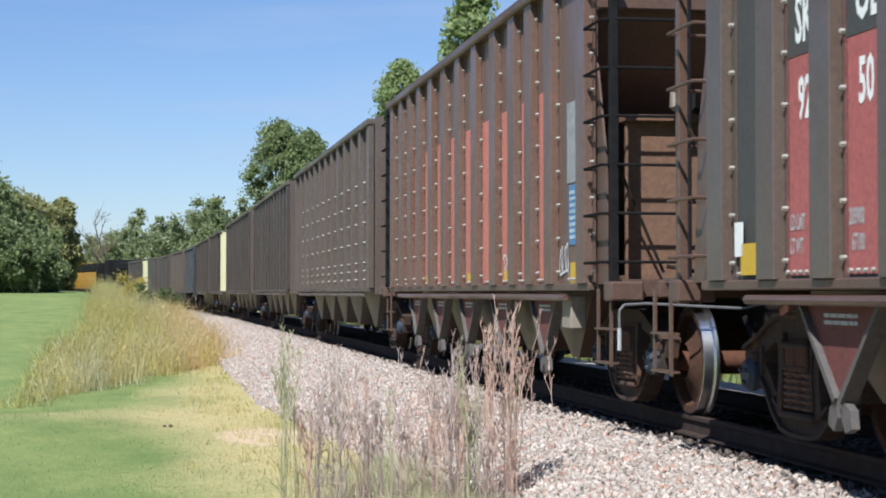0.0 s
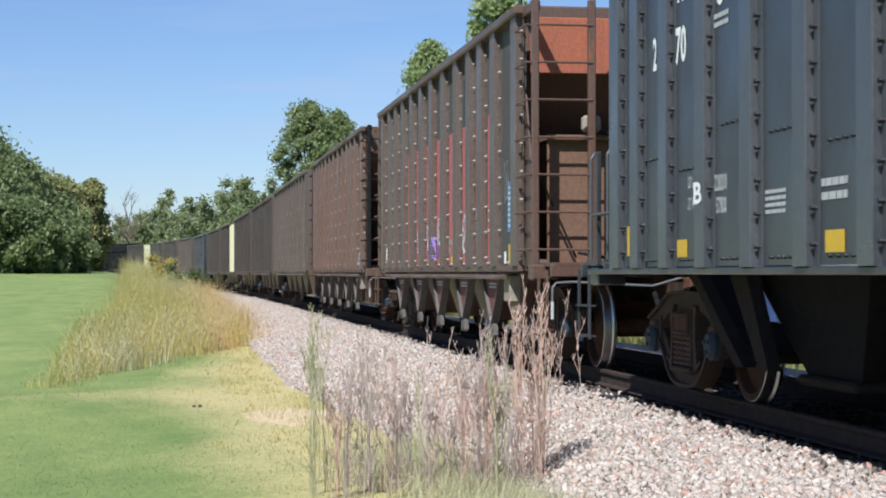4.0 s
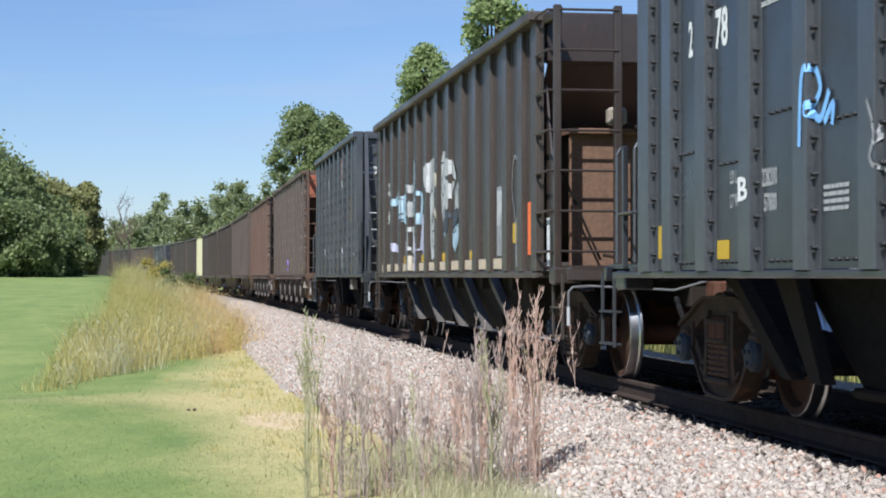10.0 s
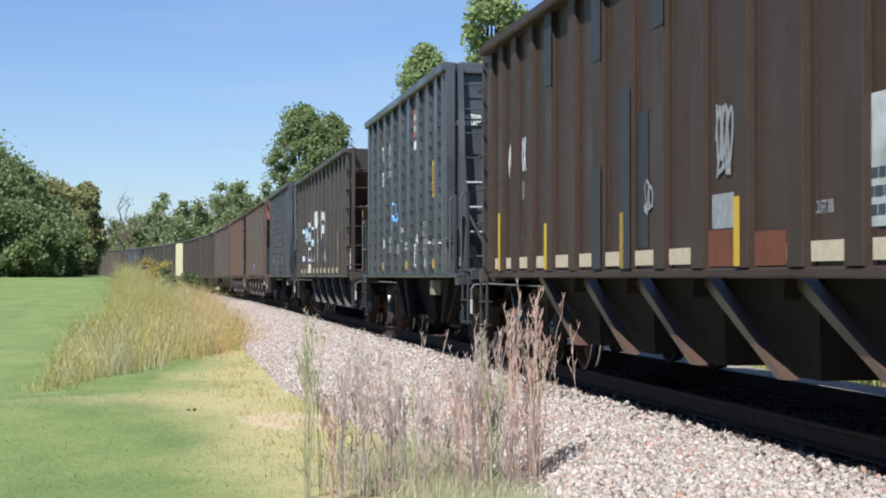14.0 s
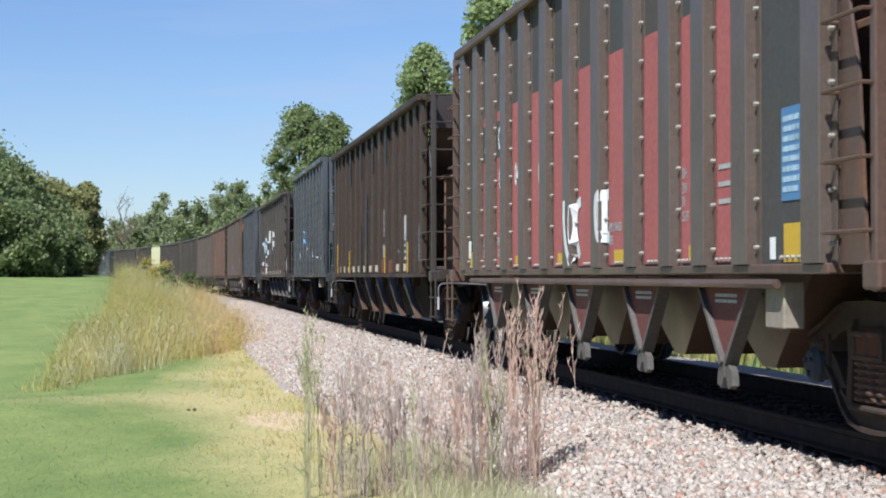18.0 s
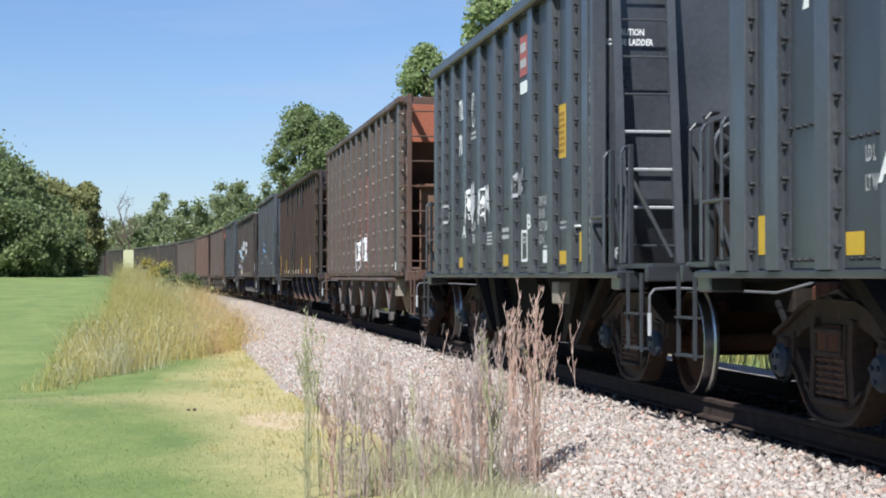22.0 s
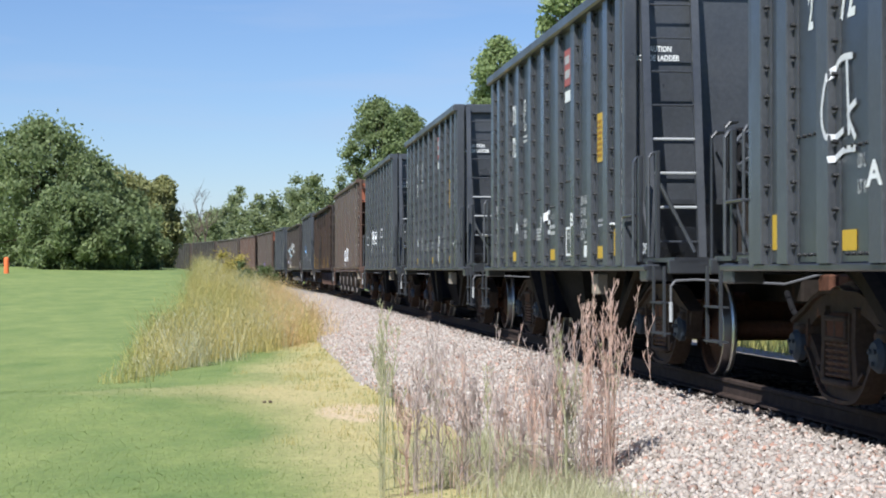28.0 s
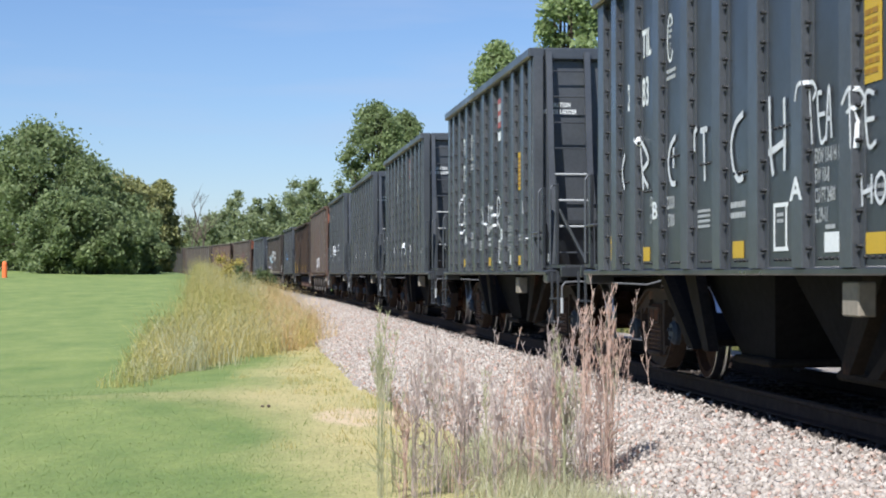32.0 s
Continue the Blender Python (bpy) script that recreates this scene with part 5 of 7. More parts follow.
def grey_car(mid, label, number, prefix, marks, spin=True):
    """marks: front letter, rear letter."""
    if "d" not in _GREY:
        _GREY["d"], _GREY["ribs"] = grey_frame()
    car = new_car(label, mid)
    for nm, me, lab in _GREY["d"]:
        o = new(nm, me)
        o.parent = car
        if lab:
            o["label"] = lab
        if nm == "bolts":
            o["kind"] = "stuff"
    underframe(car, G_L, G_HALF, M_GREY)
    corner_steps(car, G_L, G_HALF, M_PATCH)
    for y in (-4.25, 4.25):
        truck(car, y, spin)
    end = -1 if marks == "AB" else 1
    brake_gear(car, end)
    tank_gear(car, 1)
    ribs = _GREY["ribs"]
    sd = Side(ribs, 0.30)
    bay = lambda i: (ribs[i] + ribs[i + 1]) / 2
    R = ribs[::-1]
    # front to rear along the left side
    letter(car, prefix, R[2] - 0.19, 3.08, 0.25, M_WHITE, squeeze=0.78)
    letter(car, "2", R[1] - 0.42, 2.64, 0.25, M_WHITE, squeeze=0.6)
    letter(car, number, R[2] - 0.19, 2.62, 0.26, M_WHITE, squeeze=0.78)
    g = Geo()
    c = R[3] - 0.34
    for k in range(20):
        a, b = [0.6 + 5.1 * q / 20 for q in (k, k + 1)]
        g.add([(-1.55, c - .12 * math.cos(a), 3.12 + .22 * math.sin(a)), (-1.55, c - .12 * math.cos(b), 3.12 + .22 * math.sin(b)),
               (-1.55, c - .09 * math.cos(b), 3.12 + .19 * math.sin(b)), (-1.55, c - .09 * math.cos(a), 3.12 + .19 * math.sin(a))], [(0, 1, 2, 3)])
    part("plate_mark", g, M_WHITE, car)
    letter(car, "F", c + 0.03, 2.98, 0.10, M_WHITE, squeeze=0.7)
    bar_block(car, c + 0.06, 3.11, 0.13, 0.15, 3, M_WHITE)
    bar_block(car, c + 0.16, 2.74, 0.36, 0.12, 2, M_WHITE)
    letter(car, marks[0], R[3] + 0.13, 1.53, 0.15, M_WHITE, x=-1.609, squeeze=1.75)
    letter(car, "LD L", R[2] - 0.52, 1.66, 0.085, M_WHITE, squeeze=0.6)
    letter(car, "LT W", R[2] - 0.52, 1.50, 0.085, M_WHITE, squeeze=0.6)
    letter(car, "228200", R[3] - 0.20, 1.61, 0.11, M_WHITE, squeeze=0.62)
    letter(car, "57800", R[3] - 0.24, 1.45, 0.11, M_WHITE, squeeze=0.62)
    bar_block(car, R[4] - 0.26, 1.40, 0.40, 0.17, 4, M_WHITE)
    bar_block(car, R[5] - 0.24, 1.44, 0.42, 0.16, 2, M_WHITE)
    y0 = R[6] - 0.34
    for a, b, c, d in ((0, 0.34, 1.50, 1.53), (0, 0.03, 1.22, 1.50), (0.28, 0.31, 1.22, 1.50), (0, 0.34, 1.19, 1.22)):
        patch(car, "stencil_frame", y0 - b, y0 - a, c, d, M_WHITE)
    bar_block(car, y0 - 0.08, 1.38, 0.16, 0.09, 2, M_WHITE)
    letter(car, marks[1], R[7] + 0.13, 1.53, 0.15, M_WHITE, x=-1.609, squeeze=1.75)
    for wd, z in (("EXW 10-8 H 13", 1.76), ("EW 10-8", 1.63), ("CU FT 2400", 1.50), ("IL 29-11", 1.37)):
        letter(car, wd, R[7] - 0.22, z, 0.095, M_WHITE, squeeze=0.60)
    bar_block(car, R[7] - 0.44, 1.31, 0.2, 0.05, 1, M_WHITE)
    patch(car, "stencil_plate", R[7] - 0.70, R[7] - 0.42, 1.17, 1.30, M_WHITE)
    # reflectors and placards
    for i, a, b in ((2, 0.50, 0.24), (5, 0.60, 0.30), (8, 0.56, 0.22)):
        patch(car, "reflector", R[i] - a, R[i] - b, 1.15, 1.28, M_YEL, label="yellow reflector")
    patch(car, "reflector", R[9] - 0.46, R[9] - 0.17, 1.17, 1.45, M_YEL, label="yellow reflector")
    patch(car, "reflector", 4.16, 4.32, 1.17, 1.42, M_YEL, label="yellow reflector")
    patch(car, "placard", R[8] - 0.50, R[8] - 0.19, 2.18, 2.70, M_YEL, label="yellow warning placard")
    bar_block(car, R[8] - 0.22, 2.22, 0.26, 0.42, 7, M_OCHRE, x=-1.553)
    patch(car, "emblem", R[6] - 0.66, R[6] - 0.26, 3.19, 3.62, M_RED, label="red and white emblem")
    bar_block(car, R[6] - 0.30, 3.24, 0.32, 0.34, 2, M_WHITE, x=-1.553)
    patch(car, "emblem", R[6] - 0.64, R[6] - 0.28, 3.00, 3.13, M_WHITE)
    bar_block(car, R[8] - 0.24, 1.48, 0.34, 0.10, 2, M_SPRAY_GREY)
    for i, ch in enumerate("JACK LIFT PULL HERE"):
        if ch != " ":
            letter(car, ch, -4.70, 2.86 - i * 0.09, 0.055, M_WHITE, x=-1.596, squeeze=0.9)
    letter(car, "DF", -4.84, 1.19, 0.10, M_SPRAY_W, x=-1.414, squeeze=1.0)
    g = Geo().rod((-1.57, -3.98, 1.50), (-1.57, -4.22, 1.50), 0.012, 6)
    g.rings([[(-1.57 + q, -3.99 + (0.038 + r) * math.cos(a), 1.475 + (0.038 + r) * math.sin(a)) for a in np.linspace(0, 6.283, 15)[:-1]] for r, q in ((0, 0.01), (0.01, 0), (0, -0.01), (-0.01, 0), (0, 0.01))], False)
    part("latch_handle", g, M_WHITE, car, "white latch handle")
    ye = lambda z: -(G_HALF - 0.03) - 0.006
    letter_end(car, "CAUTION", -1.36, 3.20, 0.056, M_WHITE, ye(3.42))
    letter_end(car, "NO SIDE LADDER", -1.48, 3.11, 0.056, M_WHITE, ye(3.28))
    return car, sd, R


# Riveted hopper with an open end ------------------------------------------------
def open_end(car, half, L, T, mat, rib_mat, post_mat):
    for k in (-1, 1):
        part("slope_sheet", Geo().prism([(k * (half - .05), T - 0.5), (k * (half - .09), T - 0.5), (k * (half - 2.4), 1.2), (k * (half - 2.34), 1.2)], "x", -1.46, 1.46), mat, car)
        part("end_beam", Geo().box(-1.5, 1.5, k * (half + .02), k * (half - .12), T - 0.52, T, 0.02), mat, car)
        part("end_sheet", Geo().box(-1.28, 1.05, k * (half + .14), k * (half + .08), 1.12, 2.50, 0.01), rib_mat, car)
        part("end_shelf", Geo().box(-1.30, 1.08, k * (half + .24), k * (half - .5), 2.48, 2.54, 0.01), rib_mat, car)
        yp = k * (half + 0.62)
        for sg in (-1, 1):
            part("corner_post", Geo().box(sg * 1.48, sg * 1.555, yp - 0.04, yp + 0.04, 0.95, T - .02, 0.01), post_mat, car)
            part("inner_post", Geo().box(sg * 0.86, sg * 0.94, yp - 0.04, yp + 0.04, 1.1, T - .02, 0.01), post_mat, car)
            part("post_tie", Geo().box(sg * 1.46, sg * 1.54, k * (half - .05), yp, T - 0.14, T - .03, 0.01), post_mat, car)
            part("side_flange", Geo().prism([(k * half, 1.1), (k * (half + .4), 1.1), (k * (half + .28), 2.2), (k * (half), 3.0)], "x", sg * 1.48, sg * 1.50), mat, car)
        for i in range(7):
            z = 1.28 + i * 0.40
            part("rung", Geo().path([(-1.50, yp - k * -.04, z), (-0.90, yp - k * -.04, z)], 0.013, 6), post_mat, car)
            part("rung", Geo().path([(-1.56, yp, z), (-1.62, yp, z + .0), (-1.62, k * (half + .04), z), (-1.52, k * (half + .04), z)], 0.013, 6), post_mat, car)
        part("brace", Geo().rod((-1.0, k * (half + .3), 1.2), (-1.5, k * (half + .5), 2.2), 0.014, 5), M_DARK, car)
        for sg in (-1, 1):
            part("corner_bracket", Geo().box(sg * 1.30, sg * 1.58, k * (half + 0.52), k * (half + 0.76), 0.96, 1.12, 0.015), mat, car)
    yb = -(half + 0.3)
    part("brake_cylinder", Geo().rod((-0.6, yb, 1.5), (-0.2, yb - .05, 1.5), 0.13, 12), M_DARK, car, smooth=40)
    part("air_reservoir", Geo().rod((0.1, yb, 2.75), (0.1, yb - .55, 2.75), 0.19, 14), M_DARK, car, smooth=40)
    part("brake_valve", Geo().box(-0.95, -0.75, yb, yb - .14, 2.56, 2.74, 0.03), M_BLOCK, car)
    part("brake_pipe", Geo().path([(-0.8, yb - .02, 2.60), (-0.55, yb, 2.52), (-0.3, yb, 2.7), (-.1, yb, 2.74)], 0.022, 6).path([(-1.0, yb - .1, 1.25), (-.6, yb - .12, 1.18), (-.3, yb - .1, 1.3), (-0.15, yb - .12, 1.7)], 0.018, 6), M_DARK, car)


def riveted_car(mid, label, half, L, T, panel, panel_low, rib_mat, frame_mat, orange=False, spin=True, detail=True, cream=False, back=0.0, lit=True):
    """Hopper whose ribs carry rows of bright rivets; panels are red below and dark above."""
    car = new_car(label, mid)
    n = 12
    ribs = [-(half - 0.12) + i * (2 * half - 0.24) / n for i in range(n + 1)]
    if detail:
        ribs = [y * half / 6.6 for y in (-6.38, -5.05, -4.12, -3.26, -2.20, -1.03, 0.13, 1.22, 2.33, 3.40, 4.36, 5.26, 6.24)]
    w = 0.38
    for sg in (-1, 1):
        part("side_sheet", Geo().box(sg * 1.49, sg * 1.52, -half + back, half, 1.10, T - 0.05), panel, car)
        part("top_chord", Geo().box(sg * 1.42, sg * 1.64, -half - .06 + back, half + .06, T - 0.11, T, 0.02), frame_mat, car)
        part("side_sill", Geo().box(sg * 1.36, sg * 1.575, -half, half, 1.045, 1.11, 0.01), frame_mat, car)
        if detail or sg < 0:
            for y in ribs:
                if y < -half + back:
                    continue
                part("rib", rib_geo(sg, y, 1.11, T - 0.11, w, 1.52, 1.60), rib_mat, car)
    if detail:
        open_end(car, half, L, T, frame_mat, M_END, M_BROWN if orange else M_BLACK)
        for i in range(1, n - 1):
            part("panel", Geo().box(-1.528, -1.518, ribs[i] + w / 2 + .005, ribs[i + 1] - w / 2 - .005, 1.13, 2.96), panel_low, car, "faded brick-red lower panel")
    if not detail:
        for k in (-1, 1):
            part("end_sheet", Geo().box(-1.48, 1.48, k * (half - (back if k < 0 else 0)), k * (half - .06 - (back if k < 0 else 0)), 1.1, T - .05), M_CREAM if cream and k < 0 else frame_mat, car, "cream painted end sheet" if cream and k < 0 else "")
            part("end_post", Geo().box(-1.55, -1.42, k * (half + .5), k * (half + .6), 1.0, T - .02), frame_mat, car) if not (cream and k < 0) else None
    if orange:
        part("end_panel", Geo().box(-1.45, 1.45, -half - .02 - .03, -half - .02, T - 0.75, T - 0.13, 0.01), M_ORANGE, car, "faded orange upper end panel")
    underframe(car, L, half, frame_mat)
    # saw-tooth hoppers with gussets over their seams
    pitch = (2 * half - 2.25) / 5
    for i in range(5):
        y = (2 - i) * pitch
        part("hopper", Geo().rings([[(-1.24, y - pitch * .49, 1.04), (1.24, y - pitch * .49, 1.04), (1.24, y + pitch * .49, 1.04), (-1.24, y + pitch * .49, 1.04)],
                                    [(-1.16, y - .14, 0.40), (1.16, y - .14, 0.40), (1.16, y + .14, 0.40), (-1.16, y + .14, 0.40)]]), M_BROWN if detail else frame_mat, car)
        if detail:
            part("gusset", Geo().prism([(y + .62, 1.02), (y - .62, 1.02), (y - .03, 0.44), (y + .03, 0.44)], "x", -1.46, -1.42), M_GUSSET, car, "maroon triangular gusset")
            for k in (-1, 1):
                part("gusset_flange", Geo().prism([(y + k * .62, 1.02), (y + k * .655, 1.02), (y + k * .055, 0.41), (y + k * .02, 0.44)], "x", -1.50, -1.40), M_BRACE, car)
                part("door_latch", Geo().prism([(y + k * .03, .44), (y + k * .15, .38), (y + k * .17, .28), (y + k * .08, .25), (y + k * .03, .33)], "x", -1.48, -1.43), M_BRACE, car)
            bar_block(car, y + 0.26, 0.84, 0.50, 0.08, 2, M_WHITE, x=-1.464)
    part("train_pipe", Geo().rod((-1.56, -half + .9, 0.985), (-1.56, half - .9, 0.985), 0.03, 8), frame_mat, car)
    for y in (-(half - 0.9) - 0.35, half - 0.9 + 0.35):
        truck(car, y, spin)
    if detail:
        corner_steps(car, L, half, frame_mat)
        part("panel_box", Geo().box(-1.50, -1.36, -half + .95, -half + 1.30, 0.70, 1.0, 0.01), M_BLOCK, car)
        rn = random.Random(int(mid * 10))
        g = Geo()
        gb = Geo()
        for i, y in enumerate(ribs):
            for z in np.arange(1.22, T - 0.2, 0.31):
                for yy in (y - w / 2 - 0.015,):
                    g.rings([[(-xx, yy + rr * math.cos(a), z + rr * math.sin(a)) for a in np.linspace(0, 2 * math.pi, 7)[:-1]] for xx, rr in ((1.529, .018), (1.558, .016), (1.562, .009))])
            if i < len(ribs) - 1:
                for j in range(5):
                    yy = y + w / 2 + 0.08 + j * 0.10
                    g.rings([[(-xx, yy + rr * math.cos(a), 1.15 + rr * math.sin(a)) for a in np.linspace(0, 2 * math.pi, 7)[:-1]] for xx, rr in ((1.52, .017), (1.548, .014))])
        tagged(part("rivets", g, M_BOLT, car, "bright worn rivet heads"), kind="stuff")
    else:
        g = Geo()
        for i, y in enumerate(ribs[1:-1]):
            for z in (1.25, 1.4, 1.55, 1.9, 2.25, 2.6, 2.95)[:7 if lit else 3]:
                g.rings([[(-xx, y - w / 2 - .06 + rr * math.cos(a), z + rr * math.sin(a)) for a in np.linspace(0, 2 * math.pi, 5)[:-1]] for xx, rr in ((1.52, .026), (1.56, .020))])
        tagged(part("rivets", g, M_BOLT, car, "bright worn rivet heads"), kind="stuff") if lit else None
    return car, Side(ribs, w, 1.52, 1.60), ribs[::-1]


# Smooth-ribbed brown hopper ------------------------------------------------------
def umber_car(mid, label, half, L, T, ribs, sheet=M_UMBER, stiff=M_UMBER_RIB):
    car = new_car(label, mid)
    w = 0.34
    n = len(ribs) - 1
    for sg in (-1, 1):
        part("side_sheet", Geo().box(sg * 1.515, sg * 1.545, -half, half, 1.08, T - 0.05), sheet, car)
        part("top_chord", Geo().box(sg * 1.42, sg * 1.70, -half - .06, half + .06, T - 0.11, T, 0.02), stiff, car)
        part("side_sill", Geo().box(sg * 1.36, sg * 1.595, -half, half, 1.02, 1.09, 0.015), stiff, car)
        for y in ribs:
            part("rib", rib_geo(sg, y, 1.09, T - 0.11, w, 1.545, 1.605), stiff, car)
        for i in range(n):
            if i in (0, 1):
                continue
            part("foot_block", Geo().box(sg * 1.545, sg * 1.575, ribs[i] + w / 2 + .03, ribs[i + 1] - w / 2 - .03, 1.12, 1.24), M_TAN, car)
    open_end(car, half, L, T, M_UMBER, M_END, M_UMBER)
    underframe(car, L, half, M_UMBER)
    nb = 5
    pitch = (2 * half - 4.0) / nb
    for i in range(nb):
        y = half - 2.0 - (i + .5) * pitch
        # Hopper takes the dark steel, coloured in for the shade below the sill.
        part("hopper", Geo().rings([[(-1.24, y - pitch * .49, 1.04), (1.24, y - pitch * .49, 1.04), (1.24, y + pitch * .49, 1.04), (-1.24, y + pitch * .49, 1.04)],
                                    [(-1.16, y - pitch * .40, 0.36), (1.16, y - pitch * .40, 0.36), (1.16, y + pitch * .02, 0.36), (-1.16, y + pitch * .02, 0.36)]]), M_DARK, car)
        part("brace", Geo().prism([(y + pitch * .62, 1.02), (y + pitch * .50, 1.02), (y - pitch * .34, 0.36), (y - pitch * .26, 0.36)], "x", -1.36, -1.26), M_BRACE if sheet is M_UMBER else M_BROWN, car)
        part("hanger", Geo().prism([(y - pitch * .46, 1.02), (y - pitch * .34, 1.02), (y - pitch * .36, .88), (y - pitch * .44, .88)], "x", -1.44, -1.32), M_DARK, car)
    for y in (-(half - 0.6), half - 0.6):
        truck(car, y, True)
    corner_steps(car, L, half, M_UMBER)
    return car, Side(ribs, w, 1.545, 1.605), ribs[::-1]


prepare_texts(["DF", "TIL", "2", "70", "78", "734", "72", "83", "A", "B", "LD L", "LT W", "LD LMT", "LT WT", "228200", "57800", "203900", "67100", "EXW 10-8 H 13", "EW 10-8", "EXW 10-8", "CU FT 2400", "CU FT 385", "IL 29-11",
               "CAUTION", "NO SIDE LADDER", "S", "OL", "SK", "O", "92", "95", "50", "00", "17", "04", "7", "64", "APPLY SHAKER", "HERE", "W", "RX", "10", "EXH", "EXW", "EW", "CU FT", "F", "J", "C", "K", "L", "I", "T", "P", "U", "H", "E", "R", "N"])

# The train, from behind the engines to the last car seen.
G = "slate-grey steel aggregate hopper car with bolted ribs"
grey_car(35.46, G + " and white lettering", "70", "TIL", "BA")

car, sd, R = grey_car(4.15, G + " and a blue scrawl", "78", "TIL", "BA")
for pts in ([(1.02, 1.80), (0.98, 2.20), (0.88, 2.25), (0.80, 2.12), (0.95, 2.02)], [(0.95, 2.02), (0.80, 1.95), (0.66, 2.10)], [(0.74, 1.92), (0.60, 2.02), (0.62, 1.90)]):
    sd.stroke(car, pts, 0.05, M_SPRAY_S)
sd.stroke(car, [(-0.02, 1.98), (-0.12, 1.80), (-0.06, 1.66), (-0.20, 1.58)], 0.03, M_SPRAY_GREY)
sd.stroke(car, [(-2.90, 1.50), (-2.95, 1.62), (-3.05, 1.50), (-3.12, 1.62), (-3.18, 1.50)], 0.02, M_SPRAY_GREY)

car, sd, R = grey_car(-42.92, G + " with white scrawls", "70", "TIL", "AB")
for pts in ([(2.32, 1.75), (2.28, 2.12), (2.22, 1.82), (2.15, 2.18), (2.10, 1.82), (2.02, 2.20), (1.96, 1.86)], [(2.36, 1.70), (2.25, 1.98), (2.10, 1.72), (1.95, 2.00)],
            [(1.38, 1.66), (1.34, 2.06), (1.24, 1.92), (1.30, 1.84), (1.16, 1.70)], [(1.20, 1.76), (1.14, 2.04), (1.04, 1.84), (1.0, 2.12), (0.92, 1.80)], [(1.42, 1.80), (1.2, 2.1), (0.95, 1.9)]):
    sd.stroke(car, [(y - 0.35, z) for y, z in pts], 0.055, M_SPRAY_W)
for pts in ([(-0.75, 1.93), (-0.84, 2.16), (-0.92, 1.95), (-0.98, 2.14), (-1.02, 1.92), (-1.12, 2.2)], [(-0.72, 1.9), (-1.15, 1.98)]):
    sd.stroke(car, [(y - 0.35, z) for y, z in pts], 0.045, M_SPRAY_GREY)
for pts in ([(4.32, 2.10), (4.28, 1.70)], [(4.32, 1.98), (4.0, 1.98), (4.0, 1.80), (4.32, 1.76)]):
    sd.stroke(car, [(y - 0.35, z) for y, z in pts], 0.04, M_SPRAY_GREY)

car, sd, R = grey_car(-56.46, G + " with dented rib", "734", "TIL", "AB")

car, sd, R = grey_car(-70.39, G + " with sketched scrawls", "72", "TIL", "AB")
for pts in ([(4.22, 1.80), (4.18, 1.92), (4.12, 1.84), (4.05, 1.98), (4.02, 1.86), (3.94, 1.92)], [(4.24, 1.72), (4.1, 1.80), (3.95, 1.78)], [(4.20, 1.32), (4.24, 1.48), (4.12, 1.60), (4.0, 1.50), (4.05, 1.32), (4.18, 1.30)], [(4.12, 1.58), (4.1, 1.2)], [(4.22, 1.20), (4.15, 1.28), (4.08, 1.18), (4.0, 1.30), (3.95, 1.22)]):
    sd.stroke(car, pts, 0.016, M_SPRAY_W)
for pts in ([(0.30, 1.42), (0.25, 1.72)], [(0.1, 1.45), (0.05, 1.7)], [(-0.15, 1.5), (-0.3, 1.5), (-0.3, 1.62), (-0.15, 1.62), (-0.15, 1.74), (-0.3, 1.74)]):
    sd.stroke(car, pts, 0.05, M_SPRAY_W)

car, sd, R = grey_car(-84.38, G + " with large white tags", "72", "TIL", "AB")
for pts in ([(2.59, 2.36), (2.87, 2.34), (3.04, 2.06), (2.96, 1.88), (2.76, 1.91)],
            [(2.7, 2.35), (2.66, 1.87)],
            [(2.53, 2.07), (2.68, 2.0), (2.54, 1.84)],
            [(2.94, 1.73), (2.76, 1.78), (2.54, 1.78)],
            [(0.25, 1.85), (0.0, 1.82)],
            [(0.08, 2.06), (-0.09, 1.86), (-0.29, 1.65), (-0.33, 2.12)],
            [(-0.38, 2.08), (-0.34, 1.95), (-0.44, 1.68), (-0.58, 1.94), (-0.5, 2.08)],
            [(-0.63, 2.01), (-0.69, 1.71), (-1.18, 1.76)],
            [(-0.64, 2.0), (-1.14, 2.02)],
            [(-0.67, 1.89), (-1.18, 1.91)],
            [(-1.27, 1.71), (-1.29, 2.1), (-1.41, 2.16), (-1.56, 2.08), (-1.48, 1.92), (-1.25, 1.86), (-1.54, 1.7)]):
    sd.stroke(car, pts, 0.042, M_SPRAY_W)
sd.stroke(car, [(1.20, 1.62), (1.12, 1.80), (1.05, 1.68), (1.14, 1.60)], 0.02, M_SPRAY_GREY)
sd.stroke(car, [(-4.0, 2.0), (-4.02, 1.84)], 0.038, M_SPRAY_W)

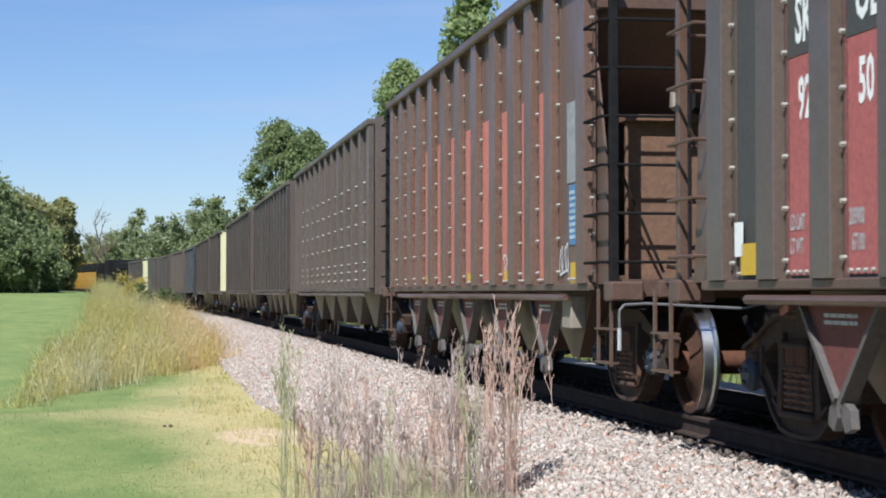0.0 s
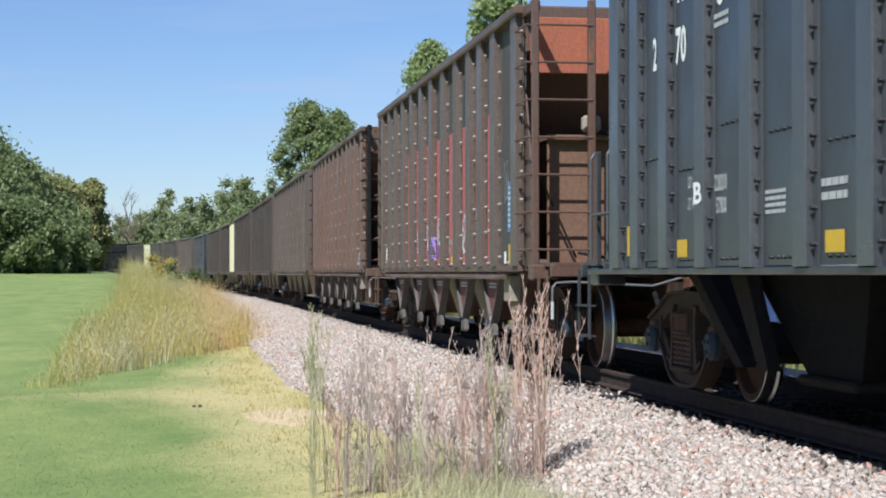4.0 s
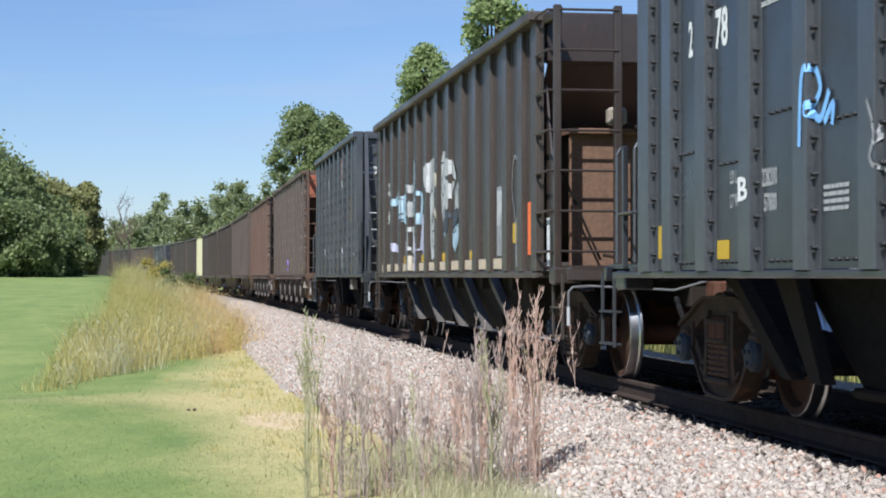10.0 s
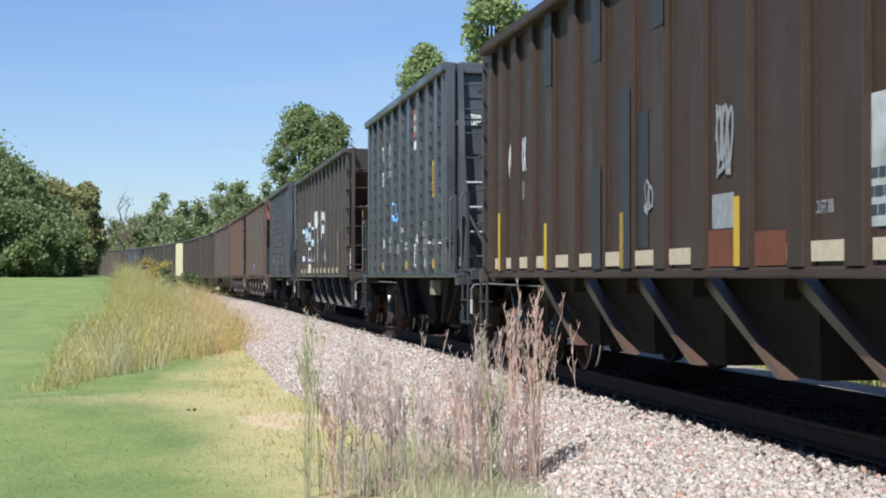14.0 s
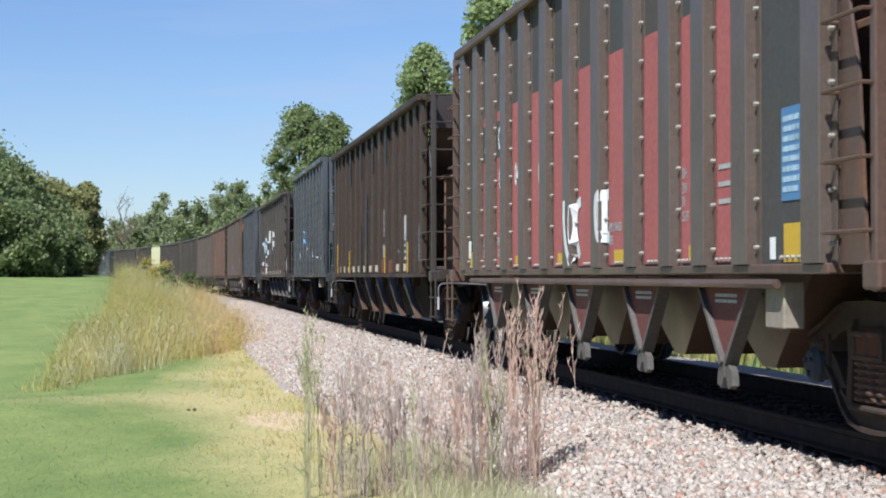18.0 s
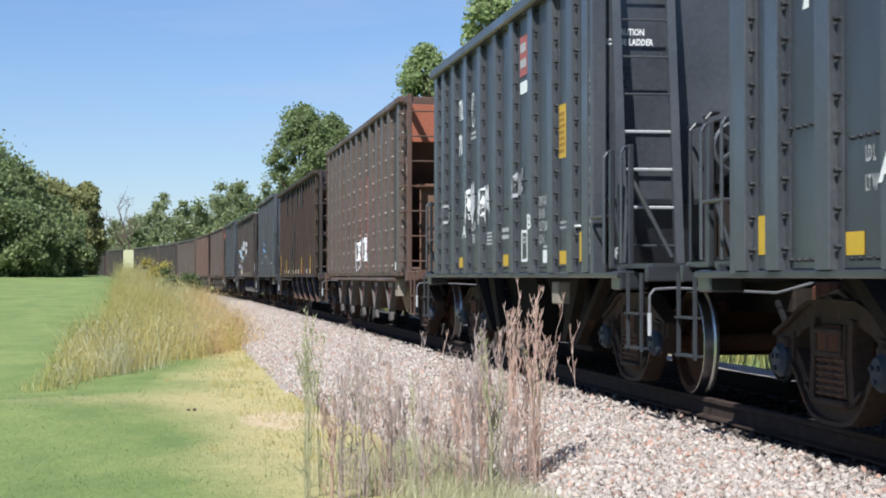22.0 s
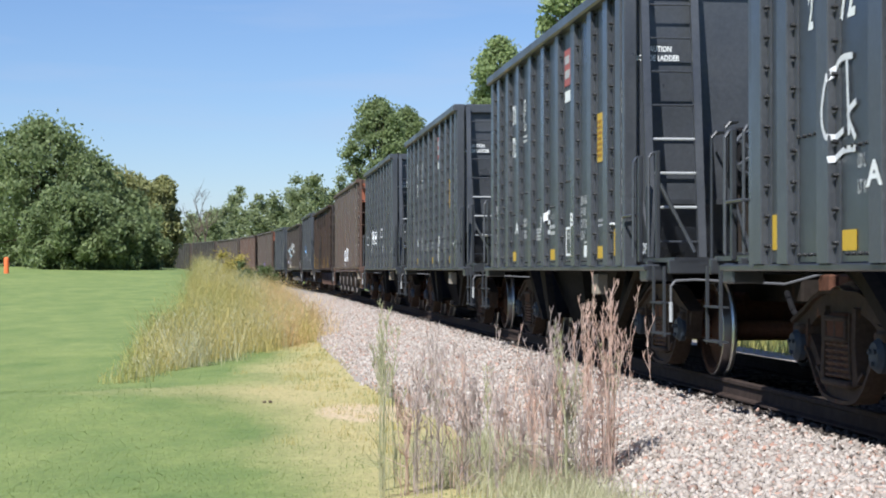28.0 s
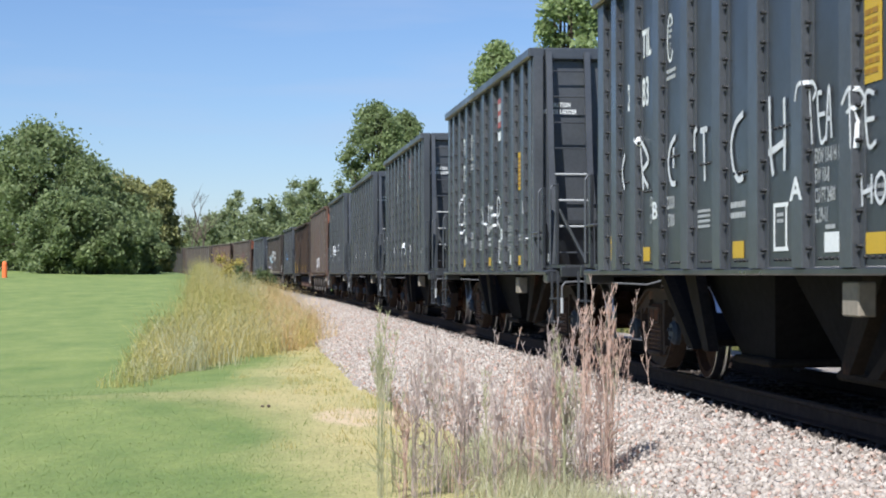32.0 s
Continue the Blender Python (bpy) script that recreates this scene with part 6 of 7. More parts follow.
car, sd, R = grey_car(-98.18, G + " with tall white tags", "83", "TIL", "BA")
for pts in ([(3.6, 2.21), (3.71, 2.09), (3.7, 1.98), (3.61, 1.87)],
            [(2.93, 2.33), (2.84, 2.07), (2.77, 1.82)],
            [(2.89, 2.3), (2.56, 2.1), (2.82, 1.99), (2.57, 1.84)],
            [(1.51, 2.23), (1.7, 2.15), (1.77, 2.0), (1.67, 1.84), (1.51, 1.82)],
            [(1.58, 2.14), (1.58, 1.96)],
            [(0.84, 2.05), (0.84, 2.2), (0.76, 2.24)],
            [(0.65, 2.21), (0.43, 2.21)],
            [(0.54, 2.23), (0.53, 2.02), (0.51, 1.79)],
            [(-0.62, 2.24), (-0.41, 2.18), (-0.29, 2.03), (-0.35, 1.84), (-0.48, 1.75), (-0.62, 1.76)],
            [(-1.3, 2.3), (-1.33, 1.9), (-1.39, 1.73)],
            [(-1.27, 1.9), (-1.47, 1.92), (-1.69, 1.96)],
            [(-1.65, 2.26), (-1.66, 1.96), (-1.65, 1.75)]):
    sd.stroke(car, pts, 0.05, M_SPRAY_W)
for pts in ([(-2.06, 2.19), (-2.11, 2.29), (-2.27, 2.3), (-2.35, 2.24), (-2.28, 2.18)],
            [(-2.21, 2.28), (-2.24, 2.07), (-2.27, 1.89)],
            [(-2.47, 2.21), (-2.38, 2.19), (-2.44, 1.9), (-2.55, 1.92)],
            [(-2.41, 2.07), (-2.53, 2.07)],
            [(-2.55, 1.89), (-2.61, 2.24), (-2.66, 1.9)],
            [(-2.56, 2.03), (-2.66, 2.03)],
            [(-3.0, 2.08), (-3.14, 2.17), (-3.27, 2.09), (-3.09, 2.02)],
            [(-3.14, 2.16), (-3.16, 1.98), (-3.17, 1.8)],
            [(-3.44, 2.11), (-3.29, 2.11), (-3.33, 1.81), (-3.47, 1.82)],
            [(-3.31, 1.96), (-3.44, 1.96)],
            [(-3.21, 1.64), (-3.23, 1.44)],
            [(-3.22, 1.52), (-3.39, 1.54)],
            [(-3.39, 1.63), (-3.39, 1.45)],
            [(-3.55, 1.63), (-3.47, 1.59), (-3.46, 1.5), (-3.54, 1.45), (-3.62, 1.51), (-3.61, 1.6), (-3.55, 1.63)]):
    sd.stroke(car, pts, 0.03, M_SPRAY_W)
grey_car(-112.15, G, "83", "TIL", "AB")


def red_marks(car, R, tail):
    """Lettering, reflectors and the blue label of a red-panelled car."""
    X = -1.532
    for i, wd in ((1, "SK"), (2, "OL")):
        patch(car, "emblem", R[i] - 0.74, R[i] - 0.22, 2.42, 2.84, M_CHAR, x=-1.5285)
        letter(car, wd, R[i] - 0.36, 2.50, 0.28, M_WHITE, x=-1.534, squeeze=0.62)
    for i, wd in ((1, "9" + tail[0]), (2, tail[1] + "0"), (3, tail[2:])):
        letter(car, wd, R[i] - 0.40, 2.05, 0.24, M_WHITE, x=X, squeeze=0.62)
    g = Geo()
    c = R[4] - 0.74
    for k in range(24):
        a, b = 6.2832 * k / 24, 6.2832 * (k + 1) / 24
        g.add([(X, c + .14 * math.cos(a), 2.10 + .19 * math.sin(a)), (X, c + .14 * math.cos(b), 2.10 + .19 * math.sin(b)), (X, c + .12 * math.cos(b), 2.10 + .17 * math.sin(b)), (X, c + .12 * math.cos(a), 2.10 + .17 * math.sin(a))], [(0, 1, 2, 3)])
    part("plate_mark", g, M_WHITE, car)
    bar_block(car, c + 0.08, 2.02, 0.16, 0.16, 3, M_WHITE, x=X)
    bar_block(car, c + 0.12, 1.82, 0.24, 0.08, 2, M_WHITE, x=X)
    letter(car, "LD LMT", R[1] - 0.26, 1.40, 0.09, M_WHITE, x=X, squeeze=0.55)
    letter(car, "LT WT", R[1] - 0.26, 1.26, 0.09, M_WHITE, x=X, squeeze=0.55)
    letter(car, "203900", R[2] - 0.26, 1.40, 0.09, M_WHITE, x=X, squeeze=0.55)
    letter(car, "67100", R[2] - 0.30, 1.26, 0.09, M_WHITE, x=X, squeeze=0.55)
    letter(car, "APPLY SHAKER", R[7] - 0.25, 1.42, 0.075, M_WHITE, x=X, squeeze=0.62)
    letter(car, "HERE", R[7] - 0.25, 1.31, 0.075, M_WHITE, x=X, squeeze=0.62)
    for wd, z in (("EXH", 1.76), ("EXW", 1.65), ("EW", 1.55), ("CU FT", 1.44)):
        letter(car, wd, R[9] - 0.26, z, 0.075, M_WHITE, x=X, squeeze=0.6)
        bar_block(car, R[9] - 0.60, z, 0.1, 0.07, 1, M_WHITE, x=X)
    for k in range(3):
        bar_block(car, R[10] - 0.30, 1.76 - k * 0.12, 0.42, 0.06, 1, M_WHITE, x=X)
    for i in (3, 5, 7, 9):
        patch(car, "reflector", R[i] - 0.80, R[i] - 0.44, 1.14, 1.26, M_YEL, x=X, label="faded yellow reflector")
    patch(car, "reflector", R[0] - 0.70, R[0] - 0.40, 1.14, 1.34, M_YEL, label="faded yellow reflector")
    patch(car, "stencil_plate", R[0] - 0.44, R[0] - 0.28, 1.26, 1.48, M_WHITE)
    patch(car, "reflector", R[11] - 0.98, R[11] - 0.68, 1.12, 1.36, M_YEL, x=-1.524, label="faded yellow reflector")
    patch(car, "label_plate", R[11] - 1.00, R[11] - 0.64, 1.50, 2.08, M_LABEL, x=-1.524, label="pale blue label plate")
    bar_block(car, R[11] - 0.67, 1.54, 0.30, 0.50, 8, M_SPRAY_B, x=-1.528)
    patch(car, "stencil_plate", R[11] - 0.52, R[11] - 0.42, 1.14, 1.28, M_WHITE, x=-1.524)


def scrawl(sd, car, y, z, w, h, mat, seed, wid=0.035, n=9):
    """A quick sprayed tag: a few leaning loops, a flourish and an underline."""
    rng = random.Random(seed)
    m = max(2, n // 3)
    for k in range(m):
        c = y - w * (k + 0.5) / m + rng.uniform(-.02, .02)
        rw, rh = w / m * rng.uniform(.35, .55), h * rng.uniform(.26, .42)
        cz, a0, turn, lean = z + h * rng.uniform(.5, .62), rng.uniform(0, 6.28), rng.uniform(3.4, 7.0), rng.uniform(-.25, .1)
        pts = [(c + rw * math.cos(a0 + turn * i / 12) + lean * rh * math.sin(a0 + turn * i / 12), cz + rh * math.sin(a0 + turn * i / 12) * (1 - .25 * (i % 5 == 0))) for i in range(13)]
        if rng.random() < 0.6:
            pts.append((c - rw * rng.uniform(.2, .8), z + h * rng.uniform(.05, .3)))
        sd.stroke(car, pts, wid * rng.uniform(.55, .8), mat)
        sd.stroke(car, [(c + rw * .6, z + h * rng.uniform(.85, 1.0)), (c + rw * rng.uniform(-.2, .5), z + h * rng.uniform(.2, .35))], wid * .6, mat)
    sd.stroke(car, [(y - w * 0.1, z + h * 0.16), (y - w * 0.5, z + h * 0.22), (y - w * 0.95, z + h * 0.3)], wid * 0.6, mat)


car, sd, R = riveted_car(51.06, "brown riveted hopper car with faded red panels and graffiti", 6.6, 17.0, 3.98, M_CHAR, M_RED, M_TAUPE, M_BROWN, orange=True)
red_marks(car, R, "2517")
scrawl(sd, car, R[4] - 0.34, 1.28, 0.44, 0.46, M_SPRAY_W, 1)
scrawl(sd, car, R[5] - 0.34, 1.28, 0.48, 0.60, M_SPRAY_W, 2)
scrawl(sd, car, R[6] - 0.30, 1.36, 0.50, 0.52, M_SPRAY_W, 3)
scrawl(sd, car, R[5] - 0.40, 1.18, 1.2, 0.40, M_SPRAY_P, 4, 0.024, 18)
scrawl(sd, car, R[8] - 0.30, 1.20, 0.56, 0.60, M_SPRAY_W, 5, 0.045, 11)
scrawl(sd, car, R[11] - 0.44, 1.75, 0.3, 0.62, M_SPRAY_GREY, 6, 0.015, 7)
patch(car, "patch_plate", R[8] - 0.76, R[8] - 0.30, 2.98, 3.58, M_PATCH, x=-1.524)

car, sd, R = riveted_car(67.1, "rusty brown riveted hopper car with salmon panels", 6.3, 15.0, 3.98, M_BROWN_RIB, M_SALMON, M_BROWN_RIB, M_BROWN)
patch(car, "patch_plate", R[11] - 0.90, R[11] - 0.50, 2.02, 2.75, M_SPRAY_GREY, x=-1.524)
patch(car, "label_plate", R[11] - 0.88, R[11] - 0.58, 1.46, 2.0, M_LABEL, x=-1.526, label="pale blue label plate")
bar_block(car, R[11] - 0.61, 1.50, 0.24, 0.46, 8, M_SPRAY_B, x=-1.530)
patch(car, "reflector", R[11] - 0.90, R[11] - 0.62, 1.10, 1.30, M_YEL, x=-1.526, label="faded yellow reflector")
scrawl(sd, car, R[11] - 0.20, 1.14, 0.4, 0.34, M_SPRAY_W, 7, 0.03, 7)
scrawl(sd, car, R[8] - 0.30, 1.2, 0.4, 0.26, M_SPRAY_W, 8, 0.03, 7)
for i in (0, 3, 6, 8):
    patch(car, "reflector", R[i] - 0.62, R[i] - 0.36, 1.14, 1.26, M_YEL, x=-1.532, label="faded yellow reflector")

car, sd, R = riveted_car(-27.71, "brown riveted hopper car with faded red panels and white tag", 6.6, 17.0, 3.98, M_CHAR, M_RED, M_TAUPE, M_BROWN, orange=True)
red_marks(car, R, "5004")
for pts in ([(-0.23, 1.75), (-0.23, 1.54), (-0.32, 1.31), (-0.46, 1.17)],
            [(-0.64, 1.73), (-0.48, 1.67), (-0.45, 1.44), (-0.59, 1.21)],
            [(-1.71, 1.75), (-1.52, 1.72), (-1.51, 1.64)],
            [(-1.49, 1.65), (-1.51, 1.48), (-1.57, 1.39), (-1.73, 1.37)],
            [(-1.61, 1.7), (-1.61, 1.41)]):
    sd.stroke(car, [(y + 0.42, z) for y, z in pts], 0.10, M_SPRAY_W)

car, sd, R = umber_car(19.88, "umber brown hopper car with pale blue graffiti", 6.95, 16.96, 3.75,
                        [-6.83, -6.07, -5.19, -4.17, -3.18, -2.15, -1.03, 0.0, 1.05, 2.07, 3.03, 3.98, 5.02, 6.10, 6.82])
letter(car, "S", 6.60, 2.43, 0.22, M_WHITE, x=-1.551, squeeze=0.62)
letter(car, "OL", 5.90, 2.43, 0.22, M_WHITE, x=-1.551, squeeze=0.62)
letter(car, "7", 6.60, 1.95, 0.22, M_WHITE, x=-1.551, squeeze=0.62)
letter(car, "64", 5.90, 1.95, 0.22, M_WHITE, x=-1.551, squeeze=0.62)
for mat, poly in ((M_SPRAY_B, [(5.19, 2.31), (4.59, 2.36), (4.34, 2.57), (4.19, 2.53), (4.09, 2.33), (4.19, 2.15), (4.44, 2.22), (5.04, 2.21)]),
                  (M_SPRAY_B, [(4.09, 2.32), (3.19, 2.38), (3.24, 2.58), (3.09, 2.48), (3.19, 1.9), (3.59, 1.87), (3.99, 1.96)]), (M_SPRAY_G, [(3.14, 2.5), (2.64, 2.46), (2.64, 2.32), (3.04, 2.36)]),
                  (M_SPRAY_G, [(3.04, 2.23), (2.64, 2.2), (2.64, 1.95), (3.04, 1.97)]), (M_SPRAY_B, [(2.54, 2.35), (2.29, 2.85), (2.14, 2.82), (2.14, 2.45), (2.09, 1.94), (2.24, 1.95), (2.34, 2.18)]),
                  (M_SPRAY_B, [(2.04, 2.35), (1.59, 2.29), (1.54, 2.14), (1.69, 1.81), (2.04, 1.83), (1.99, 2.0), (1.84, 2.0), (1.74, 2.19), (1.84, 2.26), (1.99, 2.26)]),
                  (M_SPRAY_L, [(3.59, 1.87), (3.19, 1.9), (3.14, 1.13), (3.49, 1.12), (3.39, 1.56)]), (M_SPRAY_G, [(3.04, 1.81), (2.49, 1.81), (2.44, 1.53), (2.64, 1.38), (2.74, 1.41), (2.64, 1.6), (2.69, 1.73), (2.94, 1.74), (2.94, 1.55), (2.84, 1.45), (3.04, 1.42)]),
                  (M_SPRAY_C, [(3.04, 1.37), (2.64, 1.35), (2.59, 1.13), (3.04, 1.13)]), (M_SPRAY_L, [(2.39, 1.78), (2.09, 1.64), (2.04, 1.12), (2.54, 1.12), (2.39, 1.4)]),
                  (M_SPRAY_L, [(4.49, 1.88), (4.19, 2.15), (4.09, 1.97), (4.09, 1.14), (4.34, 1.12), (4.44, 1.6)]), (M_SPRAY_L, [(5.14, 1.62), (4.54, 1.56), (4.49, 1.42), (5.09, 1.47)])):
    sd.fill(car, poly, mat)
sd.fill(car, [(2.24, 1.46), (1.89, 1.44), (1.79, 1.63), (1.59, 1.97), (1.39, 1.96), (1.24, 1.75), (1.29, 1.49), (1.34, 1.34), (1.54, 1.35), (1.59, 1.43), (2.24, 1.43)], M_SPRAY_L)
sd.fill(car, [(1.27, 2.61), (0.83, 2.71), (0.36, 2.76), (0.29, 2.31), (0.29, 1.7), (0.32, 1.34), (0.66, 1.25), (0.78, 1.47), (0.81, 1.76), (0.84, 1.98), (0.89, 2.27), (1.14, 2.39)], M_SPRAY_G)
sd.fill(car, [(0.25, 2.53), (-0.13, 2.48), (-0.13, 2.3), (0.25, 2.29)], M_SPRAY_C)
sd.fill(car, [(0.23, 2.09), (-0.12, 1.92), (-0.09, 1.83), (0.15, 1.95)], M_SPRAY_C)
sd.fill(car, [(-0.23, 2.61), (-0.39, 2.77), (-0.66, 2.76), (-0.73, 2.5), (-0.73, 1.88), (-0.48, 1.66), (-0.43, 1.78), (-0.28, 1.93), (-0.23, 2.2)], M_SPRAY_G)
sd.fill(car, [(-0.78, 2.64), (-1.19, 2.63), (-1.19, 2.39), (-0.92, 2.4)], M_SPRAY_G)
sd.fill(car, [(-0.8, 2.36), (-1.19, 2.33), (-1.16, 1.93), (-0.77, 1.96)], M_SPRAY_G)
sd.fill(car, [(-1.22, 2.63), (-1.54, 2.38), (-1.5, 2.31), (-1.24, 2.38)], M_SPRAY_G)
sd.fill(car, [(-1.24, 2.32), (-1.45, 2.29), (-1.37, 2.23), (-1.22, 2.17)], M_SPRAY_G)
sd.fill(car, [(-1.45, 2.2), (-1.75, 2.29), (-1.76, 1.91), (-1.58, 1.95), (-1.41, 1.91)], M_SPRAY_G)
sd.fill(car, [(-0.77, 1.96), (-1.19, 1.93), (-1.14, 1.63), (-0.77, 1.62)], M_SPRAY_D, lift=0.003)
sd.fill(car, [(-0.43, 1.81), (-0.73, 1.9), (-0.72, 1.65), (-0.48, 1.63)], M_SPRAY_D, lift=0.003)
sd.fill(car, [(-1.23, 1.84), (-1.49, 1.94), (-1.74, 1.89), (-1.66, 1.76), (-1.23, 1.65)], M_SPRAY_D, lift=0.003)
sd.fill(car, [(-0.48, 1.63), (-0.72, 1.65), (-0.72, 1.43), (-0.63, 1.54)], M_SPRAY_B)
sd.fill(car, [(-1.23, 1.63), (-1.73, 1.76), (-1.74, 1.52), (-1.49, 1.35), (-1.27, 1.44)], M_SPRAY_B)
for pts in ([(0.59, 2.74), (0.53, 2.39), (0.81, 2.2), (0.62, 2.29), (0.42, 2.11), (0.72, 1.75)],
            [(0.42, 2.04), (0.35, 1.99), (0.6, 1.81)],
            [(0.86, 2.27), (0.81, 1.76)],
            [(0.6, 1.68), (0.35, 1.68), (0.33, 1.46), (0.55, 1.48), (0.6, 1.68)],
            [(-0.64, 2.75), (-0.49, 2.49), (-0.3, 2.31), (-0.43, 2.15), (-0.7, 2.44)],
            [(-0.23, 2.61), (-0.49, 2.62)],
            [(-0.63, 2.36), (-0.3, 1.96)],
            [(-0.7, 2.13), (-0.38, 1.84)],
            [(-0.92, 2.4), (-1.15, 2.37)],
            [(-1.66, 2.26), (-1.43, 2.02), (-1.56, 1.95)],
            [(-1.7, 2.2), (-1.62, 1.96)],
            [(-1.23, 1.63), (-1.49, 1.64), (-1.73, 1.76)],
            [(4.35, 2.29), (3.82, 2.29), (3.81, 2.06), (4.31, 2.05)],
            [(4.35, 1.96), (3.74, 1.96)],
            [(3.31, 2.51), (2.87, 2.47), (2.87, 2.22), (3.29, 2.25)],
            [(3.31, 1.98), (2.83, 1.95), (2.72, 1.68), (2.88, 1.54)],
            [(3.23, 1.88), (3.26, 1.62)],
            [(2.22, 2.31), (1.83, 2.32), (1.87, 1.83)],
            [(2.3, 2.27), (2.26, 1.85)],
            [(3.69, 1.86), (3.53, 1.18)],
            [(2.75, 1.86), (2.72, 1.21)]):
    sd.stroke(car, pts, 0.018, M_SPRAY_D).location.x = -0.004
patch(car, "patch_plate", -4.88, -4.48, 1.27, 2.07, M_SPRAY_GREY, x=-1.551)
patch(car, "patch_plate", -4.85, -4.51, 1.62, 2.02, M_SPRAY_G, x=-1.555)
patch(car, "sticker", -6.64, -6.28, 1.26, 1.82, M_VERMIL, x=-1.551, label="orange-red sticker")
for a, b, z0, z1 in ((3.49, 3.74, 1.25, 1.36), (1.36, 1.74, 1.25, 1.36), (-0.76, -0.31, 1.25, 1.36), (-2.92, -2.60, 1.25, 1.36), (-5.80, -5.46, 1.40, 1.62), (6.40, 6.60, 1.36, 1.62)):
    patch(car, "reflector", a, b, z0, z1, M_YEL, x=-1.554, label="yellow reflector")
sd.stroke(car, [(-5.50, 2.30), (-5.44, 2.0), (-5.56, 1.74), (-5.64, 1.62), (-5.74, 1.76), (-5.80, 2.02), (-5.72, 2.28), (-5.60, 2.36), (-5.48, 2.24)], 0.025, M_SPRAY_GREY)
sd.stroke(car, [(-5.64, 1.62), (-5.68, 1.14)], 0.05, M_SPRAY_GREY)
patch(car, "sprayed_patch", -7.42, -7.30, 1.14, 1.62, M_SPRAY_W, x=-1.562)

car, sd, R = umber_car(-10.88, "umber brown hopper car with yellow strips and tan blocks", 6.95, 16.9, 3.75,
                        [-6.82, -6.12, -5.35, -4.45, -3.52, -2.5, -1.5, -0.5, 0.5, 1.5, 2.5, 3.52, 4.45, 5.35, 6.12, 6.82], M_COCOA, M_COCOA_RIB)
letter(car, "W", 5.93, 2.16, 0.34, M_WHITE, x=-1.551, squeeze=0.5)
letter(car, "RX", 5.17, 2.18, 0.34, M_WHITE, x=-1.551, squeeze=0.40)
patch(car, "patch_plate", 5.70, 6.10, 2.12, 2.56, M_PATCH, x=-1.547)
patch(car, "patch_plate", 4.92, 5.46, 2.14, 2.56, M_PATCH, x=-1.547)
letter(car, "10", 5.16, 1.86, 0.20, M_SPRAY_GREY, x=-1.551, squeeze=0.6)
letter(car, "7", 6.0, 1.80, 0.20, M_SPRAY_GREY, x=-1.551, squeeze=0.6)
letter(car, "LD L", 5.24, 1.50, 0.08, M_SPRAY_GREY, x=-1.551, squeeze=0.6)
letter(car, "LT W", 5.24, 1.38, 0.08, M_SPRAY_GREY, x=-1.551, squeeze=0.6)
letter(car, "CU FT 385", -3.72, 1.40, 0.075, M_SPRAY_GREY, x=-1.551, squeeze=0.62)
for y, z1 in ((6.17, 1.75), (3.64, 1.56), (0.60, 1.56), (-2.43, 1.56), (-5.40, 1.58)):
    patch(car, "reflector", y - 0.06, y + 0.06, 1.10, z1, M_YEL, x=-1.609, label="long yellow reflector strip")
for i, z0, z1 in ((4, 2.92, 3.62), (6, 2.92, 3.60), (8, 2.95, 3.6), (10, 2.98, 3.6)):
    patch(car, "patch_plate", R[i] - 0.165, R[i] + 0.165, z0, z1, M_PATCH, x=-1.609)
patch(car, "patch_plate", R[7] - 0.165, R[7] + 0.165, 1.10, 2.58, M_PATCH, x=-1.609)
patch(car, "patch_plate", R[7] - 0.52, R[7] - 0.20, 1.26, 2.36, M_PATCH, x=-1.551)
patch(car, "patch_plate", R[6] - 0.165, R[6] + 0.165, 1.10, 2.0, M_PATCH, x=-1.609)
scrawl(sd, car, -1.82, 1.64, 0.34, 0.62, M_SPRAY_GREY, 12, 0.06, 9)
scrawl(sd, car, 0.10, 1.5, 0.3, 0.3, M_SPRAY_GREY, 13, 0.04, 5)
patch(car, "patch_plate", -2.24, -1.72, 1.36, 1.60, M_SPRAY_GREY, x=-1.551)
patch(car, "primer_patch", -2.30, -1.72, 1.10, 1.35, M_PRIMER, x=-1.579)
patch(car, "primer_patch", -3.30, -2.72, 1.10, 1.32, M_PRIMER, x=-1.579)
patch(car, "sprayed_patch", -4.84, -4.42, 1.30, 2.02, M_SPRAY_G, x=-1.551)
bar_block(car, -4.46, 1.34, 0.36, 0.30, 3, M_SPRAY_D, x=-1.555)
patch(car, "label_plate", -6.62, -6.27, 1.25, 1.84, M_LABEL, x=-1.551, label="blue label plate with white print")
bar_block(car, -6.29, 1.28, 0.31, 0.52, 10, M_WHITE, x=-1.555)
for a, b, kind in ((74.6, 91.8, 0), (91.8, 108.2, 1), (108.2, 126.2, 1), (126.2, 142.0, 2), (142.0, 157.2, 1), (170.9, 185.0, 0), (185.0, 197.0, 1), (197.0, 206.5, 1), (206.5, 222.0, 2)):
    L = b - a
    back = (4.5 if a < 150 else 3.2) if kind == 2 else 0
    riveted_car((a + b) / 2, ("rusty brown riveted hopper car far along the train", "dark brown hopper car far along the train", "dark brown hopper car with a cream painted end")[kind], L / 2 - 1.3, L, 3.98,
                (M_TAUPE, M_UMBER, M_UMBER)[kind], M_BROWN, (M_TAUPE, M_UMBER_RIB, M_UMBER_RIB)[kind], M_TAUPE, spin=False, detail=False, cream=kind == 2, back=back, lit=kind == 0)
grey_car(164.0, G + " far along the train", "78", "TIL", "BA", spin=False)


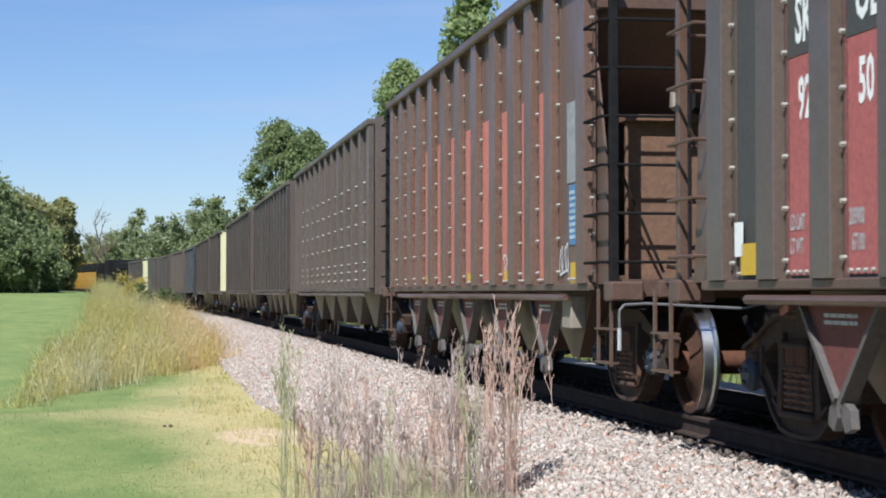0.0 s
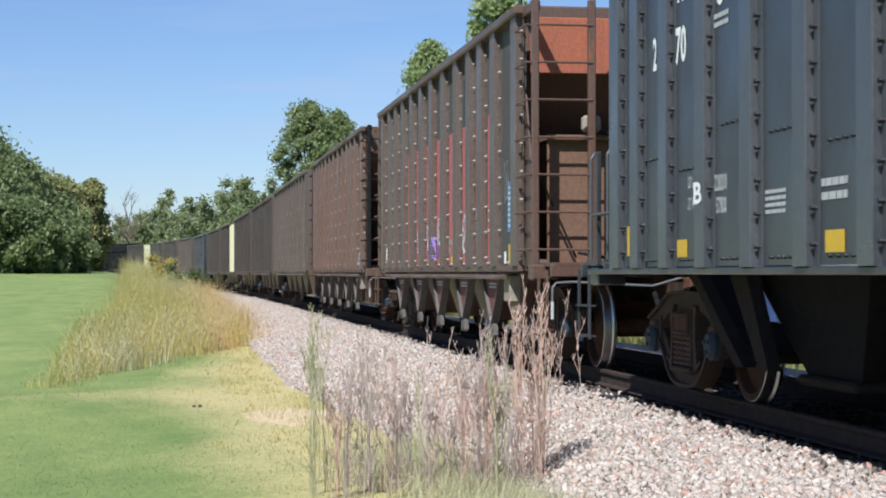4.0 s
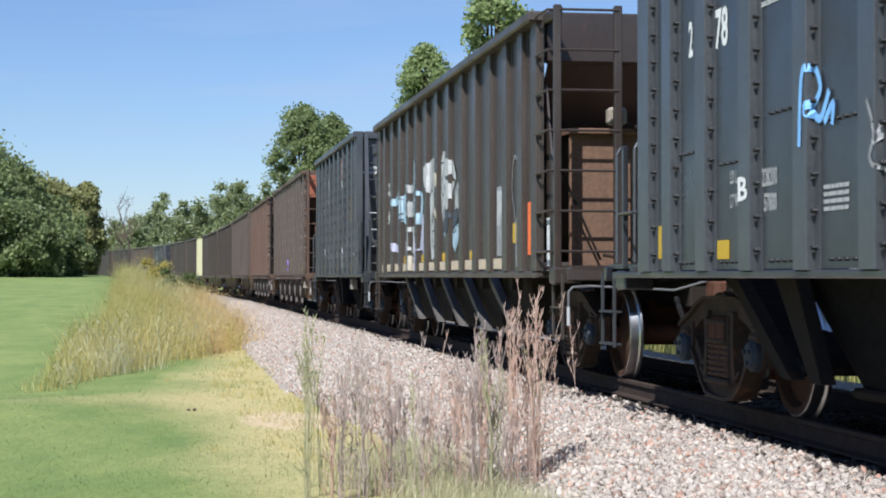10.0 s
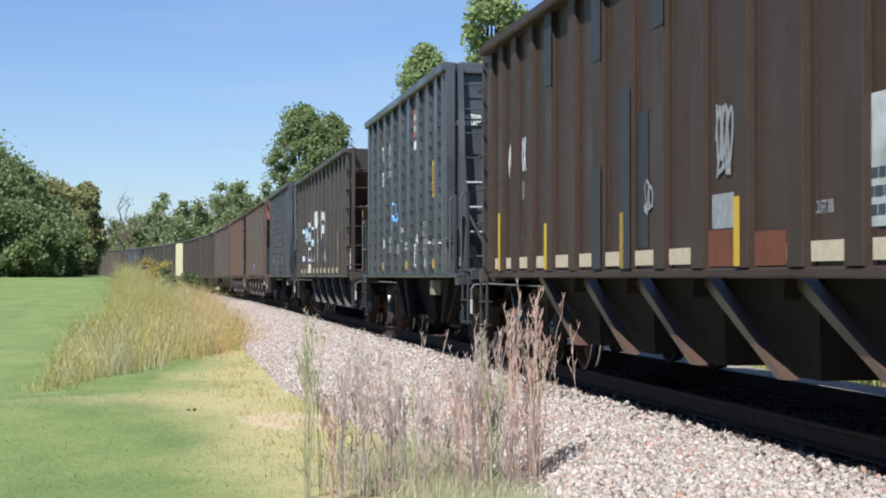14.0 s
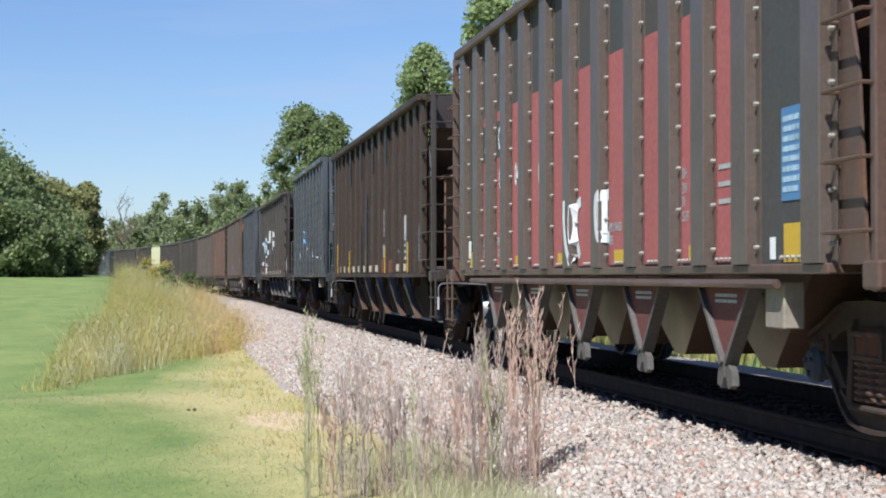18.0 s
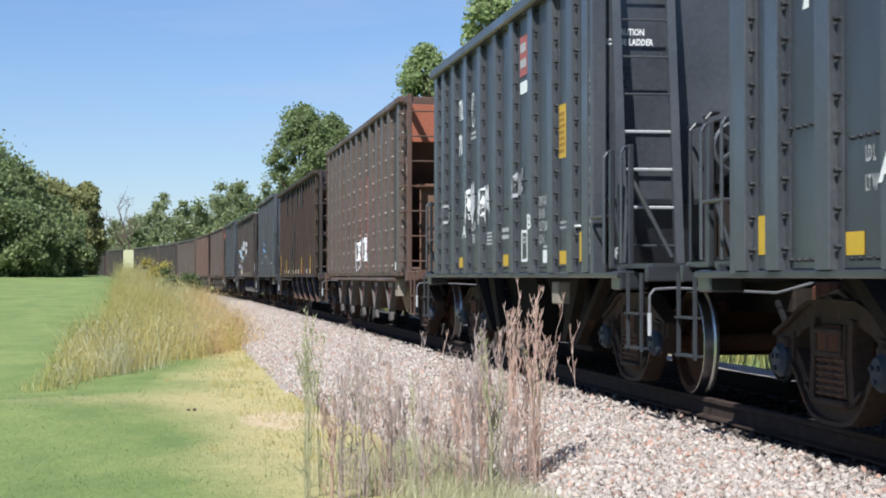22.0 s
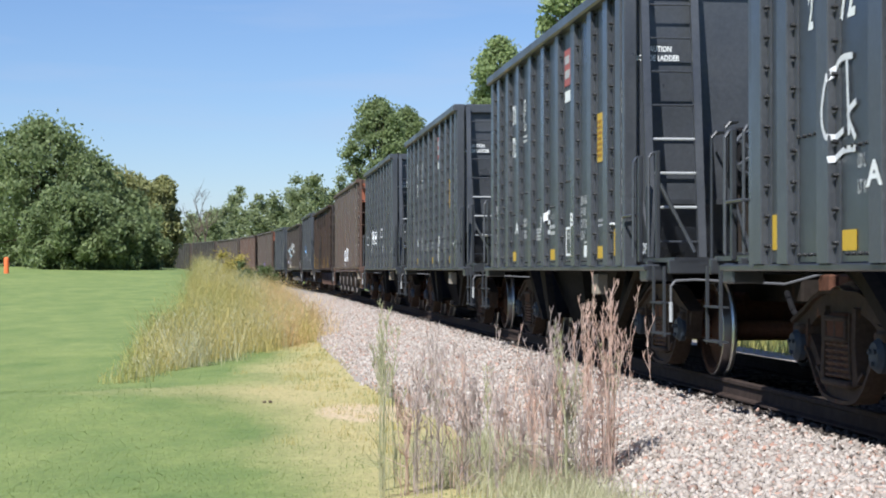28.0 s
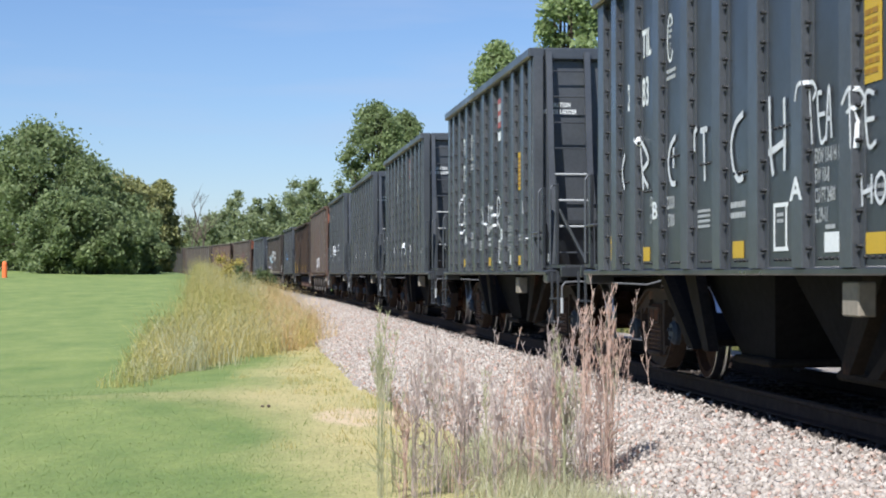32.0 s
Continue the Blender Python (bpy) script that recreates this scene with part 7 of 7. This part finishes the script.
def locomotive(mid, label, body, nose):
    eng = empty("locomotive", label, "locomotive", "engines of the freight train")
    ROLLING.append((eng, mid))
    part("frame", Geo().box(-1.45, 1.45, -9.2, 9.2, 1.1, 1.45, 0.03), M_BLACK, eng)
    part("long_hood", Geo().box(-0.95, 0.95, -8.0, 3.6, 1.45, 3.3, 0.05), body, eng)
    part("hood_roof", Geo().box(-0.97, 0.97, -8.0, 3.6, 3.3, 4.1, 0.12), M_BLACK, eng)
    part("cab", Geo().box(-1.5, 1.5, 3.6, 6.2, 1.45, 4.45, 0.1), nose, eng)
    part("short_hood", Geo().box(-0.95, 0.95, 6.2, 8.4, 1.45, 3.1, 0.12), nose, eng)
    part("rear_end", Geo().box(-1.0, 1.0, -8.6, -8.0, 1.45, 3.9, 0.1), M_BLACK, eng)
    part("cab_window", Geo().box(-1.53, -1.49, 4.2, 5.6, 3.3, 3.9, 0.01), M_BLACK, eng)
    part("fuel_tank", Geo().box(-1.35, 1.35, -2.6, 2.6, 0.35, 1.1, 0.1), M_BLACK, eng)
    for y in (-7.6, -4.5, -1.0, 2.2):
        part("radiator_fan", Geo().rod((0, y, 4.08), (0, y, 4.3), 0.6, 14), M_BLACK, eng)
    for y in np.arange(-8.8, 3.4, 1.7):
        part("handrail_post", Geo().rod((-1.4, y, 1.4), (-1.4, y, 2.4), 0.025, 5), nose, eng)
    part("handrail", Geo().rod((-1.4, -8.8, 2.4), (-1.4, 3.4, 2.4), 0.025, 5), nose, eng)
    for y in (-6.2, 6.2):
        truck(eng, y, False)


locomotive(232.0, "dark blue-black diesel locomotive behind the lead engine", M_BLACK, M_BLACK)
locomotive(254.5, "yellow and black diesel locomotive leading the train", M_OCHRE, M_OCHRE)


# ---------------------------------------------------------------- movement
def car_pose(s):
    a, b = on_track(s - 4.3), on_track(s + 4.3)
    m = (a + b) / 2
    return pose(m.x, m.y, 0, 0, 0, math.degrees(math.atan2(b.y - a.y, b.x - a.x)) - 90)


def motions():
    for car, mid in ROLLING:
        walk(car, [(t, car_pose(mid + travel(t))) for t in range(0, 33)])
    times = [k * 4 / 30 for k in range(241)]
    turns = [-math.degrees((travel(t) - travel(0)) / 0.457) for t in times]
    for ws, y in SPINNING:
        walk(ws, [(t, pose(0, y, 0.457, a)) for t, a in zip(times, turns)])


motions()
